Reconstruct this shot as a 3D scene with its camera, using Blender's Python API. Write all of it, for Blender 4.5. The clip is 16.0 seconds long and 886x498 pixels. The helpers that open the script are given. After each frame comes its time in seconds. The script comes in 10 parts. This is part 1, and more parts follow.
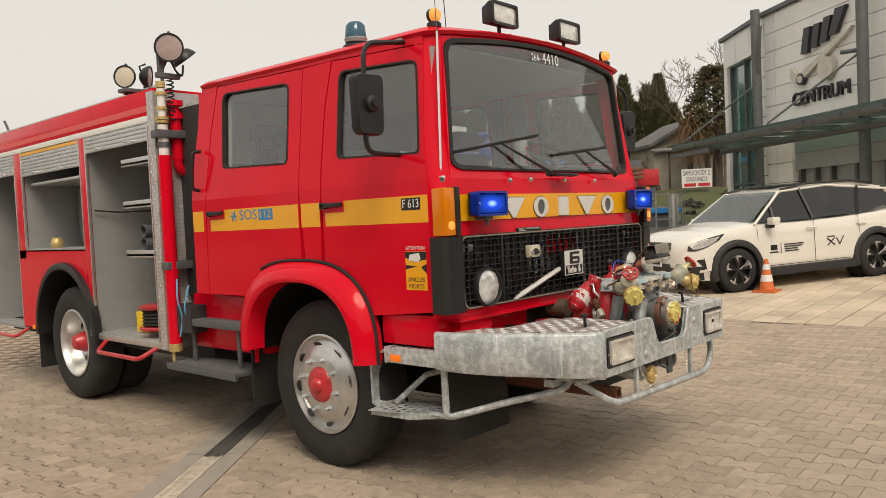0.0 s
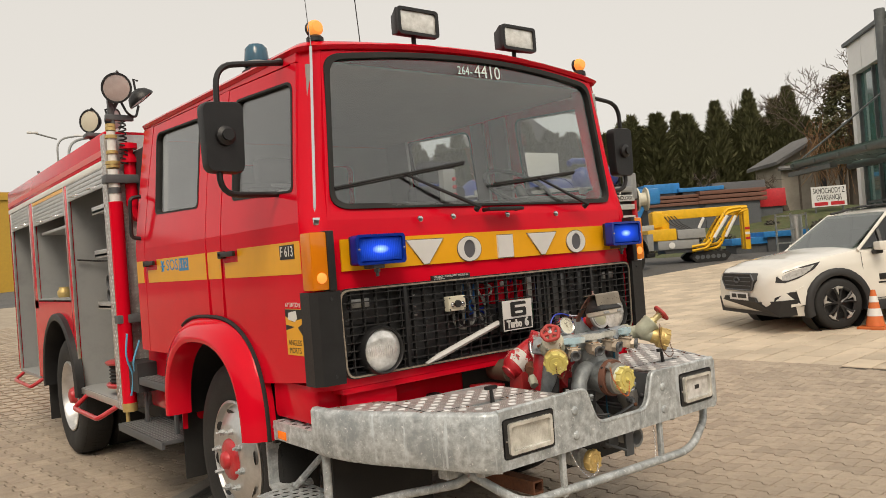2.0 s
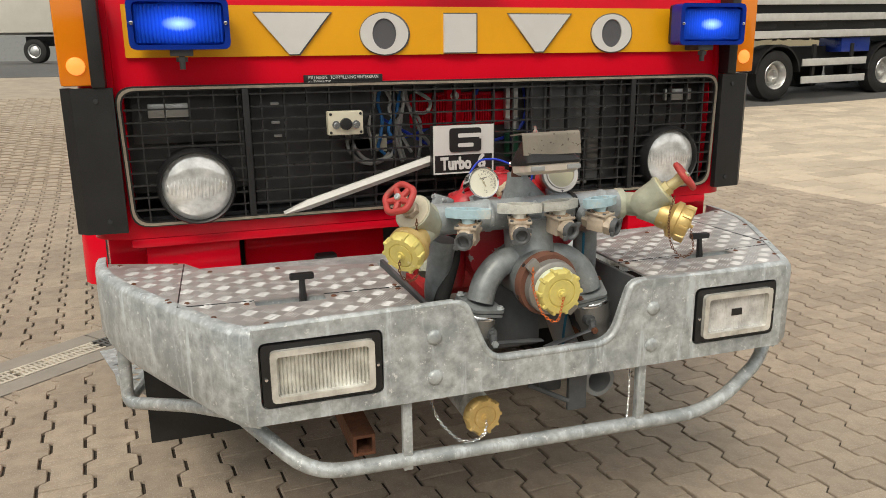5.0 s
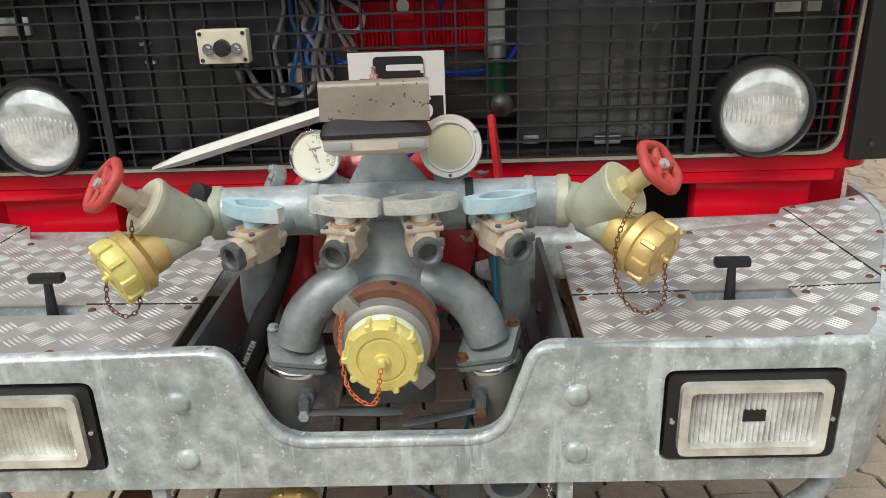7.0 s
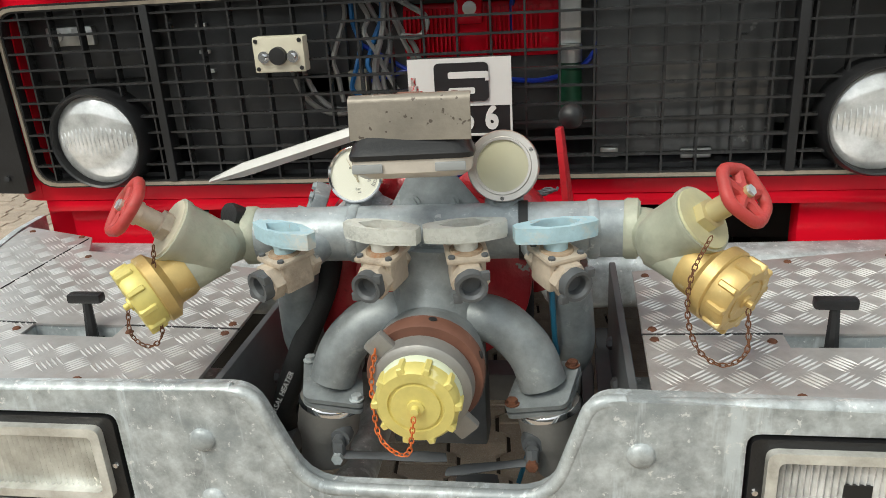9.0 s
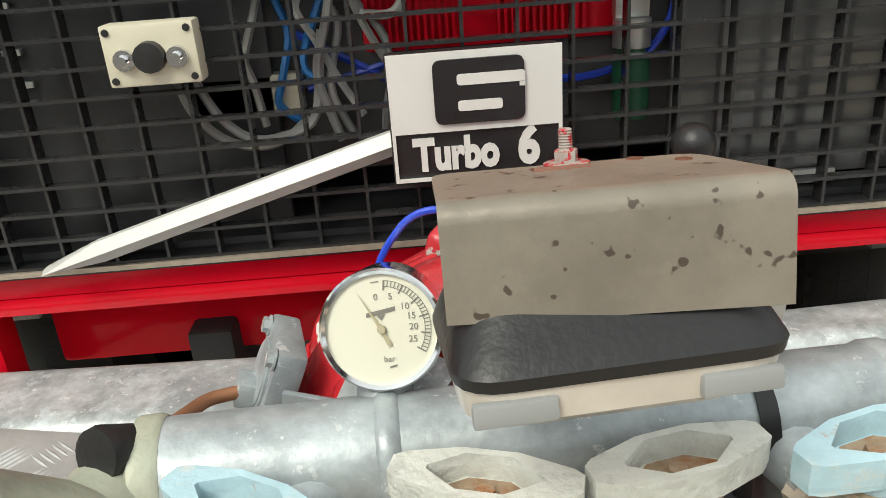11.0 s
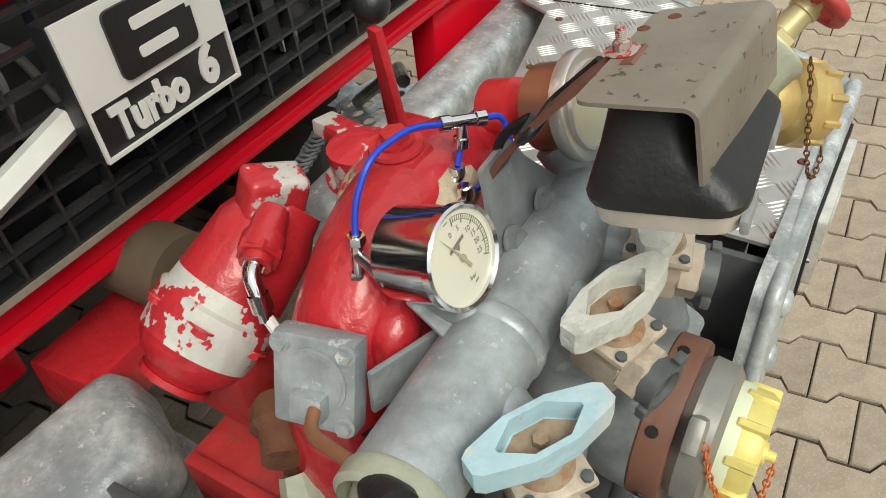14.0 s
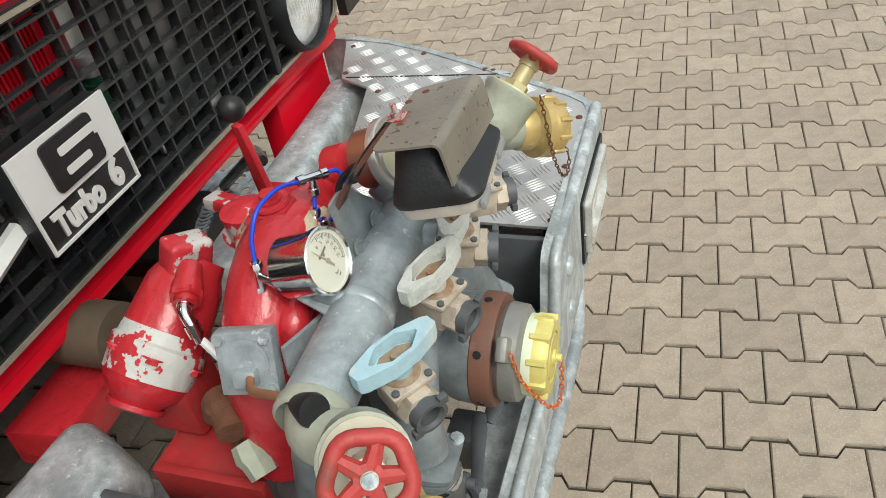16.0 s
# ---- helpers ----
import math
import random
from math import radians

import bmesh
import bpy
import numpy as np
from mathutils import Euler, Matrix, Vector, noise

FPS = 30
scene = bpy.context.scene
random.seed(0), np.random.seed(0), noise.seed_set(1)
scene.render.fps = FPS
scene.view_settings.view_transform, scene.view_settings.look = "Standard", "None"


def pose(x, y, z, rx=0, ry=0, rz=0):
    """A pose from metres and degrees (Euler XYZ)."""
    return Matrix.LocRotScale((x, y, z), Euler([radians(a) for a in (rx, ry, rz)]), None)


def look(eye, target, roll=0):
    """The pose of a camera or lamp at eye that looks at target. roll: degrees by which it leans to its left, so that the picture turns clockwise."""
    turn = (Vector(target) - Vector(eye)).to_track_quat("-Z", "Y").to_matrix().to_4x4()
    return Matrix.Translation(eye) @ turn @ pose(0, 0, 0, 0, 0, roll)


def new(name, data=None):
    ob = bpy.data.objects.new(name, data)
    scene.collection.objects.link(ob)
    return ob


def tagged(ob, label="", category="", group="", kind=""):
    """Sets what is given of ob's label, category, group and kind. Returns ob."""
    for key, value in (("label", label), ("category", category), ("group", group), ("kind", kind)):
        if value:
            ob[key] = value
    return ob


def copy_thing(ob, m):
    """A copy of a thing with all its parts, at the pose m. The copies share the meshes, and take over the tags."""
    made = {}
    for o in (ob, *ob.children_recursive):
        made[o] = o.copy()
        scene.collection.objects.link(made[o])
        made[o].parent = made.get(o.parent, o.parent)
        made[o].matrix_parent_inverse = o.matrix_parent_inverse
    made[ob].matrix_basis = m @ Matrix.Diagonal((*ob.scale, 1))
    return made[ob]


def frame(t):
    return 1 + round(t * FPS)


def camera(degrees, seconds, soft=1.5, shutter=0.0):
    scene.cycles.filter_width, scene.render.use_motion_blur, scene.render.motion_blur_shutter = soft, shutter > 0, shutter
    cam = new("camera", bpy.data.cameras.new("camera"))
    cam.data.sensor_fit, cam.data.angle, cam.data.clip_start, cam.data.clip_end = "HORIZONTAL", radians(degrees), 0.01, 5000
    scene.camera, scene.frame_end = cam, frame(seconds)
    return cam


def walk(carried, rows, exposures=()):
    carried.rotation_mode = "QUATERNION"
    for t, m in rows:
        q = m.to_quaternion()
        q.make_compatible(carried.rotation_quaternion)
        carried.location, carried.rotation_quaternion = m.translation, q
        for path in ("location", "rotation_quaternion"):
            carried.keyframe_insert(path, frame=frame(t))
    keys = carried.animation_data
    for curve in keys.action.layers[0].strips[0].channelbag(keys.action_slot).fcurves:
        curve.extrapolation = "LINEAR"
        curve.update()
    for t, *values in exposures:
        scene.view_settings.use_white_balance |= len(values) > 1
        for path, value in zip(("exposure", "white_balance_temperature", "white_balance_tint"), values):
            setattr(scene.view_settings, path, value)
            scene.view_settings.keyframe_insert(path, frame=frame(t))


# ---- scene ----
cam = camera(60.0, 16.0, 0.7)
PATH = [
    (0, (-4.011, -2.618, 1.514), (-2.532, -1.275, 1.433), -2.7),
    (0.5, (-3.693, -2.722, 1.52), (-2.232, -1.358, 1.467), -3.2),
    (1, (-3.38, -2.846, 1.522), (-1.957, -1.441, 1.507), -2.7),
    (1.5, (-3.021, -2.889, 1.519), (-1.722, -1.368, 1.522), -3.3),
    (2, (-2.657, -2.875, 1.531), (-1.422, -1.302, 1.547), -4.3),
    (2.5, (-2.293, -2.876, 1.53), (-1.158, -1.231, 1.483), -4.0),
    (3, (-1.964, -2.784, 1.51), (-0.963, -1.059, 1.354), -3.4),
    (3.5, (-1.697, -2.685, 1.5), (-0.739, -0.945, 1.265), -2.9),
    (4, (-1.39, -2.574, 1.502), (-0.497, -0.816, 1.171), -2.1),
    (4.2, (-1.282, -2.529, 1.504), (-0.443, -0.751, 1.136), -1.5),
    (6.3, (-0.13, -1.843, 1.48), (0.093, 0.029, 0.816), -2.3),
    (6.5, (-0.047, -1.785, 1.481), (0.097, 0.087, 0.792), -2.5),
    (7, (0.131, -1.662, 1.467), (0.086, 0.203, 0.746), -1.9),
    (7.5, (0.201, -1.598, 1.472), (0.048, 0.258, 0.744), -2.4),
    (8, (0.197, -1.581, 1.473), (-0.001, 0.277, 0.759), -3.4),
    (8.5, (0.197, -1.571, 1.467), (-0.044, 0.283, 0.758), -3.5),
    (9, (0.198, -1.524, 1.46), (-0.104, 0.32, 0.75), -3.5),
    (9.5, (0.167, -1.335, 1.448), (-0.179, 0.509, 0.755), -3.6),
    (9.7, (0.144, -1.263, 1.433), (-0.194, 0.587, 0.753), -3.5),
    (11.8, (-0.181, -0.798, 1.415), (0.27, 0.943, 0.538), -3.9),
    (12, (-0.203, -0.781, 1.412), (0.357, 0.928, 0.537), -3.7),
    (12.5, (-0.245, -0.775, 1.41), (0.539, 0.844, 0.535), -3.9),
    (13, (-0.319, -0.777, 1.426), (0.681, 0.712, 0.542), -5.2),
    (13.5, (-0.401, -0.767, 1.493), (0.771, 0.446, 0.418), -5.8),
    (14, (-0.446, -0.71, 1.553), (0.772, 0.17, 0.233), -7.1),
    (14.5, (-0.492, -0.701, 1.608), (0.782, 0.001, 0.235), -8.1),
    (14.6, (-0.504, -0.702, 1.62), (0.782, -0.034, 0.242), -8.2),
    (15, (-0.562, -0.725, 1.66), (0.78, -0.135, 0.3), -8.7),
    (15.5, (-0.629, -0.785, 1.698), (0.785, -0.189, 0.415), -9.9),
    (16, (-0.69, -0.879, 1.713), (0.75, -0.251, 0.476), -10.7),
]
walk(cam, [(t, look(eye, target, roll)) for t, eye, target, roll in PATH],
     [(0, 0.3, 7250, 11), (4, 0.32, 7100, 10), (6.5, 0.52, 6250, 3), (9.5, 0.60, 6300, 3), (12.3, 0.90, 6550, 2), (14, 0.50, 6500, 2), (16, 0.55, 6100, 2)])

# ---- world, sun, exposure ----
world = bpy.data.worlds.new("world")
scene.world = world
world.use_nodes = True
wn = world.node_tree.nodes
wl = world.node_tree.links
sky = wn.new("ShaderNodeTexSky")
sky.sky_type, sky.sun_disc = "NISHITA", False
sky.sun_elevation, sky.sun_rotation = radians(50), radians(217)
sky.air_density, sky.dust_density = 1.0, 4.0
grey = wn.new("ShaderNodeHueSaturation")
grey.inputs["Saturation"].default_value = 0.1
cloud = wn.new("ShaderNodeMix")
cloud.data_type = "RGBA"
cloud.inputs[0].default_value = 0.72
cloud.inputs[7].default_value = (6.95, 7.05, 7.1, 1)
wl.new(sky.outputs["Color"], grey.inputs["Color"])
wl.new(grey.outputs["Color"], cloud.inputs[6])
wl.new(cloud.outputs[2], wn["Background"].inputs["Color"])
wn["Background"].inputs["Strength"].default_value = 0.1
sun = new("sun", bpy.data.lights.new("sun", "SUN"))
sun.data.energy, sun.data.angle, sun.data.color = 1.5, radians(25), (1.0, 0.91, 0.79)
sun.matrix_world = look((-9, -12, 18), (0, 0, 0))


# ---- mesh helpers ----
def part(name, bm, material, parent=None, label="", flat=False, angle=38):
    """Links a bmesh as one mesh object, under a thing or a part."""
    bmesh.ops.recalc_face_normals(bm, faces=bm.faces[:])
    me = bpy.data.meshes.new(name)
    bm.to_mesh(me)
    bm.free()
    me.materials.append(material)
    if not flat:
        me.shade_smooth()
        me.set_sharp_from_angle(angle=radians(angle))
    ob = new(name, me)
    if parent:
        ob.parent = parent
    return tagged(ob, label) if label else ob


def thing(name, label, category, group="", kind="", at=None):
    ob = new(name)
    if at is not None:
        ob.matrix_world = at
    return tagged(ob, label, category, group, kind)


def B():
    return bmesh.new()


def bx(bm, x0, x1, y0, y1, z0, z1, bev=0.0, seg=2):
    vs = [bm.verts.new(p) for p in ((x0, y0, z0), (x1, y0, z0), (x1, y1, z0), (x0, y1, z0), (x0, y0, z1), (x1, y0, z1), (x1, y1, z1), (x0, y1, z1))]
    fs = [bm.faces.new([vs[i] for i in f]) for f in ((0, 3, 2, 1), (4, 5, 6, 7), (0, 1, 5, 4), (1, 2, 6, 5), (2, 3, 7, 6), (3, 0, 4, 7))]
    if bev:
        es = list({e for f in fs for e in f.edges})
        out = bmesh.ops.bevel(bm, geom=es, offset=bev, segments=seg, profile=0.6, affect="EDGES")
        return list({v for f in out["faces"] for v in f.verts} | {v for v in vs if v.is_valid})
    return vs


def basis(axis):
    a = Vector(axis).normalized()
    u = a.cross(Vector((0, 0, 1)) if abs(a.z) < 0.9 else Vector((0, 1, 0))).normalized()
    return a, u, a.cross(u)


def lathe(bm, prof, base, axis=(0, 0, 1), n=24):
    """Rings of (along, radius) turned about an axis; radius 0 closes an end."""
    a, u, w = basis(axis)
    base = Vector(base)
    rings = []
    for d, r in prof:
        if r < 1e-5:
            rings.append([bm.verts.new(base + a * d)])
        else:
            rings.append([bm.verts.new(base + a * d + (u * math.cos(k * math.tau / n) + w * math.sin(k * math.tau / n)) * r) for k in range(n)])
    for p, q in zip(rings, rings[1:]):
        for k in range(n):
            j = (k + 1) % n
            if len(p) == 1 and len(q) > 1:
                bm.faces.new((p[0], q[k], q[j]))
            elif len(q) == 1 and len(p) > 1:
                bm.faces.new((p[k], p[j], q[0]))
            elif len(p) > 1:
                bm.faces.new((p[k], p[j], q[j], q[k]))
    return [v for r in rings for v in r]


def cy(bm, p0, p1, r, r2=None, n=16):
    p0, p1 = Vector(p0), Vector(p1)
    d = (p1 - p0).length
    return lathe(bm, [(0, 0), (0, r), (d, r if r2 is None else r2), (d, 0)], p0, p1 - p0, n)


def tube(bm, pts, r, n=10, closed=False, flatten=1.0):
    """A round bar swept along points."""
    pts = [Vector(p) for p in pts]
    m = len(pts)
    rings, u = [], None
    for i, p in enumerate(pts):
        a = (pts[(i + 1) % m] - pts[i - 1]) if closed or 0 < i < m - 1 else (pts[1] - pts[0] if i == 0 else pts[-1] - pts[-2])
        a.normalize()
        if u is None:
            u = basis(a)[1]
        u = (u - a * u.dot(a)).normalized()
        w = a.cross(u)
        rr = r[i] if isinstance(r, (list, tuple)) else r
        rings.append([bm.verts.new(p + (u * math.cos(k * math.tau / n) + w * math.sin(k * math.tau / n) * flatten) * rr) for k in range(n)])
    for i in range(m if closed else m - 1):
        p, q = rings[i], rings[(i + 1) % m]
        for k in range(n):
            bm.faces.new((p[k], p[(k + 1) % n], q[(k + 1) % n], q[k]))
    if not closed:
        bm.faces.new(rings[0])
        bm.faces.new(rings[-1])


def arc(pts, r=0.05, n=5, closed=False):
    """A polyline with its corners rounded to about r, in two or three dimensions."""
    ps = [Vector(p) for p in pts]
    out, m = [], len(ps)
    for i, p in enumerate(ps):
        if not closed and i in (0, m - 1):
            out.append(p)
            continue
        a, b = ps[i - 1] - p, ps[(i + 1) % m] - p
        rr = r[i] if isinstance(r, (list, tuple)) else r
        d = min(rr, a.length * 0.49, b.length * 0.49)
        if d < 1e-4:
            out.append(p)
            continue
        s, e = p + a.normalized() * d, p + b.normalized() * d
        for k in range(n + 1):
            f = k / n
            out.append(s * (1 - f) ** 2 + p * 2 * f * (1 - f) + e * f * f)
    return out


def put3(axis, p, d):
    return (d, p[0], p[1]) if axis == "x" else (p[0], d, p[1]) if axis == "y" else (p[0], p[1], d)


def panel(bm, outer, holes, axis, a, b):
    """A plate between a and b along an axis, with an outline and holes through it."""
    made = []
    for d in (a, b):
        edges, loops = [], []
        for loop in [outer] + list(holes):
            vs = [bm.verts.new(put3(axis, p, d)) for p in loop]
            edges += [bm.edges.new((vs[k], vs[(k + 1) % len(vs)])) for k in range(len(vs))]
            loops.append(vs)
        bmesh.ops.triangle_fill(bm, edges=edges, use_beauty=True, normal=put3(axis, (0, 0), 1))
        made.append(loops)
    for l0, l1 in zip(*made):
        for k in range(len(l0)):
            j = (k + 1) % len(l0)
            bm.faces.new((l0[k], l0[j], l1[j], l1[k]))
    return [v for loops in made for l in loops for v in l]


def prism(bm, poly, axis, a, b):
    l0 = [bm.verts.new(put3(axis, p, a)) for p in poly]
    l1 = [bm.verts.new(put3(axis, p, b)) for p in poly]
    bm.faces.new(l0)
    bm.faces.new(l1)
    for k in range(len(poly)):
        j = (k + 1) % len(poly)
        bm.faces.new((l0[k], l0[j], l1[j], l1[k]))
    return l0 + l1


def rect(x0, x1, y0, y1, r=0.0, n=4):
    ps = [(x0, y0), (x1, y0), (x1, y1), (x0, y1)]
    return [tuple(p) for p in arc(ps, r, n, True)] if r else ps


def loft(bm, loops, cap=(True, True)):
    rings = [[bm.verts.new(p) for p in loop] for loop in loops]
    for p, q in zip(rings, rings[1:]):
        for k in range(len(p)):
            j = (k + 1) % len(p)
            bm.faces.new((p[k], p[j], q[j], q[k]))
    if cap[0]:
        bm.faces.new(rings[0])
    if cap[1]:
        bm.faces.new(rings[-1])


def moved(vs, m):
    for v in vs:
        v.co = m @ v.co


# ---- materials ----
def mat(name, color, rough=0.5, metal=0.0, var=0.12, scale=6.0, bump=0.0, bscale=60.0, spots=None, coat=0.0, spec=0.5, dirt=None, rand=0.0, streak=None):
    """A surface with cloudy variation, fine grain, bump, and spots or dirt of a second colour."""
    m = bpy.data.materials.new(name)
    m.use_nodes = True
    n, l = m.node_tree.nodes, m.node_tree.links
    p = n["Principled BSDF"]
    p.inputs["Roughness"].default_value = rough
    p.inputs["Metallic"].default_value = metal
    p.inputs["Specular IOR Level"].default_value = spec
    p.inputs["Coat Weight"].default_value = coat
    p.inputs["Coat Roughness"].default_value = 0.06
    tc = n.new("ShaderNodeTexCoord")
    no = n.new("ShaderNodeTexNoise")
    no.inputs["Scale"].default_value, no.inputs["Detail"].default_value, no.inputs["Roughness"].default_value = scale, 8, 0.65
    l.new(tc.outputs["Object"], no.inputs["Vector"])
    ramp = n.new("ShaderNodeValToRGB")
    c = Vector(color)
    lo, hi = c * (1 - var), c * (1 + var)
    ramp.color_ramp.elements[0].position, ramp.color_ramp.elements[1].position = 0.3, 0.7
    ramp.color_ramp.elements[0].color = (*lo, 1)
    ramp.color_ramp.elements[1].color = (*[min(1, v) for v in hi], 1)
    l.new(no.outputs["Fac"], ramp.inputs["Fac"])
    out = ramp.outputs["Color"]

    def over(col, sc, at, width, detail=4, amount=1.0, source=None):
        nonlocal out
        no2 = n.new("ShaderNodeTexNoise")
        no2.inputs["Scale"].default_value, no2.inputs["Detail"].default_value, no2.inputs["Roughness"].default_value = sc, detail, 0.7
        l.new(source or tc.outputs["Object"], no2.inputs["Vector"])
        mr = n.new("ShaderNodeMapRange")
        mr.inputs[1].default_value, mr.inputs[2].default_value, mr.inputs[4].default_value = at, at + width, amount
        l.new(no2.outputs["Fac"], mr.inputs[0])
        mx = n.new("ShaderNodeMix")
        mx.data_type = "RGBA"
        l.new(mr.outputs[0], mx.inputs[0])
        l.new(out, mx.inputs[6])
        mx.inputs[7].default_value = (*col, 1)
        out = mx.outputs[2]

    if dirt:
        over(*dirt)
    if streak:
        mp = n.new("ShaderNodeMapping")
        mp.inputs["Scale"].default_value = (1, 1, 0.12)
        l.new(tc.outputs["Object"], mp.inputs["Vector"])
        over(*streak, source=mp.outputs["Vector"])
    if spots:
        over(*spots)
    if rand:
        oi = n.new("ShaderNodeObjectInfo")
        hs = n.new("ShaderNodeHueSaturation")
        mr = n.new("ShaderNodeMapRange")
        mr.inputs[3].default_value, mr.inputs[4].default_value = 1 - rand, 1 + rand
        l.new(oi.outputs["Random"], mr.inputs[0])
        l.new(mr.outputs[0], hs.inputs["Value"])
        l.new(out, hs.inputs["Color"])
        out = hs.outputs["Color"]
    l.new(out, p.inputs["Base Color"])
    rr = n.new("ShaderNodeMapRange")
    rr.inputs[3].default_value, rr.inputs[4].default_value = max(0.02, rough * 0.75), min(1, rough * 1.3)
    l.new(no.outputs["Fac"], rr.inputs[0])
    l.new(rr.outputs[0], p.inputs["Roughness"])
    if bump:
        nb = n.new("ShaderNodeTexNoise")
        nb.inputs["Scale"].default_value, nb.inputs["Detail"].default_value = bscale, 6
        l.new(tc.outputs["Object"], nb.inputs["Vector"])
        bu = n.new("ShaderNodeBump")
        bu.inputs["Strength"].default_value, bu.inputs["Distance"].default_value = bump, 0.02
        l.new(nb.outputs["Fac"], bu.inputs["Height"])
        l.new(bu.outputs["Normal"], p.inputs["Normal"])
    return m


def glass(name, tint=(0.85, 0.9, 0.9), rough=0.02, ior=1.45):
    m = bpy.data.materials.new(name)
    m.use_nodes = True
    n, l = m.node_tree.nodes, m.node_tree.links
    n.remove(n["Principled BSDF"])
    tr, gl, mx, fw = n.new("ShaderNodeBsdfTransparent"), n.new("ShaderNodeBsdfGlossy"), n.new("ShaderNodeMixShader"), n.new("ShaderNodeLayerWeight")
    tr.inputs["Color"].default_value = (*tint, 1)
    gl.inputs["Roughness"].default_value = rough
    fw.inputs["Blend"].default_value = 0.5
    pw, fr = n.new("ShaderNodeMath"), n.new("ShaderNodeMapRange")
    pw.operation, pw.inputs[1].default_value = "POWER", 4.5
    base = ((ior - 1) / (ior + 1)) ** 2
    fr.inputs[3].default_value, fr.inputs[4].default_value = base, 1.0
    l.new(fw.outputs["Facing"], pw.inputs[0])
    l.new(pw.outputs[0], fr.inputs[0])
    l.new(fr.outputs[0], mx.inputs[0])
    l.new(tr.outputs[0], mx.inputs[1])
    l.new(gl.outputs[0], mx.inputs[2])
    l.new(mx.outputs[0], n["Material Output"].inputs["Surface"])
    return m


def lens(name, color, rough=0.12, glow=0.0, trans=0.75):
    m = bpy.data.materials.new(name)
    m.use_nodes = True
    p = m.node_tree.nodes["Principled BSDF"]
    p.inputs["Base Color"].default_value = (*color, 1)
    p.inputs["Roughness"].default_value = rough
    p.inputs["Transmission Weight"].default_value = trans
    p.inputs["Emission Color"].default_value = (*color, 1)
    p.inputs["Emission Strength"].default_value = glow
    return m


RED = mat("red_paint", (0.69, 0.005, 0.022), 0.10, var=0.05, scale=3, spec=0.19, spots=((0.58, 0.007, 0.024), 1.2, 0.62, 0.2, 3, 0.5))
REDPUMP = mat("worn_red_paint", (0.52, 0.028, 0.036), 0.32, var=0.15, scale=12, bump=0.15, bscale=40, coat=0.25)
YELLOW = mat("yellow_stripe", (0.86, 0.40, 0.012), 0.3, var=0.05, coat=0.3)
BLACK = mat("black_plastic", (0.013, 0.013, 0.014), 0.42, var=0.25, scale=14, bump=0.08, bscale=200)
RUBBER = mat("rubber", (0.016, 0.016, 0.016), 0.75, var=0.3, scale=9, bump=0.12, bscale=90, dirt=((0.045, 0.042, 0.038), 4, 0.5, 0.3, 5, 0.6))
GALV = mat("galvanised_steel", (0.47, 0.50, 0.51), 0.42, metal=0.25, var=0.42, scale=30, bump=0.10, bscale=60, spots=((0.80, 0.81, 0.80), 62, 0.61, 0.04, 5, 0.75), dirt=((0.29, 0.32, 0.335), 6.0, 0.49, 0.12, 10, 0.85), streak=((0.68, 0.74, 0.77), 24, 0.56, 0.09, 5, 0.7))
ALU = mat("aluminium", (0.62, 0.62, 0.61), 0.33, metal=0.8, var=0.12, scale=20, bump=0.05, bscale=120)
STEEL = mat("chrome_steel", (0.75, 0.75, 0.76), 0.12, metal=1.0, var=0.05)
WHITE = mat("white_paint", (0.78, 0.77, 0.73), 0.3, var=0.04, coat=0.3)
LINING = mat("grey_cab_lining", (0.36, 0.355, 0.34), 0.8, var=0.12, scale=8)
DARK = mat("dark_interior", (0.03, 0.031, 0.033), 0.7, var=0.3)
SEAT = mat("grey_seat_cloth", (0.09, 0.095, 0.1), 0.9, var=0.3, scale=30, bump=0.2, bscale=150)
GREYPL = mat("grey_panel", (0.30, 0.31, 0.31), 0.5, var=0.15, scale=5, dirt=((0.2, 0.2, 0.2), 5, 0.5, 0.3, 6, 0.6))
GREYST = mat("grey_step_steel", (0.115, 0.122, 0.13), 0.55, metal=0.3, var=0.2, scale=20)
GLASS = glass("window_glass", (0.92, 0.94, 0.935), 0.005, 2.0)
REFLECT = mat("lamp_reflector", (0.86, 0.85, 0.80), 0.22, metal=1.0, var=0.1, scale=12)
# opaque lamp glasses: pale mottle paints in the reflector's bright and dark highlights
LAMPFL = mat("fluted_lamp_glass", (0.78, 0.76, 0.68), 0.12, metal=0.4, var=0.4, scale=15, coat=0.9)
HEADGL = mat("headlight_glass", (0.78, 0.79, 0.76), 0.12, metal=0.42, var=0.4, scale=22, coat=0.9)
AMBER = lens("amber_lens", (0.80, 0.24, 0.008), 0.12, 0.06, 0.25)
AMBERLIT = lens("lit_amber_lens", (0.95, 0.36, 0.08), 0.2, 0.6, 0.3)
BLUE = lens("blue_lens", (0.008, 0.045, 0.42), 0.06, 0.0, 0.35)


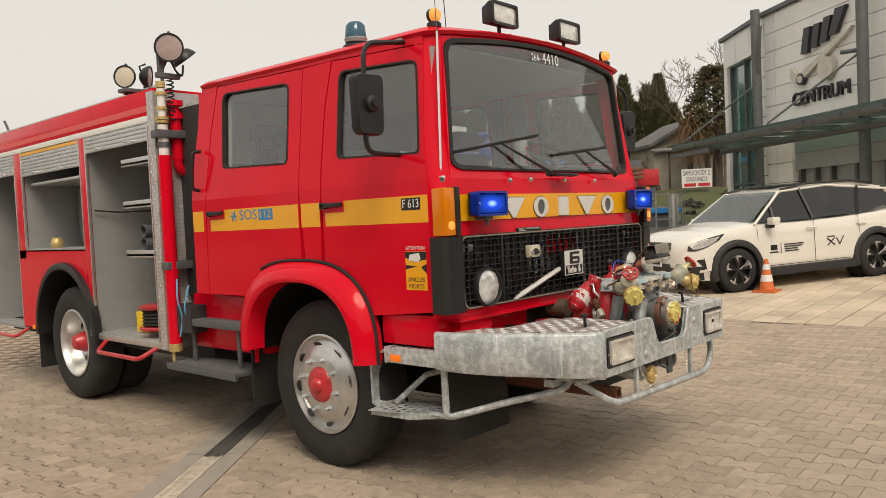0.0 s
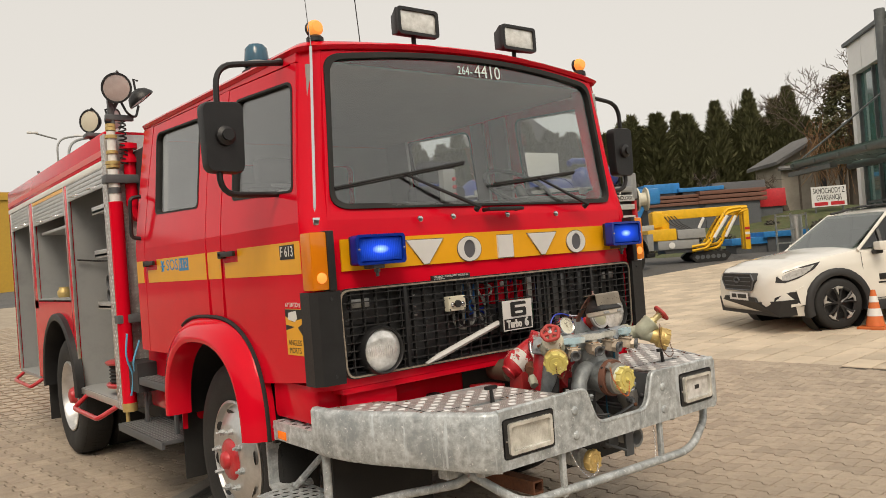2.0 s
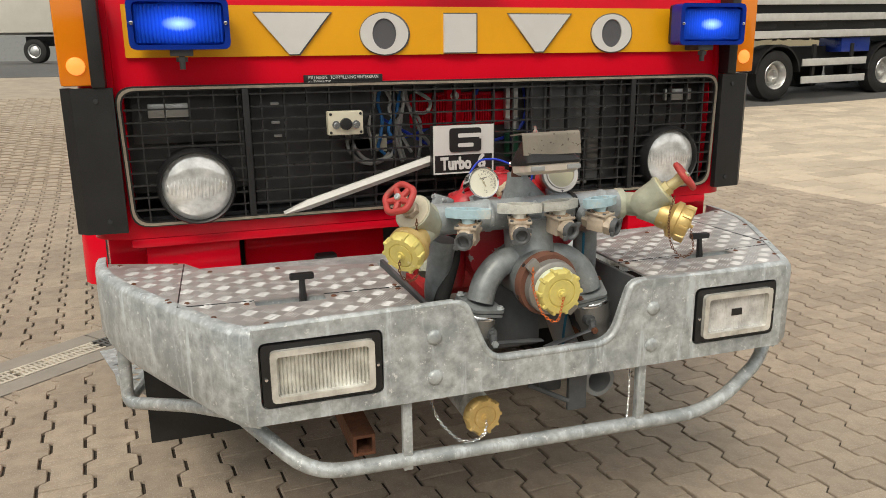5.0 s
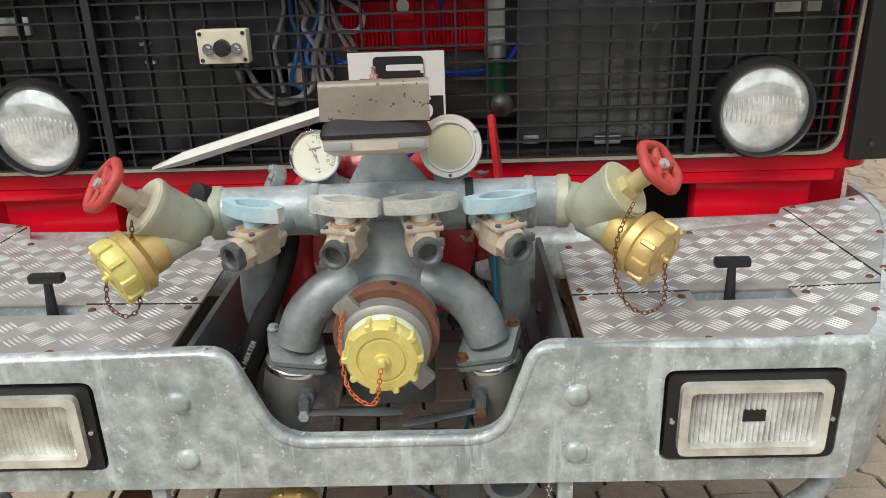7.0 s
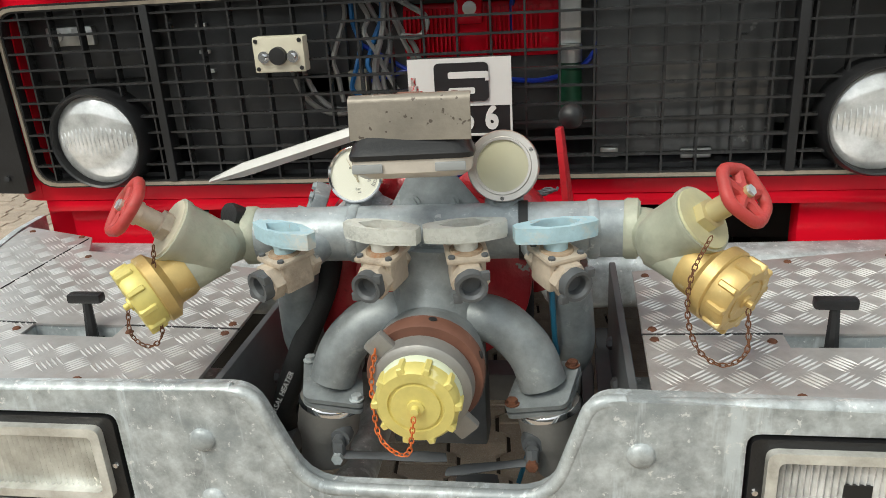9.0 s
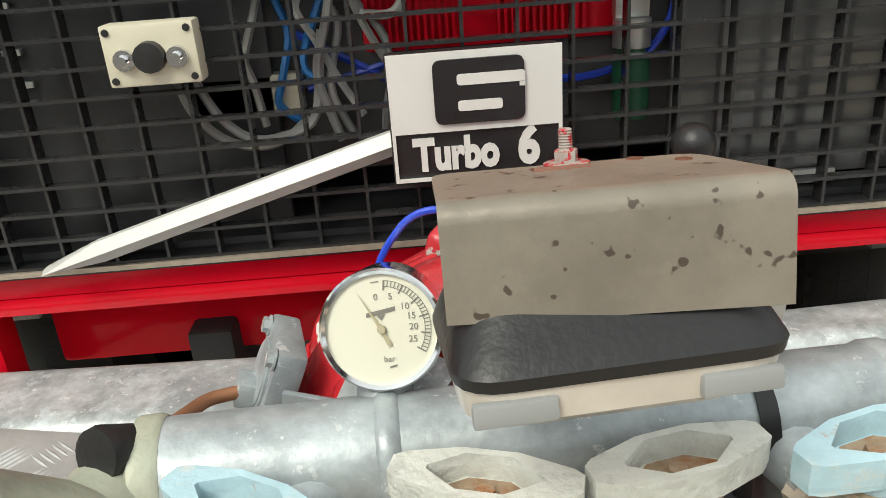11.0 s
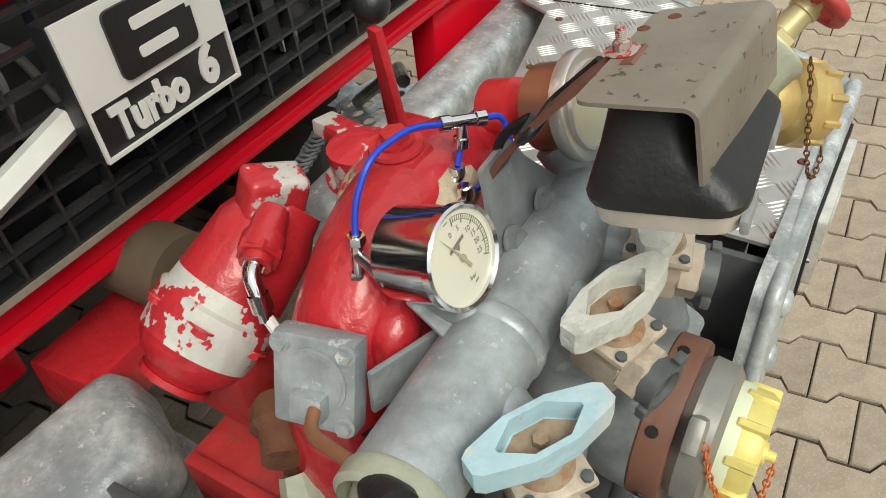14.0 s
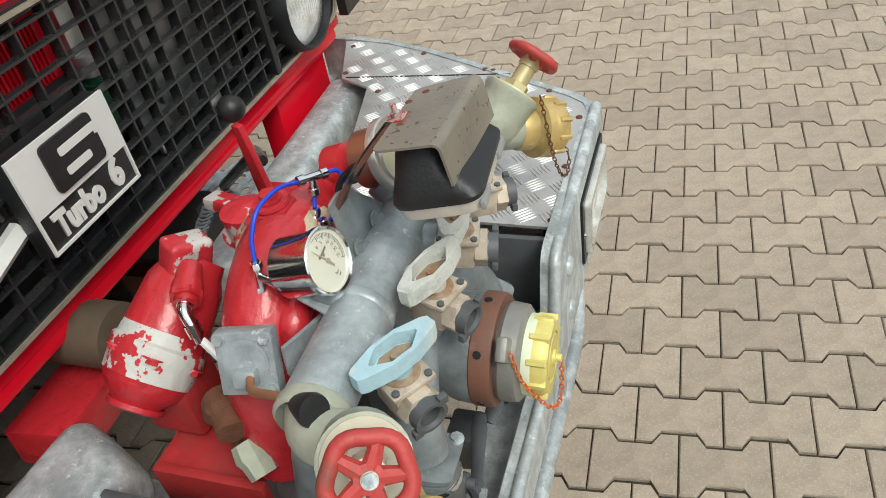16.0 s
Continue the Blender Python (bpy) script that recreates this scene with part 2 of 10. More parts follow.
def lit_lens(name, color, core, strength):
    """A coloured lens that its flash tube lights from behind, most of all in the middle."""
    m = lens(name, color, 0.06, 0.0, 0.2)
    n, l = m.node_tree.nodes, m.node_tree.links
    p = n["Principled BSDF"]
    tc, mp, gr, ramp = n.new("ShaderNodeTexCoord"), n.new("ShaderNodeMapping"), n.new("ShaderNodeTexGradient"), n.new("ShaderNodeValToRGB")
    mp.inputs["Location"].default_value = (-0.95, 0.0, -0.95)
    mp.inputs["Scale"].default_value = (1.9, 0.0, 1.9)
    gr.gradient_type = "SPHERICAL"
    e = ramp.color_ramp.elements
    e[0].color, e[1].color = (0, 0, 0, 1), (*core, 1)
    e[1].position = 0.95
    mid = e.new(0.62)
    mid.color = (*[v * 0.55 for v in color], 1)
    l.new(tc.outputs["Generated"], mp.inputs["Vector"])
    l.new(mp.outputs["Vector"], gr.inputs["Vector"])
    l.new(gr.outputs["Fac"], ramp.inputs["Fac"])
    l.new(ramp.outputs["Color"], p.inputs["Emission Color"])
    p.inputs["Emission Strength"].default_value = strength
    return m


BLUELIT = lit_lens("lit_blue_lens", (0.010, 0.075, 0.60), (0.40, 0.65, 1.0), 1.0)
BEACON = lens("pale_blue_lens", (0.05, 0.16, 0.24), 0.1, 0.0, 0.3)
# the reflectors are no lamps; a faint glow is added to brighten them
ORANGE = lens("orange_reflector", (0.95, 0.2, 0.01), 0.25, 0.15, 0.0)
LETTER = mat("silver_letter", (0.70, 0.69, 0.67), 0.4, metal=0.1, var=0.05)
OUTLINE = mat("letter_edge", (0.10, 0.10, 0.11), 0.4)
BLUEPR = mat("blue_print", (0.02, 0.22, 0.48), 0.4, var=0.05)
INK = mat("black_print", (0.012, 0.012, 0.013), 0.45, var=0.1)
PALE = mat("pale_print", (0.72, 0.72, 0.70), 0.45, var=0.05)
TREAD = mat("chequer_plate", (0.50, 0.485, 0.48), 0.36, metal=0.45, var=0.18, scale=11, bump=0.05, bscale=80, dirt=((0.33, 0.30, 0.28), 6, 0.48, 0.25, 6, 0.7))
# same metal as the plate, paler to paint in the bars' bright reflection
BARS = mat("chequer_bars", (0.68, 0.67, 0.66), 0.36, metal=0.5, var=0.2, scale=14)
RUST = mat("rusty_bolt", (0.13, 0.05, 0.025), 0.8, var=0.4, scale=40, bump=0.3, bscale=120)
BROWN = mat("brown_primer", (0.17, 0.075, 0.05), 0.6, var=0.25, scale=14, spots=((0.30, 0.16, 0.12), 18, 0.6, 0.1, 4, 0.5))
TRIM = mat("tarnished_trim", (0.42, 0.36, 0.29), 0.35, metal=0.5, var=0.2, scale=30)
BRASSY = mat("yellow_anodised", (0.72, 0.62, 0.20), 0.45, metal=0.2, var=0.12, scale=25, spots=((0.85, 0.80, 0.5), 26, 0.62, 0.06, 3, 0.5))
GOLD = mat("gold_anodised", (0.62, 0.45, 0.18), 0.4, metal=0.5, var=0.15, scale=25, spots=((0.75, 0.66, 0.42), 30, 0.6, 0.08, 4, 0.6))
PALEGRN = mat("pale_green_bronze", (0.42, 0.44, 0.35), 0.5, metal=0.15, var=0.2, scale=20, bump=0.12, bscale=70, dirt=((0.50, 0.47, 0.39), 12, 0.5, 0.2, 5, 0.6))
BRONZE = mat("dull_bronze", (0.54, 0.46, 0.37), 0.48, metal=0.3, var=0.24, scale=24, bump=0.1, bscale=60, dirt=((0.26, 0.205, 0.165), 14, 0.56, 0.16, 6, 0.8))
HANDLEBL = mat("worn_pale_blue_paint", (0.42, 0.60, 0.68), 0.55, var=0.15, scale=20, bump=0.15, bscale=90, spots=((0.62, 0.62, 0.58), 9, 0.52, 0.1, 6, 0.9), dirt=((0.45, 0.2, 0.08), 14, 0.66, 0.06, 5, 0.7))
HANDLEGR = mat("worn_pale_grey_paint", (0.60, 0.61, 0.57), 0.6, var=0.12, scale=24, bump=0.25, bscale=120, dirt=((0.42, 0.43, 0.40), 40, 0.55, 0.1, 5, 0.7))
CAST = mat("cast_aluminium", (0.31, 0.30, 0.285), 0.45, metal=0.5, var=0.15, scale=16, bump=0.08, bscale=80)
REDWHEEL = mat("worn_red_handwheel", (0.45, 0.05, 0.045), 0.5, var=0.2, scale=18, bump=0.15, bscale=80, spots=((0.20, 0.07, 0.05), 14, 0.58, 0.12, 5, 0.8))
PEEL = mat("peeling_red_paint", (0.52, 0.03, 0.042), 0.32, var=0.18, scale=12, bump=0.2, bscale=45, coat=0.25, spots=((0.52, 0.51, 0.48), 9, 0.605, 0.02, 5, 0.95))
PEELW = mat("flaking_red_paint", (0.52, 0.03, 0.042), 0.34, var=0.18, scale=12, bump=0.25, bscale=45, coat=0.2, spots=((0.55, 0.54, 0.51), 11, 0.535, 0.02, 5, 0.95))
REDWET = mat("wet_red_paint", (0.49, 0.022, 0.032), 0.30, var=0.16, scale=9, bump=0.22, bscale=55, coat=0.35, spots=((0.36, 0.016, 0.022), 60, 0.60, 0.04, 3, 0.8))
BAND = mat("flaked_band", (0.56, 0.55, 0.52), 0.45, var=0.15, scale=14, bump=0.25, bscale=40, spots=((0.50, 0.024, 0.034), 16, 0.525, 0.015, 4, 1.0))
REDDULL = mat("dusty_red_paint", (0.40, 0.028, 0.030), 0.55, var=0.25, scale=10, bump=0.2, bscale=60, dirt=((0.16, 0.07, 0.05), 9, 0.52, 0.2, 6, 0.7))
BUFF = mat("buff_sealant", (0.50, 0.42, 0.30), 0.8, var=0.25, scale=26, bump=0.6, bscale=50, spots=((0.42, 0.03, 0.03), 24, 0.55, 0.05, 5, 1.0))
DIAL = mat("cream_dial", (0.80, 0.78, 0.68), 0.3, var=0.02, coat=0.6)
HOSEBL = mat("blue_air_hose", (0.02, 0.06, 0.55), 0.3, var=0.08)
SPLASH = mat("red_splashed_steel", (0.42, 0.38, 0.35), 0.45, metal=0.3, var=0.2, scale=90, spots=((0.50, 0.03, 0.04), 170, 0.50, 0.04, 3, 1.0))
OLIVE = mat("olive_grey_paint", (0.245, 0.215, 0.175), 0.40, metal=0.2, var=0.25, scale=9, bump=0.06, bscale=120, spots=((0.055, 0.038, 0.028), 75, 0.635, 0.03, 2, 0.85), dirt=((0.28, 0.25, 0.20), 14, 0.5, 0.25, 6, 0.7))
CREAM = mat("cream_plastic", (0.60, 0.56, 0.44), 0.45, var=0.08)
WIRE = mat("grey_wire", (0.36, 0.35, 0.33), 0.5)
PIPEGREY = mat("grey_painted_pipe", (0.255, 0.278, 0.288), 0.45, metal=0.3, var=0.28, scale=26, bump=0.08, bscale=60, spots=((0.42, 0.44, 0.44), 22, 0.60, 0.08, 6, 0.6))
PIPEGAL = mat("galvanised_pipe", (0.36, 0.395, 0.415), 0.42, metal=0.3, var=0.34, scale=22, bump=0.10, bscale=45, spots=((0.62, 0.64, 0.64), 48, 0.62, 0.04, 4, 0.7), dirt=((0.25, 0.28, 0.30), 9.0, 0.50, 0.14, 8, 0.8))
RUSTWELL = mat("rust_stained_metal", (0.34, 0.25, 0.17), 0.75, var=0.35, scale=30, bump=0.3, bscale=90, spots=((0.30, 0.11, 0.03), 28, 0.50, 0.14, 5, 0.9))
CHAIN = mat("rusty_chain", (0.16, 0.07, 0.035), 0.7, metal=0.3, var=0.4, scale=60)
CHAINO = mat("orange_rust_chain", (0.55, 0.13, 0.03), 0.7, var=0.4, scale=50)
GREEN = mat("green_bottle", (0.02, 0.10, 0.05), 0.4)


def text(name, body, size, at, material, parent, depth=0.001, wide=1.0, fit=None, align="CENTER", bold=0.0):
    """A line of the built-in font as a mesh; lies in the pose's xy plane; fit: its width in metres."""
    cu = bpy.data.curves.new(name, "FONT")
    cu.body, cu.size, cu.extrude, cu.align_x, cu.align_y, cu.resolution_u = body, size, depth, align, "CENTER", 3
    cu.offset = bold
    ob = new(name, cu)
    bpy.context.view_layer.update()
    me = bpy.data.meshes.new_from_object(ob)
    bpy.data.objects.remove(ob)
    if fit:
        xs = [v.co.x for v in me.vertices]
        wide = fit / max(1e-6, max(xs) - min(xs))
        if align == "CENTER":
            mid = (max(xs) + min(xs)) / 2
            for v in me.vertices:
                v.co.x -= mid
    me.transform(at @ Matrix.Diagonal((wide, 1, 1, 1)))
    me.materials.append(material)
    t = new(name, me)
    t.parent = parent
    return t




def on_front(x, y, z, turn=0):
    return pose(x, y, z, 90, 0, 0) @ pose(0, 0, 0, 0, 0, turn)


def on_side(x, y, z):
    return pose(x, y, z, 90, 0, -90)

# ---- ground ----
def soft(v):
    return 0.0 if v <= 0 else (v * v / 4 if v < 2 else v - 1)


def gz(x, y):
    """Height of the yard, which rises gently away from the fire engine."""
    return 0.035 * soft(min(x, 30) - 2.5) + 0.075 * soft(min(y, 24) - 6) * (1 - 0.55 * min(1, max(0, (x - 6) / 6)))


JOINT = mat("joint_sand", (0.050, 0.040, 0.030), 0.95, var=0.3, scale=8, bump=0.2, bscale=40)
PAVER = mat("concrete_paver", (0.385, 0.312, 0.240), 0.85, var=0.2, scale=13.0, bump=0.35, bscale=240, rand=0.13, spots=((0.25, 0.205, 0.155), 2.3, 0.62, 0.14, 6, 0.55), dirt=((0.47, 0.41, 0.34), 130, 0.54, 0.1, 3, 0.85))
PAVER2 = mat("concrete_paver_field", (0.385, 0.312, 0.240), 0.85, var=0.2, scale=13.0, bump=0.35, bscale=240, spots=((0.25, 0.205, 0.155), 2.3, 0.62, 0.14, 6, 0.55), dirt=((0.47, 0.41, 0.34), 130, 0.54, 0.1, 3, 0.85))
SLAB = mat("beige_slab", (0.54, 0.45, 0.345), 0.85, var=0.16, scale=1.3, bump=0.25, bscale=120, spots=((0.36, 0.30, 0.24), 1.8, 0.58, 0.2, 6, 0.6))
ASPHALT = mat("asphalt", (0.10, 0.098, 0.095), 0.9, var=0.25, scale=1.2, bump=0.4, bscale=150, spots=((0.16, 0.15, 0.14), 1.1, 0.55, 0.2, 6, 0.6))
GRASS = mat("winter_grass", (0.07, 0.085, 0.03), 0.95, var=0.4, scale=4, bump=0.8, bscale=30, dirt=((0.11, 0.085, 0.05), 1.4, 0.5, 0.2, 6, 0.9))


def island(m, amount):
    """Vary a joined field of pieces, piece by piece."""
    n, l = m.node_tree.nodes, m.node_tree.links
    p = n["Principled BSDF"]
    src = p.inputs["Base Color"].links[0].from_socket
    g, hs, mr = n.new("ShaderNodeNewGeometry"), n.new("ShaderNodeHueSaturation"), n.new("ShaderNodeMapRange")
    mr.inputs[3].default_value, mr.inputs[4].default_value = 1 - amount, 1 + amount
    l.new(g.outputs["Random Per Island"], mr.inputs[0])
    l.new(mr.outputs[0], hs.inputs["Value"])
    l.new(src, hs.inputs["Color"])
    l.new(hs.outputs["Color"], p.inputs["Base Color"])


island(PAVER2, 0.13)
island(SLAB, 0.14)
coords = [-600, -250, -100, -50, -25, -12, -8, -5, -3, -1, 0, 1, 2, 2.5, 3, 3.5, 4, 4.5, 5, 6, 6.5, 7, 7.5, 8, 9, 10, 12, 14, 16, 18, 20, 23, 26, 30, 40, 60, 100, 250, 700]
bm = B()
grid = [[bm.verts.new((x, y, gz(x, y) - 0.020)) for y in coords] for x in coords]
for i in range(len(coords) - 1):
    for j in range(len(coords) - 1):
        bm.faces.new((grid[i][j], grid[i + 1][j], grid[i + 1][j + 1], grid[i][j + 1]))
ground = tagged(part("ground", bm, ASPHALT, None, "grey asphalt yard"), "grey asphalt yard that rises gently away", "ground", kind="structure")
# bed of the pavers
def bed(name, material, xs, ys, lift, label, category):
    bm = B()
    g = [[bm.verts.new((x, y, gz(x, y) + lift)) for y in ys] for x in xs]
    for i in range(len(xs) - 1):
        for j in range(len(ys) - 1):
            bm.faces.new((g[i][j], g[i + 1][j], g[i + 1][j + 1], g[i][j + 1]))
    return tagged(part(name, bm, material), label, category, kind="structure")


xs_a = [-14, -8, -4, -1, 1, 2.5, 3, 3.5, 4, 4.5, 5, 5.6]
ys_a = [-9, -5, -2, 0, 2, 4, 6, 6.5, 7, 7.5, 8, 9, 11, 13, 15, 17, 19, 20.5]
pavement = bed("pavement", JOINT, xs_a, ys_a, -0.012, "grey-brown double-T concrete block paving", "pavement")
pavement_slabs = bed("pavement_slabs", JOINT, [5.2, 6, 7, 8, 10, 12, 14, 16, 18, 20], [-9, -5, -2, 0, 2, 4, 6, 6.5, 7, 7.5, 8, 9, 10.3], -0.013, "beige concrete slab paving", "pavement")
bed("far_paving", mat("far_block_paving", (0.34, 0.285, 0.22), 0.85, var=0.2, scale=2.5, bump=0.3, bscale=60), [-14, -8, -4, 0, 4, 5.5], [12.4, 14, 16, 18, 20.3], -0.002, "grey-brown block paving further off", "pavement")
# drainage channel across the paving
DR0, DR1 = Vector((-5.2, -1.12)), Vector((0.6, 3.52))
DRD = (DR1 - DR0).normalized()
DRN = Vector((-DRD.y, DRD.x))


def near_drain(x, y, w=0.20):
    p = Vector((x, y)) - DR0
    return abs(p.dot(DRN)) < w and -0.1 < p.dot(DRD) < (DR1 - DR0).length + 0.1



# ---- the fire engine ----
engine = thing("fire_engine", "red crew-cab fire engine with yellow stripe and front pump", "fire engine", at=pose(0, 0, 0))
W = 1.085


def lx(z):
    return max(0.0, z - 1.72) * 0.11


def ly(z):
    return max(0.0, z - 1.72) * 0.09


def wheel_arc(r, a0, a1, n=18, c=(1.18, 0.60)):
    return [(c[0] + r * math.cos(radians(a0 + (a1 - a0) * k / n)), c[1] + r * math.sin(radians(a0 + (a1 - a0) * k / n))) for k in range(n + 1)]


def flank(bm, s, low, up, holes=(), d=0.03, x=W):
    """A panel of the cab's flank: an upright lower part and an upper part that leans inwards."""
    if low:
        panel(bm, low, [], "x", s * x, s * (x - d))
    if up:
        for v in panel(bm, up, holes, "x", s * x, s * (x - d)):
            v.co.x -= s * lx(v.co.z)


def bowed(vs):
    """The front above the waist curves back towards its corners."""
    for v in vs:
        v.co.y += 0.055 * min(1.0, (v.co.x / 0.95) ** 2) * min(1.0, max(0.0, (v.co.z - 1.66) / 0.14))


def screen_outline(d, r):
    """The windscreen's outline grown by d, with a crowned top."""
    w0, w1 = 0.950 + d, 0.893 + d
    top = [(w1 - 2 * w1 * k / 12, 2.478 + d + 0.060 * (1 - (1 - 2 * k / 12) ** 2)) for k in range(13)]
    return [tuple(p) for p in arc([(-w0, 1.768 - d), (w0, 1.768 - d)] + top, [r, r, r] + [0] * 11 + [r], 7, True)]


window_front = [tuple(p) for p in arc([(0.192, 1.862), (0.228, 2.365), (0.868, 2.405), (0.862, 1.890)], [0.03, 0.06, 0.06, 0.04], 5, True)]
window_rear = [tuple(p) for p in arc([(1.345, 1.90), (1.355, 2.412), (2.125, 2.452), (2.085, 1.928)], [0.04, 0.07, 0.07, 0.04], 5, True)]


def arch_edge(y0, y1):
    """The wheel arch's edge between two lengths along the cab, front to rear."""
    return [p for p in wheel_arc(0.61, 180, 0, 40) if y0 < p[0] < y1]


for s in (-1, 1):
    side = "nearside" if s < 0 else "offside"
    bm = B()
    a = arch_edge(0.13, 1.0)
    flank(bm, s, [(0.128, 1.72), (0.128, 1.02)] + [(0.60, 0.98)] + [p for p in a if p[1] > 0.98] + [(1.0, 1.72)],
          [(0.128, 1.72), (0.165, 1.95), (0.195, 2.44), (0.935, 2.475), (0.985, 2.2), (1.0, 1.86), (1.0, 1.72)], [window_front])
    door = part("front_door", bm, RED, engine)
    bm = B()
    a = arch_edge(1.225, 1.9)
    flank(bm, s, [(1.225, 1.72)] + a + [(1.80, 1.05), (2.31, 1.05), (2.29, 1.72)],
          [(1.225, 1.72), (1.225, 2.48), (2.19, 2.51), (2.25, 2.2), (2.285, 1.8), (2.29, 1.72)], [window_rear])
    door2 = part("rear_door", bm, RED, engine)
    bm = B()
    a = arch_edge(1.008, 1.215)
    flank(bm, s, [(1.012, 1.72)] + a + [(1.216, 1.72)], [(1.012, 1.72), (1.012, 1.86), (0.997, 2.2), (0.947, 2.48), (1.216, 2.48), (1.216, 1.72)])
    flank(bm, s, [(2.30, 1.72), (2.32, 1.05), (2.48, 1.05), (2.48, 1.72)], [(2.30, 1.72), (2.295, 1.81), (2.262, 2.2), (2.202, 2.515), (2.40, 2.52), (2.48, 1.9), (2.48, 1.72)])
    flank(bm, s, None, [(0.195, 2.447), (0.20, 2.505), (2.40, 2.555), (2.40, 2.524), (2.19, 2.516), (1.22, 2.486), (0.935, 2.481)])
    part("pillar_panel", bm, RED, engine)
    for hole, owner in ((window_front, door), (window_rear, door2)):
        bm = B()
        c = sum((Vector(p) for p in hole), Vector((0, 0))) / len(hole)
        inner = [tuple(c + (Vector(p) - c) * 0.972) for p in hole]
        for v in panel(bm, [tuple(c + (Vector(p) - c) * 1.012) for p in hole], [inner], "x", s * (W + 0.003), s * (W - 0.035)):
            v.co.x -= s * lx(v.co.z)
        part("window_seal", bm, RUBBER, owner, "black rubber window seal")
        bm = B()
        for v in panel(bm, hole, [], "x", s * (W - 0.017), s * (W - 0.022)):
            v.co.x -= s * lx(v.co.z)
        g = part("window_pane", bm, GLASS, owner, "clear side window glass")
        g.visible_shadow = False
    bm = B()
    for y0, y1, cut in ((0.132, 0.80, True), (0.80, 0.972, False), (1.024, 1.205, False), (1.235, 2.06, True), (2.335, 2.475, False)):
        zt = 1.64 if True else 0
        bx(bm, s * (W + 0.0015), s * (W - 0.004), y0, y1, 1.495 if y0 != 0.80 else 1.495, 1.64 if y0 != 0.80 else 1.575)
    bx(bm, s * (W + 0.0015), s * (W - 0.004), 2.06, 2.245, 1.495, 1.575)
    part("side_stripe", bm, YELLOW, engine, "yellow stripe along the flank")
    for y, o in ((0.80, door), (2.06, door2)):
        bm = B()
        bx(bm, s * (W + 0.03), s * (W + 0.012), y, y + 0.19, 1.605, 1.632, 0.006)
        bx(bm, s * (W + 0.03), s * (W - 0.002), y + 0.15, y + 0.195, 1.598, 1.636, 0.006)
        part("door_handle", bm, BLACK, o, "black pull handle")
    bm = B()
    tube(bm, arc([(s * (W - 0.02), 2.36, 2.07), (s * (W + 0.05), 2.36, 2.06), (s * (W + 0.05), 2.38, 1.80), (s * (W - 0.02), 2.38, 1.79)], 0.03, 4), 0.013, 8)
    part("grab_handle", bm, BLACK, engine, "black grab handle beside the rear door")
    # the wheel arch's flare, from the lip of the opening to the seam on the cab
    def arch_curve(a, c, h, v, e):
        ca, sa = math.cos(radians(a)), math.sin(radians(a))
        return Vector((c - h * math.copysign(abs(ca) ** (2 / e), ca), 0.705 + v * abs(sa) ** (2 / e)))

    bm = B()
    loops = []
    for k in range(41):
        a = 4.5 * k
        lip, seam = arch_curve(a, 1.200, 0.522, 0.458, 2.4), arch_curve(a, 1.240, 0.672, 0.582, 2.7)
        loops.append([(s * xx, *lip.lerp(seam, f)) for f, xx in ((1.0, 1.05), (1.0, 1.092), (0.93, 1.108), (0.72, 1.148), (0.50, 1.174), (0.30, 1.184), (0.22, 1.190), (0.12, 1.190), (0.02, 1.184), (0.0, 1.174), (0.0, 1.05))])
    loft(bm, loops)
    part("wheel_arch", bm, RED, engine, "flared red wheel arch", angle=50)
    bm = B()
    loft(bm, [[(s * xx, 1.19 + math.cos(radians(a)) * rr, 0.625 + math.sin(radians(a)) * rr * 0.985) for rr, xx in ((0.607, W - 0.02), (0.632, W - 0.02), (0.632, 0.52), (0.607, 0.52))] for a in range(6, 175, 8)])
    prism(bm, [(1.19 + math.cos(radians(a)) * 0.63, 0.625 + math.sin(radians(a)) * 0.62) for a in range(-20, 201, 10)], "x", s * 0.53, s * 0.51)
    part("arch_liner", bm, BLACK, engine, "black liner inside the wheel arch")
    bm = B()
    pts2 = [(s * 1.094, *arch_curve(a, 1.240, 0.678, 0.588, 2.7)) for a in range(0, 121, 5)]
    tube(bm, pts2, 0.011, 6)
    part("arch_trim", bm, RUBBER, engine, "black rubber strip along the wheel arch")
    # corner pillar of the windscreen
    bm = B()
    loops = []
    for z in (0.985, 1.03, 1.45, 1.72, 1.95, 2.2, 2.505):
        loops.append([(s * (W - 0.1 - lx(z) + 0.1 * math.sin(radians(k * 11.25))), 0.13 - 0.1 * math.cos(radians(k * 11.25)) + ly(z), z) for k in range(9)]
                     + [(s * (W - 0.12 - lx(z)), 0.15 + ly(z), z)])
    loft(bm, loops)
    bowed(bm.verts)
    part("front_pillar", bm, RED, engine)

bm = B()
grille_hole = rect(-0.962, 0.962, 1.035, 1.402, 0.03)
panel(bm, [(-0.985, 0.985), (0.985, 0.985), (0.985, 1.72), (-0.985, 1.72)], [grille_hole], "y", 0.03, 0.055)
bx(bm, -0.985, 0.985, 0.03, 0.16, 0.955, 0.985, 0.012)
glass_hole = screen_outline(-0.010, 0.085)
top = [(0.985 - lx(2.5) - 2 * (0.985 - lx(2.5)) * k / 14, 2.492 + 0.068 * (1 - (1 - 2 * k / 14) ** 2)) for k in range(15)]
for v in panel(bm, [(-0.985, 1.72), (0.985, 1.72)] + top, [glass_hole], "y", 0.03, 0.055):
    v.co.y += ly(v.co.z)
bowed(bm.verts)
part("front_panel", bm, RED, engine)
bm = B()
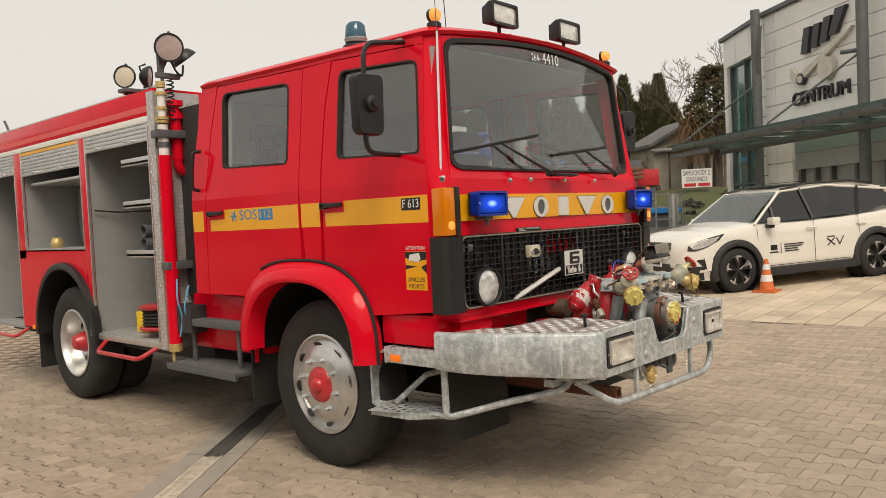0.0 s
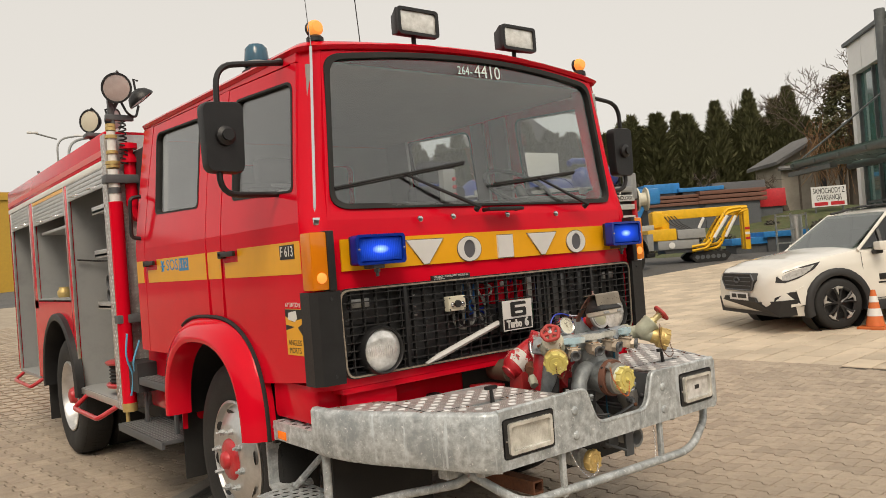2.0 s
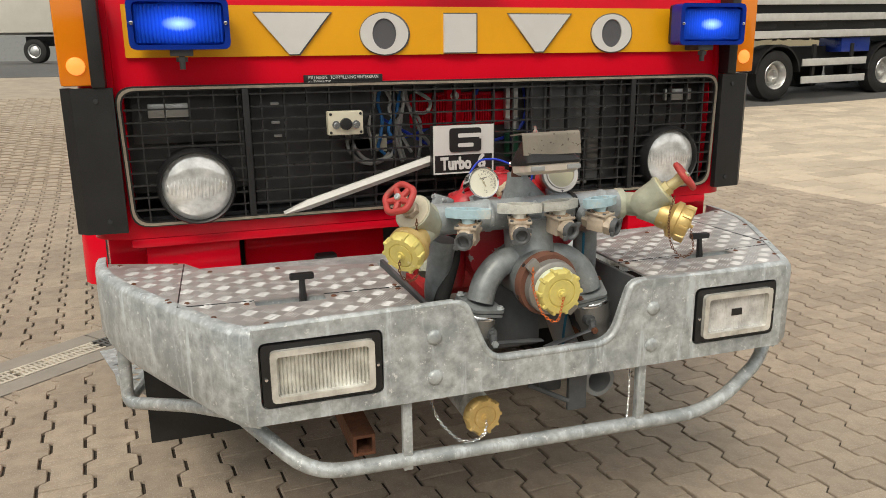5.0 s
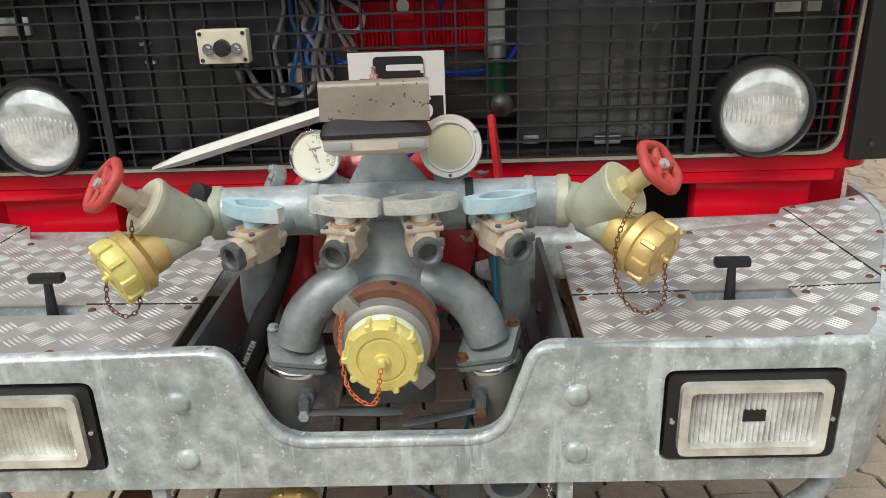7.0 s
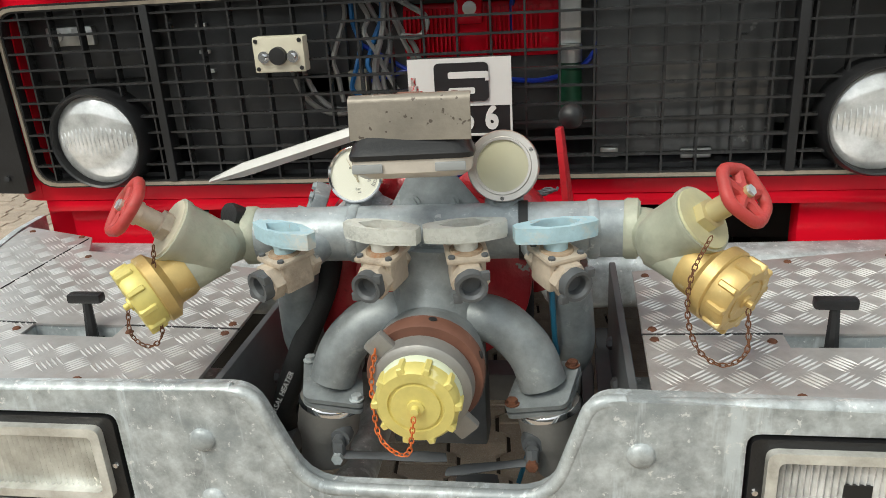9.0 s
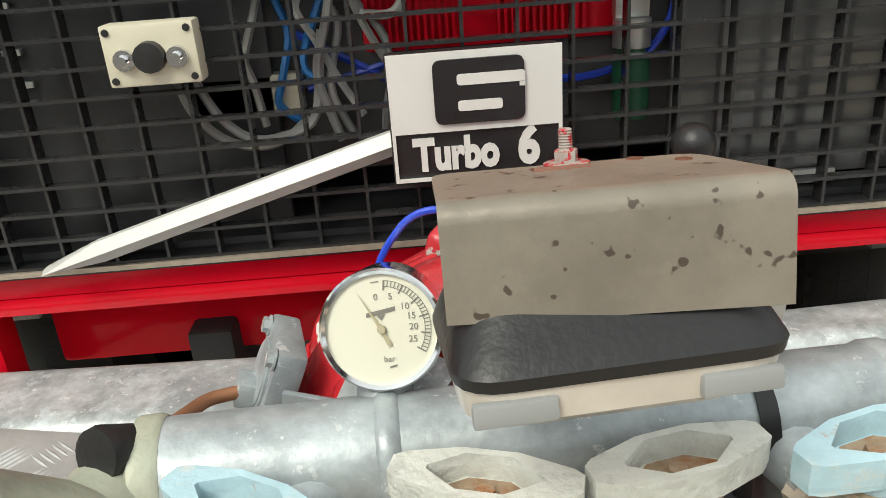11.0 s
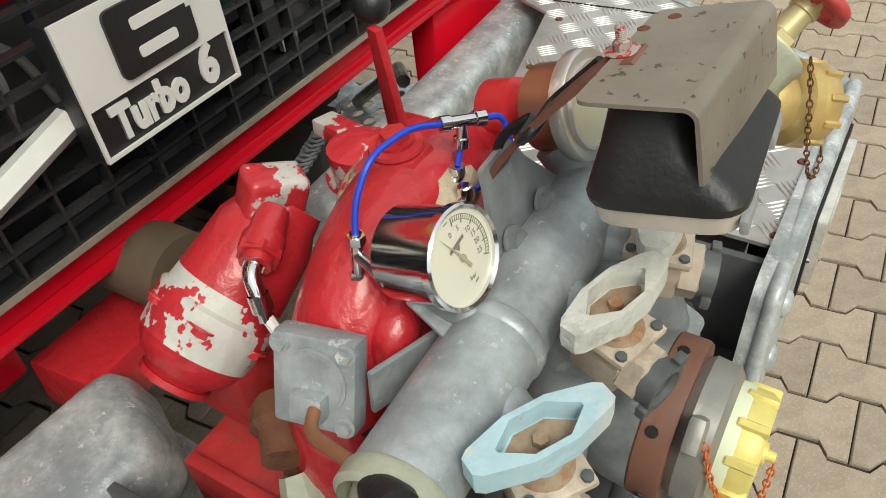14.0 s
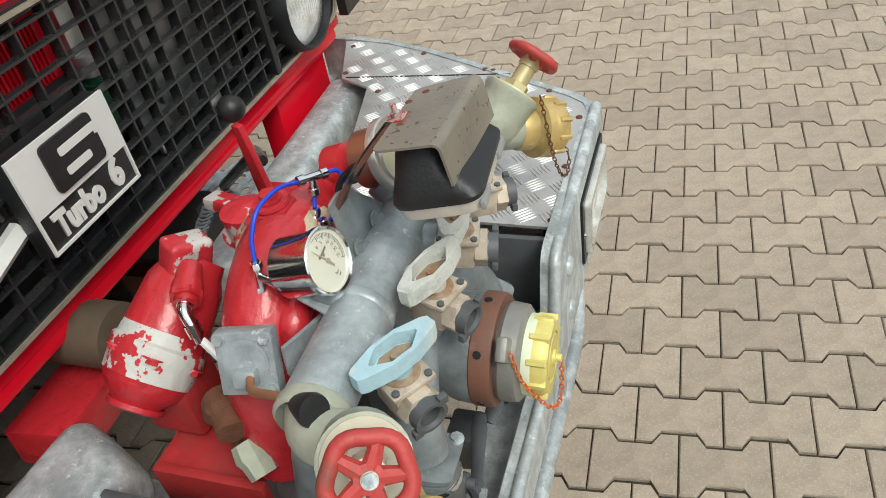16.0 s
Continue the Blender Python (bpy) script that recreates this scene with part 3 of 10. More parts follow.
for p in ((-0.30, 1.715), (0.06, 1.715), (0.42, 1.71), (-0.5, 1.71)):
    lathe(bm, [(0, 0.016), (0.006, 0.014), (0.009, 0)], (p[0], 0.03, p[1]), (0, -1, 0), 10)
part("washer_jet", bm, STEEL, engine)
bm = B()
for v in panel(bm, screen_outline(0.0, 0.09), [screen_outline(-0.024, 0.075)], "y", 0.018, 0.062):
    v.co.y += ly(v.co.z)
bowed(bm.verts)
screen = part("windscreen", bm, RUBBER, engine, "windscreen with a thick black rubber seal")
bm = B()
for v in panel(bm, glass_hole, [], "y", 0.036, 0.041):
    v.co.y += ly(v.co.z)
bmesh.ops.subdivide_edges(bm, edges=[e for e in bm.edges if abs(e.verts[0].co.x - e.verts[1].co.x) > 0.2], cuts=7)
bowed(bm.verts)
pane = part("screen_glass", bm, GLASS, screen, "tinted windscreen glass")
pane.visible_shadow = False
text("number_small", "264-", 0.062, pose(-0.095, 0.098, 2.462, 85, 0, 0), PALE, screen, 0.0004, fit=0.095)
text("number_large", "4410", 0.098, pose(0.060, 0.098, 2.466, 85, 0, 0), PALE, screen, 0.0004, fit=0.18)

# roof
bm = B()
loops = []
for z, inset, fy in ((2.485, 0.0, 0.0), (2.502, -0.012, -0.012), (2.511, -0.004, 0.0), (2.535, 0.03, 0.03), (2.555, 0.10, 0.10), (2.568, 0.25, 0.28), (2.575, 0.6, 0.7)):
    w = W - lx(2.47) - inset
    y0, y1, r = 0.095 + fy, 2.45 - max(0, inset) * 0.8, 0.12
    loop = arc([(-w, y0)] + [(-w + 2 * w * k / 12, y0) for k in range(1, 12)] + [(w, y0), (w, y1)] + [(w - 2 * w * k / 12, y1) for k in range(1, 12)] + [(-w, y1)], [r] + [0] * 11 + [r, r] + [0] * 11 + [r], 6, True)
    loops.append([(p.x, p.y + 0.055 * min(1.0, (p.x / 0.95) ** 2) * max(0.0, 1 - p.y / 0.9), z + 0.018 * p.y + (0.068 if z < 2.52 else 0.05) * (1 - (p.x / max(w, 0.9)) ** 2) * max(0.3, 1 - p.y * 0.5)) for p in loop])
loft(bm, loops)
part("roof", bm, RED, engine, "red crowned cab roof")
# rear wall of the cab, floor and dashboard
bm = B()
panel(bm, [(-1.05, 1.05), (1.05, 1.05), (1.06, 1.72), (0.98, 2.5), (-0.98, 2.5), (-1.06, 1.72)], [rect(-0.62, -0.10, 1.98, 2.30, 0.05), rect(0.10, 0.62, 1.98, 2.30, 0.05)], "y", 2.40, 2.47)
part("rear_wall", bm, RED, engine)
bm = B()
bx(bm, -1.0, 1.0, 0.40, 2.38, 1.262, 1.29)
bx(bm, -1.02, 1.02, 0.10, 0.40, 1.10, 1.72, 0.03)
bx(bm, -0.96, 0.96, 0.10, 0.36, 1.70, 1.775, 0.03)
bx(bm, 0.38, 0.9, 0.2, 0.46, 1.74, 1.83, 0.04)
part("dashboard", bm, mat("grey_dashboard", (0.07, 0.07, 0.07), 0.6, var=0.2), engine, "dark dashboard under the windscreen")
bm = B()
for y0, y1, zt in ((0.155, 0.19, 2.43), (0.95, 1.10, 2.44), (1.18, 1.30, 2.44), (2.1, 2.38, 2.46)):
    for s in (-1, 1):
        for v in bx(bm, s * (W - 0.035), s * (W - 0.06), y0, y1, 1.29, zt):
            v.co.x -= s * lx(v.co.z)
bx(bm, -0.98, 0.98, 0.2, 2.4, 2.455, 2.465)
part("cab_lining", bm, LINING, engine, "grey lining inside the cab")
bm = B()
panel(bm, [(-1.02, 1.08), (1.02, 1.08), (1.03, 1.72), (0.96, 2.45), (-0.96, 2.45), (-1.03, 1.72)], [rect(-0.62, -0.10, 1.98, 2.30, 0.05), rect(0.10, 0.62, 1.98, 2.30, 0.05)], "y", 2.385, 2.397)
part("rear_lining", bm, LINING, engine, "grey lining on the cab's rear wall")
for x, y in ((-0.62, 0.75), (0.55, 0.75), (-0.2, 1.95), (0.35, 1.95), (-0.7, 1.95)):
    bm = B()
    bx(bm, x - 0.24, x + 0.24, y, y + 0.5, 1.42, 1.56, 0.05)
    bx(bm, x - 0.22, x + 0.22, y + 0.42, y + 0.54, 1.5, 2.0, 0.05)
    bx(bm, x - 0.14, x + 0.14, y + 0.44, y + 0.53, 2.02, 2.17, 0.04)
    part("seat", bm, SEAT, engine, "grey cloth crew seat")
bm = B()
ring = [(0.55 + 0.22 * math.cos(a), 0.44 + 0.22 * math.sin(a) * 0.72, 1.90 - 0.22 * math.sin(a) * -0.55) for a in [k * math.tau / 32 for k in range(32)]]
tube(bm, ring, 0.014, 8, True)
cy(bm, (0.55, 0.44, 1.9), (0.55, 0.30, 1.68), 0.03)
tube(bm, [ring[0], (0.55, 0.44, 1.88), ring[16]], 0.012, 6)
part("steering_wheel", bm, BLACK, engine, "black steering wheel")
bm = B()
bx(bm, -0.27, -0.19, 0.12, 0.16, 1.80, 1.96, 0.006)
part("control_box", bm, GREYPL, engine, "grey control box behind the windscreen")
bm = B()
for k, z in enumerate((1.83, 1.87, 1.91)):
    lathe(bm, [(0, 0.011), (0.012, 0.009), (0.014, 0)], (-0.205, 0.12, z), (0, -1, 0), 8)
part("control_button", bm, REDPUMP, engine)

# yellow band with five plain emblem shapes
bm = B()
bx(bm, -0.945, 0.945, 0.026, 0.033, 1.492, 1.632)
band = part("front_stripe", bm, YELLOW, engine, "yellow band across the front")
shapes = []
for x in (-0.49, 0.292):
    shapes.append([(x - 0.108, 1.611), (x + 0.108, 1.611), (x + 0.014, 1.497), (x - 0.014, 1.497)])
for x in (-0.219, 0.555):
    shapes.append([(x + 0.074 * math.cos(k * math.tau / 28), 1.553 + 0.06 * math.sin(k * math.tau / 28)) for k in range(28)])
shapes.append([(-0.03, 1.611), (0.075, 1.611), (0.075, 1.497), (-0.03, 1.497)])
for k, sh in enumerate(shapes):
    c = sum((Vector(p) for p in sh), Vector((0, 0))) / len(sh)
    bm = B()
    if k in (2, 3):
        panel(bm, sh, [[(c.x + (p[0] - c.x) * 0.5, c.y + (p[1] - c.y) * 0.74) for p in sh]], "y", 0.016, 0.027)
    else:
        prism(bm, sh, "y", 0.016, 0.027)
    em = part("emblem_shape", bm, LETTER, band, "silver emblem shape")
    bm = B()
    prism(bm, [(c.x + (p[0] - c.x) * 1.05 + (0.003), c.y + (p[1] - c.y) * 1.06) for p in sh], "y", 0.021, 0.028)
    part("emblem_edge", bm, OUTLINE, em, "dark edge of the emblem")
bm = B()
bx(bm, -0.465, -0.228, 0.02, 0.034, 1.408, 1.437, 0.001)
pl = part("label_plate", bm, BLACK, engine, "small black plate with two lines of lettering")
text("plate_line", "FYLLNINGS-  TOPPFYLLNING VINTERKRAN", 0.014, on_front(-0.347, 0.0185, 1.429), PALE, pl, 0.0003, fit=0.21)
text("plate_line", "AUTOMATIK", 0.014, on_front(-0.42, 0.0185, 1.416), PALE, pl, 0.0003, fit=0.07)

# side signs
bm = B()
bx(bm, -W - 0.0025, -W, 1.50, 1.655, 1.555, 1.628)
sg = part("emergency_sign", bm, BLUEPR, engine, "blue and yellow emergency number sign")
text("sign_number", "112", 0.068, on_side(-W - 0.003, 1.578, 1.592), YELLOW, sg, 0.0004, fit=0.12)
text("sign_word", "SOS", 0.094, on_side(-W - 0.002, 1.775, 1.592), BLUEPR, sg, 0.0006, fit=0.20)
bm = B()
for a in (0, 60, 120):
    c, s_ = math.cos(radians(a)) * 0.038, math.sin(radians(a)) * 0.038
    tube(bm, [(-W - 0.001, 1.945 + c, 1.592 + s_), (-W - 0.001, 1.945 - c, 1.592 - s_)], 0.006, 4)
part("sign_star", bm, BLUEPR, sg)
bm = B()
bx(bm, -W - 0.0035, -W, 0.185, 0.325, 1.564, 1.628)
mp = part("model_plate", bm, INK, engine, "black model plate with silver lettering")
text("model_number", "F 613", 0.066, on_side(-W - 0.004, 0.255, 1.596), PALE, mp, 0.0008, fit=0.12)
bm = B()
bx(bm, -W - 0.002, -W, 0.16, 0.315, 1.135, 1.375)
st = part("warning_sticker", bm, YELLOW, engine, "yellow and black blind-spot warning sticker")
bm = B()
bx(bm, -W - 0.0028, -W, 0.16, 0.315, 1.343, 1.377)
part("sticker_head", bm, RED, st)
text("sticker_word", "ATTENTION", 0.028, on_side(-W - 0.0032, 0.2375, 1.359), PALE, st, 0.0003, fit=0.14)
text("sticker_word", "ANGLES", 0.036, on_side(-W - 0.0025, 0.2375, 1.19), INK, st, 0.0003, fit=0.125)
text("sticker_word", "MORTS", 0.036, on_side(-W - 0.0025, 0.2375, 1.155), INK, st, 0.0003, fit=0.11)
bm = B()
prism(bm, [(0.16, 1.34), (0.315, 1.34), (0.315, 1.31), (0.25, 1.285), (0.16, 1.30)], "x", -W - 0.0026, -W)
prism(bm, [(0.16, 1.225), (0.20, 1.26), (0.16, 1.275)], "x", -W - 0.0026, -W)
prism(bm, [(0.315, 1.27), (0.23, 1.262), (0.315, 1.245)], "x", -W - 0.0026, -W)
part("sticker_shape", bm, INK, st)
bm = B()
prism(bm, [(0.21, 1.335), (0.28, 1.325), (0.29, 1.295), (0.225, 1.285), (0.20, 1.30)], "x", -W - 0.0036, -W)
part("sticker_vehicle", bm, PALE, st)

# lamps at the corners
for s in (-1, 1):
    bm = B()
    bx(bm, s * 1.112, s * 1.025, -0.012, 0.080, 1.42, 1.668, 0.010)
    tl = part("turn_lamp", bm, AMBER, engine, "tall amber corner lamp")
    bm = B()
    lathe(bm, [(0, 0), (0, 0.024), (0.006, 0.022), (0.010, 0.012), (0.011, 0)], (s * 1.068, -0.011, 1.472), (0, -1, 0), 16)
    part("lit_lens", bm, AMBERLIT, tl, "lit lower lens")
    bm = B()
    bx(bm, s * 1.036, s * 1.0, -0.02, 0.05, 1.415, 1.672, 0.006)
    part("lamp_frame", bm, BLACK, tl, "black lamp frame")
    # black corner plate
    bm = B()
    prism(bm, [(s * 1.118, 0.10), (s * 1.118, 0.02), (s * 1.09, -0.006), (s * 0.985, -0.014), (s * 0.985, 0.01), (s * 1.08, 0.02), (s * 1.10, 0.045), (s * 1.10, 0.10)], "z", 1.015, 1.414)
    cp = part("corner_plate", bm, BLACK, engine, "black plastic corner plate")
    bm = B()
    for z in (1.05, 1.38):
        lathe(bm, [(0, 0.007), (0.004, 0.007), (0.005, 0)], (s * 1.03, -0.012, z), (0, -1, 0), 8)
    part("screw", bm, DARK, cp)
    # blue lamps
    xo = -0.80 if s < 0 else 0.88
    bm = B()
    bx(bm, xo - 0.122, xo + 0.122, -0.03, 0.0, 1.514, 1.643, 0.012, 3)
    bl = part("blue_lamp", bm, BLACK, engine, "rectangular blue flashing lamp")
    bm = B()
    bx(bm, xo - 0.116, xo + 0.116, -0.069, -0.024, 1.522, 1.635, 0.02, 4)
    part("lens", bm, BLUELIT, bl, "lit blue lens")
    bm = B()
    panel(bm, rect(xo - 0.128, xo + 0.128, 1.512, 1.645, 0.02), [rect(xo - 0.114, xo + 0.114, 1.524, 1.633, 0.015)], "y", -0.080, -0.028)
    part("lens_rim", bm, BLUE, bl)
    bm = B()
    for k in range(24):
        x0 = xo - 0.113 + k * 0.226 / 24
        prism(bm, [(x0, -0.068), (x0 + 0.0047, -0.074), (x0 + 0.0094, -0.068)], "z", 1.530, 1.627)
    tagged(part("lens_flute", bm, BLUELIT, bl), kind="stuff")
    bm = B()
    bx(bm, xo - 0.03, xo + 0.03, -0.05, 0.04, 1.495, 1.514, 0.004)
    cy(bm, (xo, -0.03, 1.46), (xo, -0.03, 1.50), 0.008, n=8)
    lathe(bm, [(0, 0), (0, 0.015), (0.012, 0.015), (0.012, 0)], (xo, -0.03, 1.48), (0, 0, 1), 6)
    part("lamp_bracket", bm, GREYST, bl)
    for k in range(2):
        bm = B()
        xx = xo + (-0.118 if k == 0 else 0.118)
        lathe(bm, [(0, 0.006), (0.004, 0.005), (0.005, 0)], (xx, -0.080, 1.58), (0, -1, 0), 8)
        part("screw", bm, STEEL, bl)
    # amber roof markers
    bm = B()
    x, y, z = s * 0.895, 0.20, 2.545
    lathe(bm, [(0, 0.04), (0.02, 0.04), (0.03, 0.03), (0.03, 0)], (x, y, z), (0, 0, 1), 16)
    lathe(bm, [(-0.05, 0), (-0.045, 0.03), (-0.01, 0.038), (0.0, 0.038)], (x, y + 0.02, z + 0.065), (0, 1, 0), 16)
    mk = part("marker_lamp", bm, BLACK, engine, "round roof marker lamp")
    bm = B()
    lathe(bm, [(0, 0.038), (0.02, 0.036), (0.035, 0.025), (0.04, 0)], (x, y - 0.0, z + 0.065), (0, -1, 0), 16)
    part("lit_lens", bm, AMBERLIT, mk, "lit amber lens")
    # rectangular roof spotlights
    x, y, z = s * 0.345, 0.14, 2.69
    bm = B()
    for v in bx(bm, x - 0.125, x + 0.125, y, y + 0.09, z - 0.068, z + 0.068, 0.015):
        if v.co.y > y + 0.05:
            v.co.x = x + (v.co.x - x) * 0.8
            v.co.z = z + (v.co.z - z) * 0.75
    sl = part("spotlight", bm, BLACK, engine, "rectangular roof spotlight")
    bm = B()
    panel(bm, rect(x - 0.125, x + 0.125, z - 0.068, z + 0.068, 0.02), [rect(x - 0.108, x + 0.108, z - 0.052, z + 0.052, 0.015)], "y", y - 0.014, y + 0.002)
    part("spotlight_rim", bm, BLACK, sl)
    bm = B()
    bx(bm, x - 0.108, x + 0.108, y - 0.006, y + 0.001, z - 0.052, z + 0.052, 0.003)
    part("spotlight_glass", bm, LAMPFL, sl, "pale fluted glass")
    bm = B()
    cy(bm, (x, y + 0.04, 2.555), (x, y + 0.04, 2.63), 0.012, n=8)
    bx(bm, x - 0.05, x + 0.05, y + 0.02, y + 0.06, 2.565, 2.585, 0.004)
    part("spotlight_foot", bm, BLACK, sl)
    # mirrors
    bm = B()
    mx, my = s * 1.335, 0.29
    arm = arc([(s * 0.90, 0.36, 2.50), (s * 1.0, 0.33, 2.475), (s * 1.345, 0.285, 2.42), (s * 1.365, 0.28, 1.86), (s * 1.03, 0.345, 1.865)], [0, 0.02, 0.09, 0.09, 0], 6)
    tube(bm, arm, 0.0135, 8)
    ma = part("mirror", bm, BLACK, engine, "black wing mirror on a bent tube arm")
    bm = B()
    sh = [tuple(p) for p in arc([(mx - 0.085, 1.955), (mx - 0.095, 2.255), (mx + 0.095, 2.265), (mx + 0.085, 1.95)], 0.04, 5, True)]
    l0 = [(p[0], my - 0.02, p[1]) for p in sh]
    c = Vector((mx, 2.11))
    loft(bm, [[(p[0], my + 0.022, p[1]) for p in sh], l0, [(c.x + (p[0] - c.x) * 0.95, my - 0.034, c.y + (p[1] - c.y) * 0.965) for p in sh]])
    lathe(bm, [(0, 0.045), (0.02, 0.042), (0.03, 0.025), (0.045, 0.025), (0.045, 0)], (mx, my - 0.032, 2.11), (0, -1, 0), 14)
    part("mirror_housing", bm, BLACK, ma)
    bm = B()
    prism(bm, [(c.x + (p[0] - c.x) * 0.92, c.y + (p[1] - c.y) * 0.94) for p in sh], "y", my + 0.0215, my + 0.025)
    part("mirror_glass", bm, STEEL, ma, "mirror glass")
    bm = B()
    bx(bm, s * 0.94, s * 1.01, 0.33, 0.40, 2.47, 2.52, 0.015)
    bx(bm, s * 1.0, s * 1.06, 0.325, 0.37, 1.85, 1.885, 0.01)
    part("mirror_bracket", bm, GREYPL, ma)

# wipers
def wiper(px, tip, mid):
    bm = B()
    p = Vector((px, 0.0, 1.745))
    t, m = Vector(tip), Vector(mid)
    tube(bm, [p, p + Vector((0, -0.03, 0.01)), m], [0.016, 0.012, 0.006], 6)
    d = (t - m)
    tube(bm, [m - d, m - d * 0.5 + Vector((0, -0.012, 0)), m + Vector((0, -0.018, 0)), m + d * 0.5 + Vector((0, -0.012, 0)), t], 0.006, 6)
    bowed(bm.verts)
    w = part("wiper", bm, BLACK, engine, "black windscreen wiper")
    bm = B()
    tube(bm, [m - d * 1.02 + Vector((0, 0.012, -0.01)), t + d * 0.02 + Vector((0, 0.012, -0.01))], 0.005, 5)
    bowed(bm.verts)
    part("wiper_blade", bm, RUBBER, w)


wiper(-0.17, (-0.92, 0.03, 1.865), (-0.56, 0.03, 1.925))
wiper(0.64, (-0.02, 0.025, 1.875), (0.30, 0.025, 1.91))
bm = B()
tube(bm, arc([(-0.10, 0.03, 1.74), (-0.10, -0.02, 1.745), (0.12, -0.02, 1.745), (0.12, 0.03, 1.74)], 0.015, 3), 0.009, 6)
bx(bm, -0.11, 0.13, -0.03, 0.03, 1.735, 1.752, 0.006)
part("front_grab_handle", bm, BLACK, engine)
# aerials
bm = B()
tube(bm, [(-1.03, 0.08, 1.72), (-0.965, 0.12, 2.5)], 0.007, 6)
tube(bm, [(-0.965, 0.12, 2.5), (-1.0, 0.10, 2.9), (-1.06, 0.05, 3.3)], 0.0025, 5)
bx(bm, -1.045, -1.015, 0.06, 0.10, 1.70, 1.735, 0.005)
part("aerial", bm, STEEL, engine, "thin whip aerial")
bm = B()
tube(bm, [(-0.45, 0.5, 2.58), (-0.47, 0.5, 2.9), (-0.55, 0.52, 3.4)], 0.003, 5)
part("roof_aerial", bm, BLACK, engine)
# roof beacon and hatch
bm = B()
lathe(bm, [(0, 0), (0, 0.085), (0.03, 0.08), (0.045, 0.06), (0.05, 0.05)], (-0.88, 0.85, 2.535), (0, 0, 1), 20)
bc = part("beacon", bm, BLACK, engine, "blue rotating roof beacon")
bm = B()
lathe(bm, [(0.05, 0.058), (0.075, 0.066), (0.15, 0.058), (0.17, 0.04), (0.175, 0)], (-0.88, 0.85, 2.535), (0, 0, 1), 20)
part("beacon_dome", bm, BEACON, bc, "dusty blue dome")
bm = B()
lathe(bm, [(0.05, 0.064), (0.072, 0.07), (0.08, 0.064)], (-0.88, 0.85, 2.535), (0, 0, 1), 20)
part("beacon_ring", bm, GREYPL, bc)
bm = B()
bx(bm, -0.22, 0.28, 0.5, 1.0, 2.60, 2.63, 0.01)
part("roof_hatch", bm, RED, engine)

# grille
bm = B()
tr = [tuple(p) for p in arc([(-0.975, 1.022), (0.975, 1.022), (0.985, 1.416), (-0.985, 1.416)], 0.05, 5, True)]
ti = [tuple(p) for p in arc([(-0.960, 1.037), (0.960, 1.037), (0.970, 1.401), (-0.970, 1.401)], 0.045, 5, True)]
panel(bm, tr, [ti], "y", 0.006, 0.034)
LATTICE = mat("glossy_black_lattice", (0.026, 0.026, 0.027), 0.26, var=0.2, scale=12)
grille = part("grille", bm, BLACK, engine, "black plastic lattice grille in a tarnished trim")
bm = B()
t1 = [tuple(p) for p in arc([(-0.971, 1.026), (0.971, 1.026), (0.981, 1.412), (-0.981, 1.412)], 0.05, 5, True)]
t2 = [tuple(p) for p in arc([(-0.964, 1.033), (0.964, 1.033), (0.974, 1.405), (-0.974, 1.405)], 0.047, 5, True)]
panel(bm, t1, [t2], "y", 0.0015, 0.008)
part("grille_trim", bm, TRIM, grille, "thin tarnished metal trim")
zs = [1.037 + k * 0.3645 / 10.4 for k in range(1, 11)]
for k, z in enumerate(zs):
    bm = B()
    for a, b in ((-0.965, -0.648), (-0.628, 0.628), (0.648, 0.965)):
        bx(bm, a, b, 0.004, 0.020, z - 0.0022, z + 0.0022)
    part("grille_slat", bm, LATTICE, grille, flat=True)
for k in range(29):
    x = -0.924 + k * 0.066
    if abs(abs(x) - 0.638) < 0.02:
        continue
    bm = B()
    bx(bm, x - 0.002, x + 0.002, 0.006, 0.028, 1.037, 1.401)
    part("grille_bar", bm, LATTICE, grille, flat=True)
for x in (-0.638, 0.638):
    bm = B()
    bx(bm, x - 0.009, x + 0.009, -0.002, 0.036, 1.034, 1.404, 0.002)
    part("grille_post", bm, BLACK, grille)
# what stands behind the lattice
bm = B()
bx(bm, -0.97, 0.97, 0.30, 0.32, 1.0, 1.45)
bx(bm, -0.97, 0.97, 0.036, 0.31, 0.99, 1.046)
bx(bm, -0.97, 0.97, 0.036, 0.06, 1.388, 1.42)
bx(bm, -0.97, 0.97, 0.06, 0.31, 1.42, 1.45)
for s in (-1, 1):
    bx(bm, s * 0.97, s * 0.99, 0.06, 0.31, 0.99, 1.45)
bx(bm, -0.62, -0.24, 0.075, 0.09, 1.05, 1.40, 0.004)
bx(bm, -0.95, -0.66, 0.075, 0.09, 1.25, 1.40, 0.004)
part("radiator_recess", bm, mat("recess_black", (0.050, 0.051, 0.054), 0.36, var=0.35, scale=9, spots=((0.06, 0.06, 0.06), 34, 0.66, 0.05, 3, 0.7)), engine, "dark recess behind the grille")
bm = B()
bx(bm, 0.27, 0.62, 0.062, 0.075, 1.06, 1.405, 0.004)
bx(bm, 0.33, 0.50, 0.050, 0.061, 1.13, 1.40, 0.003)
part("radiator_sheet", bm, mat("dark_sheet_metal", (0.06, 0.061, 0.063), 0.30, var=0.5, scale=7, spec=1.0, coat=0.6, spots=((0.3, 0.3, 0.29), 11, 0.66, 0.03, 4, 0.8)), engine, "dull grey metal sheet behind the grille")
bm = B()
bx(bm, -0.125, 0.22, 0.088, 0.22, 1.258, 1.375, 0.02)
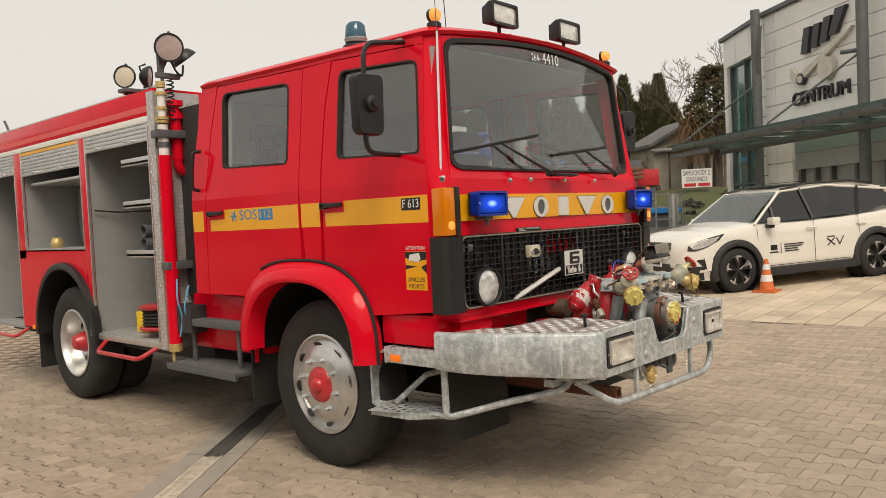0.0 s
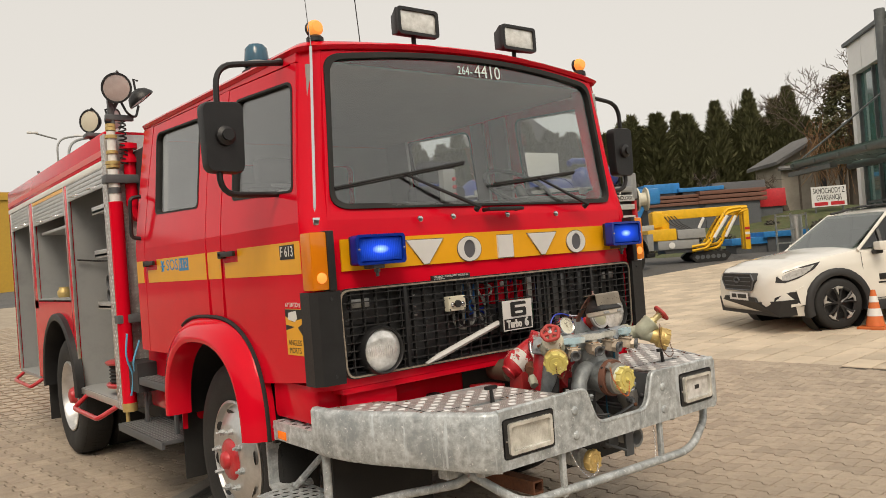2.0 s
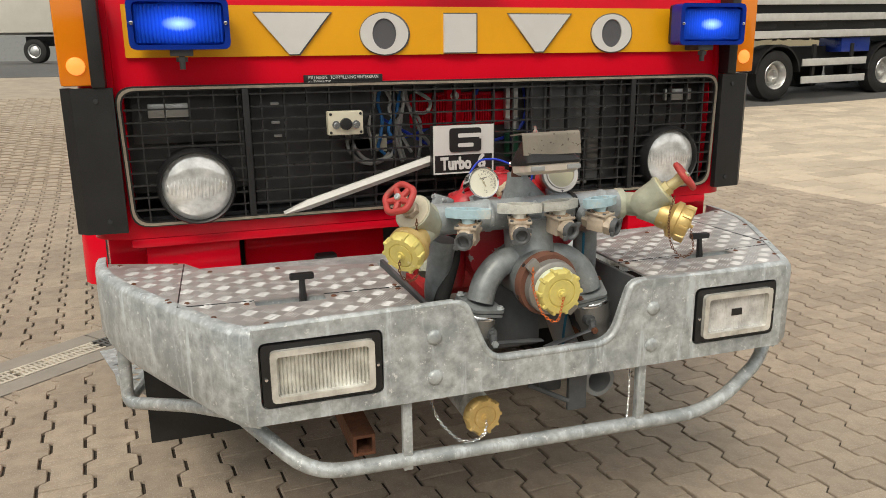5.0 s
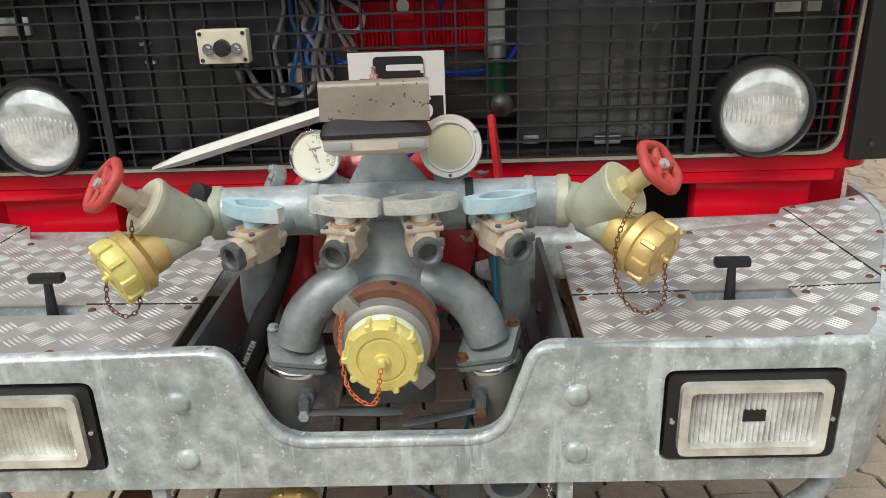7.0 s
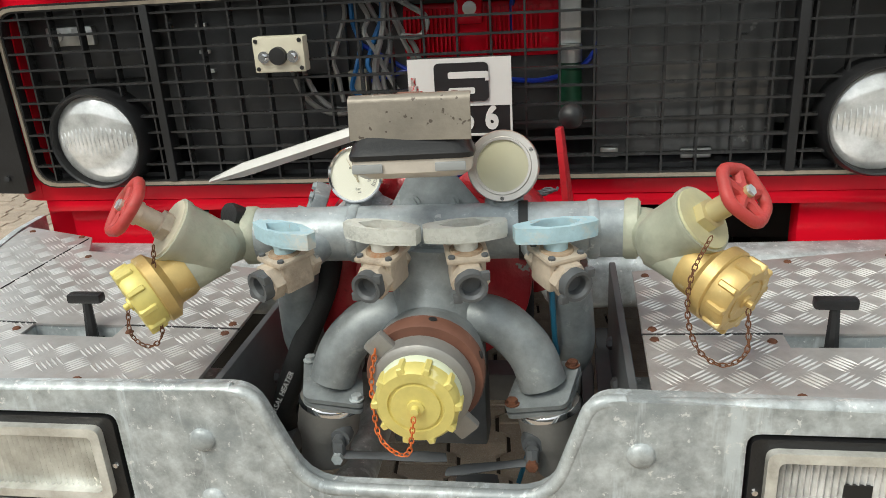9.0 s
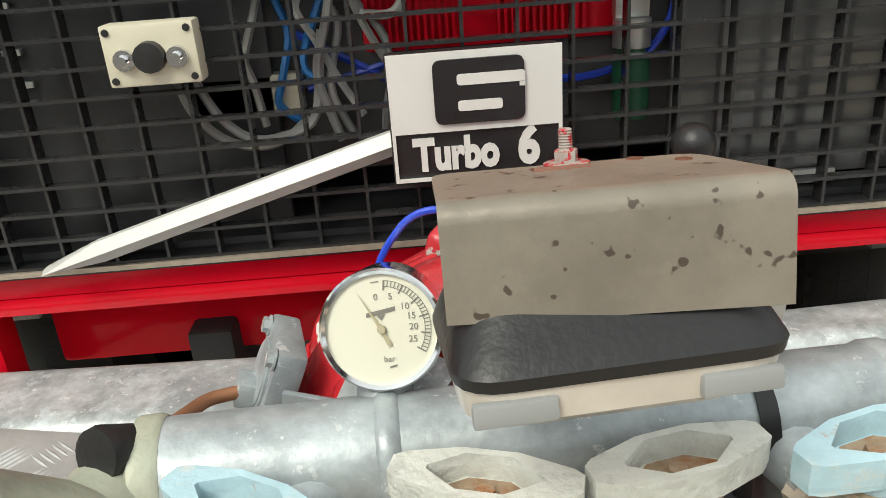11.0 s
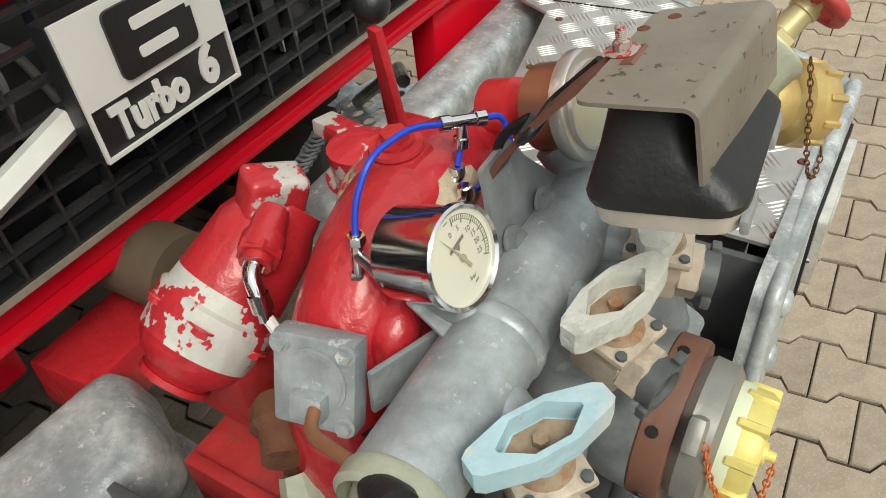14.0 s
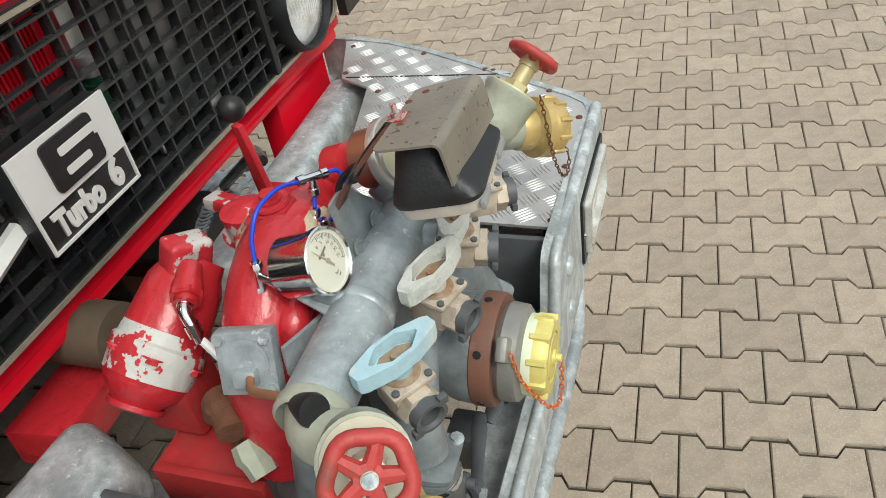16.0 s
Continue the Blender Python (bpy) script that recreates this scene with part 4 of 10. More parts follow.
for k in range(13):
    bx(bm, -0.115 + k * 0.009, -0.111 + k * 0.009, 0.076, 0.10, 1.272, 1.362)
    bx(bm, 0.05 + k * 0.009, 0.054 + k * 0.009, 0.076, 0.10, 1.272, 1.362)
bx(bm, -0.005, 0.045, 0.070, 0.11, 1.33, 1.39, 0.006)
bx(bm, 0.08, 0.25, 0.13, 0.2, 1.10, 1.30, 0.01)
part("red_cooler", bm, RED, engine, "red ribbed housing behind the grille")
bm = B()
lathe(bm, [(0, 0.014), (0.006, 0.014), (0.008, 0.006), (0.008, 0)], (0.02, 0.070, 1.362), (0, -1, 0), 14)
for x, z in ((-0.855, 1.345), (0.855, 1.345)):
    bx(bm, x - 0.05, x + 0.06, 0.06, 0.076, z - 0.02, z + 0.02, 0.004)
    lathe(bm, [(0, 0.010), (0.006, 0.010), (0.007, 0)], (x - 0.02, 0.06, z), (0, -1, 0), 10)
bx(bm, 0.28, 0.315, 0.05, 0.06, 1.055, 1.075, 0.003)
bx(bm, 0.44, 0.50, 0.05, 0.06, 1.05, 1.07, 0.003)
for x, z in ((-0.55, 1.355), (-0.55, 1.30), (-0.545, 1.26), (0.53, 1.37), (0.545, 1.29), (0.40, 1.25)):
    bx(bm, x - 0.012, x + 0.012, 0.062, 0.072, z - 0.004, z + 0.004, 0.002)
part("bracket", bm, ALU, engine, "small metal bracket behind the grille")
bm = B()
cy(bm, (0.218, 0.064, 1.160), (0.218, 0.064, 1.236), 0.024)
cy(bm, (0.218, 0.064, 1.236), (0.218, 0.064, 1.25), 0.018)
bt = part("oil_bottle", bm, GREEN, engine, "small green reservoir")
bm = B()
cy(bm, (0.218, 0.064, 1.25), (0.218, 0.064, 1.285), 0.024)
bx(bm, 0.196, 0.240, 0.062, 0.082, 1.285, 1.40, 0.003)
part("reservoir_cap", bm, ALU, bt)
bm = B()
bx(bm, -0.345, -0.205, 0.075, 0.10, 1.196, 1.248, 0.004)
part("relay_box", bm, CREAM, engine, "cream relay box behind the grille")
bm = B()
prism(bm, [(0.38, 1.185), (0.46, 1.205), (0.462, 1.198), (0.40, 1.172)], "y", 0.060, 0.064)
part("paper_scrap", bm, PALE, engine)
bm = B()
prism(bm, [(0.37, 1.150), (0.45, 1.172), (0.452, 1.165), (0.385, 1.142)], "y", 0.060, 0.064)
part("paper_scrap", bm, PALE, engine)
random.seed(7)
BLUEWIRE = mat("blue_wire", (0.03, 0.20, 0.55), 0.4)
GREYWIRE = mat("grey_wire", (0.42, 0.42, 0.41), 0.5)
for k in range(7):
    bm = B()
    x, z = -0.24 + 0.016 * k, 1.39
    pts = [(x, 0.075, z)]
    for j in range(5):
        x += random.uniform(-0.02, 0.045)
        z -= random.uniform(0.02, 0.07)
        pts.append((x, 0.075 + random.uniform(-0.02, 0.02), max(1.10, z)))
    tube(bm, arc(pts, 0.03, 3), 0.0055, 6)
    part("cable", bm, (WIRE, BLUEWIRE, GREYWIRE, GREYWIRE)[k % 4], engine)
for pts, m in (([(0.27, 0.09, 1.39), (0.285, 0.085, 1.30), (0.25, 0.08, 1.235), (0.16, 0.08, 1.21), (0.10, 0.09, 1.215)], HOSEBL), ([(0.115, 0.09, 1.40), (0.10, 0.09, 1.36), (0.10, 0.09, 1.31)], HOSEBL),
               ([(-0.22, 0.10, 1.30), (-0.05, 0.10, 1.20), (0.0, 0.12, 1.22)], HOSEBL), ([(-0.2, 0.10, 1.22), (-0.08, 0.10, 1.25), (0.0, 0.12, 1.28)], HOSEBL)):
    bm = B()
    tube(bm, arc(pts, 0.04, 4), 0.0055, 7)
    part("air_line", bm, m, engine)
for pts in ([(-0.15, 0.06, 1.41), (-0.155, 0.055, 1.33), (-0.185, 0.055, 1.25), (-0.16, 0.06, 1.16)], [(-0.145, 0.06, 1.40), (-0.06, 0.055, 1.35), (-0.075, 0.055, 1.31), (-0.12, 0.06, 1.315)],
            [(-0.335, 0.05, 1.26), (-0.31, 0.05, 1.20), (-0.27, 0.055, 1.165), (-0.19, 0.06, 1.18), (-0.17, 0.06, 1.30)]):
    bm = B()
    tube(bm, arc(pts, 0.03, 4), 0.006, 7)
    part("cable", bm, GREYWIRE, engine)
# switch box on the lattice
bm = B()
bx(bm, -0.408, -0.302, -0.022, 0.012, 1.262, 1.332, 0.005)
sw = part("switch_box", bm, CREAM, engine, "cream plastic socket box on the grille")
bm = B()
lathe(bm, [(0, 0.018), (0.012, 0.017), (0.014, 0)], (-0.355, -0.022, 1.295), (0, -1, 0), 16)
part("socket_cap", bm, BLACK, sw)
for x in (-0.385, -0.325):
    bm = B()
    lathe(bm, [(0, 0.013), (0.005, 0.012), (0.005, 0.007), (0.014, 0.006), (0.014, 0)], (x, -0.022, 1.293), (0, -1, 0), 12)
    part("toggle_switch", bm, STEEL, sw)
bm = B()
for x in (-0.40, -0.31):
    for z in (1.27, 1.324):
        lathe(bm, [(0, 0.0045), (0.002, 0.004), (0.002, 0)], (x, -0.022, z), (0, -1, 0), 8)
part("screw", bm, BLACK, sw)
bm = B()
tube(bm, arc([(-0.345, 0.02, 1.262), (-0.34, 0.04, 1.21), (-0.30, 0.05, 1.165), (-0.24, 0.05, 1.16), (-0.2, 0.07, 1.19)], 0.04, 4), 0.006, 7)
part("box_cable", bm, WIRE, sw)
# diagonal bar and badge
bm = B()
a, b = Vector((-0.55, 1.036)), Vector((-0.085, 1.170))
loops = []
for p, w in ((a, 0.004), (a + (b - a) * 0.16, 0.014), (b, 0.0145)):
    n = Vector((-(b - a).y, (b - a).x)).normalized()
    lo, hi = p - n * w, p + n * w
    loops.append([(lo.x, 0.004, lo.y), (lo.x, -0.008, lo.y), (p.x, -0.020, p.y), (hi.x, -0.008, hi.y), (hi.x, 0.004, hi.y)])
loft(bm, loops)
part("diagonal_bar", bm, mat("silver_bar", (0.56, 0.55, 0.53), 0.45, metal=0.1, var=0.08, scale=30), engine, "silver diagonal bar across the grille", flat=True)
bm = B()
bx(bm, -0.0935, 0.1055, -0.046, -0.018, 1.1280, 1.2790, 0.003)
bx(bm, -0.05, 0.06, -0.02, 0.008, 1.16, 1.25)
bd = part("badge", bm, BLACK, engine, "black and silver engine badge")
bm = B()
panel(bm, rect(-0.0915, 0.1075, 1.1300, 1.2795), [rect(-0.0875, 0.1035, 1.1340, 1.1885)], "y", -0.050, -0.0455)
part("badge_face", bm, LETTER, bd, "brushed silver badge face")
bm = B()
panel(bm, rect(-0.040, 0.064, 1.198, 1.271, 0.010), [], "y", -0.054, -0.0495)
six = part("badge_numeral", bm, BLACK, bd, "raised black numeral")
bm = B()
prism(bm, rect(-0.013, 0.0645, 1.242, 1.2545, 0.004), "y", -0.0552, -0.053)
prism(bm, rect(-0.013, 0.038, 1.2125, 1.2245, 0.004), "y", -0.0552, -0.053)
bx(bm, 0.058, 0.0645, -0.0545, -0.0525, 1.2365, 1.2525)
part("numeral_slot", bm, LETTER, six)
text("badge_word", "Turbo", 0.052, on_front(-0.018, -0.0475, 1.160), LETTER, bd, 0.002, fit=0.102, bold=0.0024)
text("badge_word", "6", 0.062, on_front(0.068, -0.0475, 1.163), LETTER, bd, 0.002, fit=0.026, bold=0.0028)
# headlights
for s in (-1, 1):
    x, z = s * 0.79, 1.132
    bm = B()
    lathe(bm, [(0.04, 0.112), (0.0, 0.110), (-0.022, 0.106), (-0.029, 0.102), (-0.026, 0.098), (0.0, 0.095)], (x, 0, z), (0, 1, 0), 40)
    hl = part("headlight", bm, BLACK, engine, "round headlight in a black ring")
    bm = B()
    lathe(bm, [(0.06, 0), (0.055, 0.03), (0.03, 0.068), (0.0, 0.096)], (x, 0.0, z), (0, 1, 0), 32)
    part("reflector", bm, REFLECT, hl)
    bm = B()
    lathe(bm, [(-0.006, 0.0975), (-0.015, 0.086), (-0.021, 0.058), (-0.025, 0.025), (-0.026, 0)], (x, 0, z), (0, 1, 0), 40)
    part("headlight_lens", bm, HEADGL, hl, "clear fluted headlight lens")
    bm = B()
    for k in range(17):
        xx = -0.080 + k * 0.010
        h = math.sqrt(max(0, 0.090 ** 2 - xx ** 2)) * 0.62
        yy = -0.0258 + (xx / 0.096) ** 2 * 0.013
        tube(bm, [(x + xx, yy + 0.013, z - h), (x + xx, yy + 0.003, z - h * 0.5), (x + xx, yy, z), (x + xx, yy + 0.003, z + h * 0.5), (x + xx, yy + 0.013, z + h)], 0.0028, 5)
    tagged(part("lens_flute", bm, HEADGL, hl), kind="stuff")
    bm = B()
    lathe(bm, [(0, 0.018), (-0.02, 0.018), (-0.03, 0.01), (-0.03, 0)], (x, 0.03, z), (0, 1, 0), 16)
    part("bulb_cap", bm, STEEL, hl)

# ---- front bumper with platforms ----
bm = B()
out = [tuple(p) for p in arc([(-0.72, 0.688), (0.72, 0.688), (0.72, 0.916), (0.238, 0.926), (0.186, 0.768), (-0.158, 0.768), (-0.222, 0.926), (-0.72, 0.916)], [0, 0, 0, 0.035, 0.05, 0.05, 0.035, 0], 5, True)]
pockets = [rect(-0.707, -0.425, 0.727, 0.884, 0.018), rect(0.428, 0.694, 0.727, 0.884, 0.018)]
panel(bm, out, pockets, "y", -0.672, -0.640)
bx(bm, -0.16, 0.16, -0.645, -0.57, 0.682, 0.70)
bx(bm, -0.72, 0.72, -0.645, -0.60, 0.682, 0.69)
bumper = part("front_bumper", bm, GALV, engine, "heavy galvanised steel bumper with a cut-out for the pump", angle=30)
bm = B()
tube(bm, arc([(-0.26, -0.662, 0.919), (-0.222, -0.664, 0.919), (-0.158, -0.664, 0.765), (0.186, -0.664, 0.765), (0.238, -0.664, 0.919), (0.28, -0.662, 0.919)], [0, 0.035, 0.05, 0.05, 0.035, 0], 6), 0.010, 10)
for a, b in ((-0.72, -0.25), (0.27, 0.72)):
    tube(bm, [(a, -0.660, 0.912), (b, -0.660, 0.919)], 0.012, 10)
part("bumper_lip", bm, GALV, bumper)
for s in (-1, 1):
    base = [(0.715, -0.672), (0.755, -0.655), (0.79, -0.615), (0.86, -0.49), (0.94, -0.345), (1.01, -0.215), (1.06, -0.095), (1.088, 0.02), (1.095, 0.125)]
    bm = B()
    for k, (p, q) in enumerate(zip(base, base[1:])):
        pass
    n_in = []
    for k, p in enumerate(base):
        a = Vector(base[min(k + 1, len(base) - 1)]) - Vector(base[max(k - 1, 0)])
        nn = Vector((-a.y, a.x)).normalized()
        n_in.append((p[0] + nn.x * 0.03, p[1] + nn.y * 0.03))
    loops = []
    for k, p in enumerate(base):
        f = k / (len(base) - 1)
        zb, i = 0.682 + 0.04 * f, n_in[k]
        m = ((p[0] * 2 + i[0]) / 3, (p[1] * 2 + i[1]) / 3)
        loops.append([(s * i[0], i[1], zb), (s * m[0], m[1], zb - 0.004), (s * p[0], p[1], zb + 0.014), (s * p[0], p[1], 0.902), (s * m[0], m[1], 0.916), (s * i[0], i[1], 0.918)])
    loft(bm, loops)
    wing = part("bumper_wing", bm, GALV, bumper, "curved galvanised bumper end", angle=60)
    # sloping sides of the pump bay
    bm = B()
    bx(bm, s * 0.288, s * 0.300, -0.64, -0.16, 0.74, 0.908, 0.003)
    bx(bm, s * 0.270, s * 0.33, -0.64, -0.05, 0.70, 0.715, 0.003)
    bx(bm, s * 0.262, s * 0.300, -0.63, -0.20, 0.735, 0.748, 0.003)
    for yy in (-0.56, -0.42, -0.28):
        lathe(bm, [(0, 0.012), (0.006, 0.011), (0.010, 0.006), (0.010, 0)], (s * 0.288, yy, 0.80), (-s, 0, 0), 6)
    part("bay_side", bm, GREYST, bumper)
    # chequer plate platform with a lid and a T-handle
    base_t = [(0.315, -0.655), (0.715, -0.650), (0.78, -0.60), (0.93, -0.33), (0.995, -0.21), (1.04, -0.08), (1.055, 0.045), (0.845, -0.030), (0.80, -0.115), (0.325, -0.225)]
    slot = [(0.520, -0.503), (0.690, -0.498), (0.690, -0.457), (0.520, -0.461)]
    bm = B()
    for v in panel(bm, [(s * p[0], p[1]) for p in base_t], [[(s * p[0], p[1]) for p in slot]], "z", 0.910, 0.9155):
        pass
    plate = part("tread_plate", bm, TREAD, bumper, "aluminium chequer plate platform")
    verts, faces = [], []

    def inside(x, y, poly):
        c = False
        for (x0, y0), (x1, y1) in zip(poly, poly[1:] + poly[:1]):
            if (y0 > y) != (y1 > y) and x < (x1 - x0) * (y - y0) / (y1 - y0) + x0:
                c = not c
        return c

    cell = 0.0455
    for i in range(-2, 40):
        for j in range(-26, 4):
            cx, cyy = 0.30 + i * cell, j * cell
            if not (inside(cx - 0.016, cyy - 0.016, base_t) and inside(cx + 0.016, cyy + 0.016, base_t) and inside(cx + 0.016, cyy - 0.016, base_t) and inside(cx - 0.016, cyy + 0.016, base_t)):
                continue
            if inside(cx, cyy, [(0.505, -0.515), (0.705, -0.515), (0.705, -0.445), (0.505, -0.445)]):
                continue
            a = radians(40 if (i + j) % 2 else -50)
            for k in range(5):
                o = (k - 2) * 0.0074
                ux, uy = math.cos(a), math.sin(a)
                px, py = cx - uy * o, cyy + ux * o
                L, wd = 0.0185, 0.0019
                b0 = len(verts)
                for du, dv, dz in ((-L, 0, 0), (-L * 0.4, -wd, 0), (L * 0.4, -wd, 0), (L, 0, 0), (L * 0.4, wd, 0), (-L * 0.4, wd, 0), (-L * 0.4, 0, 0.0016), (L * 0.4, 0, 0.0016)):
                    verts.append((s * (px + ux * du - uy * dv), py + uy * du + ux * dv, 0.9156 + dz))
                faces += [tuple(b0 + q for q in f) for f in ((0, 1, 6), (1, 2, 7, 6), (2, 3, 7), (3, 4, 7), (4, 5, 6, 7), (5, 0, 6))]
    me = bpy.data.meshes.new("tread_pattern")
    me.from_pydata(verts, [], faces)
    me.materials.append(BARS)
    ob = new("tread_pattern", me)
    ob.parent = plate
    tagged(ob, kind="stuff")
    bm = B()
    for a, b in (((0.317, -0.469), (0.520, -0.461)), ((0.690, -0.457), (0.868, -0.445)), ((0.868, -0.445), (0.847, -0.040))):
        tube(bm, [(s * a[0], a[1], 0.9153), (s * b[0], b[1], 0.9153)], 0.0022, 5)
    part("lid_seam", bm, INK, plate)
    for k, p in enumerate([(0.335, -0.640), (0.50, -0.635), (0.68, -0.632), (0.79, -0.55), (0.89, -0.38), (0.975, -0.2), (0.335, -0.485), (0.335, -0.452), (0.345, -0.245), (0.50, -0.485), (0.71, -0.478), (0.60, -0.18), (0.78, -0.15), (0.87, -0.03), (0.845, -0.42), (0.885, -0.40), (1.02, 0.01)]):
        bm = B()
        lathe(bm, [(0, 0.0075), (0.0028, 0.0055), (0.0034, 0)], (s * p[0], p[1], 0.9155), (0, 0, 1), 8)
        part("screw", bm, RUST, plate)
    bm = B()
    bx(bm, s * 0.517, s * 0.693, -0.507, -0.453, 0.883, 0.887)
    panel(bm, [(s * q[0], q[1]) for q in ((0.515, -0.508), (0.695, -0.503), (0.695, -0.452), (0.515, -0.456))], [[(s * q[0], q[1]) for q in slot]], "z", 0.886, 0.912)
    part("handle_recess", bm, GALV, plate)
    bm = B()
    x = -0.574 if s < 0 else 0.584
    tube(bm, [(x, -0.478, 0.886), (x, -0.470, 0.966)], [0.011, 0.007], 8)
    bx(bm, x - 0.030, x + 0.030, -0.480, -0.460, 0.962, 0.979, 0.006)
    bx(bm, x - 0.013, x + 0.013, -0.492, -0.462, 0.886, 0.897, 0.003)
    part("t_handle", bm, BLACK, plate, "black T-shaped lid handle")
    bm = B()
    for v in bx(bm, s * 0.155, s * 0.92, -0.098 if s > 0 else -0.150, 0.006, 0.772, 0.886, 0.034, 5):
        if abs(v.co.x) < 0.26:
            v.co.x += s * max(0.0, -0.05 - v.co.y) * 0.6
            v.co.x += s * max(0.0, v.co.z - 0.80) * 0.25
        v.co.y += max(0.0, abs(v.co.x) - 0.45) * 0.075
    part("rail", bm, GALV, bumper, "thick galvanised rail behind the platform")
    # lamps
    x0, x1 = (-0.702, -0.430) if s < 0 else (0.433, 0.689)
    bm = B()
    panel(bm, rect(x0, x1, 0.732, 0.879, 0.012), [rect(x0 + 0.022, x1 - 0.022, 0.748, 0.864, 0.012)], "y", -0.676, -0.60)
    bx(bm, x0, x1, -0.605, -0.60, 0.732, 0.879)
    fl = part("fog_lamp", bm, BLACK, bumper, "rectangular driving lamp in a black frame")
    bm = B()
    xm, hw_ = (x0 + x1) / 2, (x1 - x0) / 2 - 0.024
    loft(bm, [[(xm + hw_ * k * p, y_, 0.806 + 0.057 * k ** 0.7 * q) for p, q in ((-1, -0.8), (-0.8, -1), (0.8, -1), (1, -0.8), (1, 0.8), (0.8, 1), (-0.8, 1), (-1, 0.8))] for k, y_ in ((1.0, -0.664), (0.86, -0.644), (0.66, -0.626), (0.40, -0.614), (0.15, -0.609))], (False, True))
    part("reflector", bm, REFLECT, fl)
    bm = B()
    panel(bm, rect(x0 + 0.018, x1 - 0.018, 0.744, 0.867, 0.014), [rect(x0 + 0.032, x1 - 0.032, 0.758, 0.853, 0.010)], "y", -0.688, -0.66)
    part("lens_rim", bm, LAMPFL, fl)
    bm = B()
    nfl = 24
    w = (x1 - x0 - 0.06) / nfl
    front = [(x0 + 0.03 + (k + f) * w, -0.668 - d) for k in range(nfl) for f, d in ((0, 0), (0.25, 0.0050), (0.5, 0.0070), (0.75, 0.0050))]
    prism(bm, front + [(x1 - 0.03, -0.668), (x1 - 0.03, -0.664), (x0 + 0.03, -0.664)], "z", 0.756, 0.855)
    part("lamp_lens", bm, LAMPFL if s < 0 else HEADGL, fl, "yellowed fluted lens" if s < 0 else "clear fluted lens")
    if s > 0:
        bm = B()
        bx(bm, 0.548, 0.582, -0.6755, -0.672, 0.796, 0.815)
        part("maker_mark", bm, INK, fl)
    for xs in (x0 + 0.009, x1 - 0.009):
        bm = B()
        lathe(bm, [(0, 0.005), (0.004, 0.004), (0.005, 0)], (xs, -0.676, 0.80), (0, -1, 0), 8)
        part("screw", bm, STEEL, fl)
    for z in (0.846, 0.744):
        bm = B()
        lathe(bm, [(0, 0.0185), (0.003, 0.018), (0.007, 0.014), (0.0088, 0.008), (0.0092, 0)], (s * 0.300, -0.672, z), (0, -1, 0), 20)
        part("rivet", bm, GALV, bumper)
    # step beside the wheel
    bm = B()
    bx(bm, s * 1.092, s * 0.86, 0.10, 0.515, 0.795, 0.812, 0.003)
    bx(bm, s * 1.092, s * 1.08, 0.12, 0.515, 0.725, 0.80, 0.003)
    bx(bm, s * 1.09, s * 0.86, 0.50, 0.515, 0.72, 0.80, 0.003)
    up = part("upper_step", bm, GALV, bumper, "galvanised side step")
    bm = B()
    for k in range(4):
        for j in range(6):
            lathe(bm, [(0, 0.013), (0.0015, 0.012), (0.0018, 0)], (s * (0.90 + k * 0.05 + (j % 2) * 0.02), 0.15 + j * 0.062, 0.8115), (0, 0, 1), 10)
    part("step_hole", bm, INK, up)
    bm = B()
    bx(bm, s * 1.097, s * 1.09, 0.385, 0.465, 0.735, 0.772, 0.003)
    part("side_reflector", bm, ORANGE, up, "orange side reflector")
    low = [(1.170, 0.585), (0.90, 0.65), (0.90, 0.21), (0.99, 0.19), (1.10, 0.33)]
    holes = []
    for j in range(7):
        for k in range(4):
            cx, cyy = 0.925 + k * 0.05 + (j % 2) * 0.02, 0.265 + j * 0.052
            if inside(cx + 0.016, cyy, low) and inside(cx - 0.016, cyy, low) and inside(cx, cyy + 0.016, low) and inside(cx, cyy - 0.016, low):
                holes.append([(s * (cx + 0.020 * math.cos(q * math.tau / 8)), cyy + 0.015 * math.sin(q * math.tau / 8)) for q in range(8)])
    bm = B()
    panel(bm, [(s * p[0], p[1]) for p in low], holes, "z", 0.4565, 0.460)
    prism(bm, [(s * p[0], p[1]) for p in ((1.135, 0.60), (1.10, 0.33), (0.99, 0.19), (0.98, 0.20), (1.09, 0.335), (1.125, 0.60))], "z", 0.425, 0.458)
    lo = part("lower_step", bm, GALV, bumper, "perforated galvanised step")
    bm = B()
    prism(bm, [(0.60, 0.44), (0.66, 0.47), (0.665, 0.74), (0.52, 0.80), (0.515, 0.79), (0.65, 0.73), (0.645, 0.48), (0.60, 0.455)], "x", s * 1.07, s * 0.86)
    part("splash_plate", bm, GALV, lo)
    bm = B()
    tube(bm, arc([(s * 1.045, 0.11, 0.72), (s * 1.05, 0.10, 0.455), (s * 0.86, -0.18, 0.54), (s * 0.72, -0.42, 0.60), (s * 0.62, -0.42, 0.66)], [0, 0.04, 0.05, 0.05, 0], 4), 0.019, 10)
    tube(bm, [(s * 1.045, 0.10, 0.46), (s * 1.0, 0.30, 0.45)], 0.015, 8)
    tube(bm, [(s * 0.98, 0.55, 0.47), (s * 0.93, 0.35, 0.64), (s * 0.85, 0.28, 0.66)], 0.017, 8)
    part("step_tube", bm, GALV, bumper)
bm = B()
tube(bm, arc([(-0.76, -0.52, 0.665), (-0.60, -0.645, 0.53), (0.0, -0.645, 0.515), (0.53, -0.645, 0.505), (0.74, -0.58, 0.60), (0.80, -0.54, 0.67)], [0, 0.08, 0, 0.12, 0.06, 0], 5), 0.0185, 12)
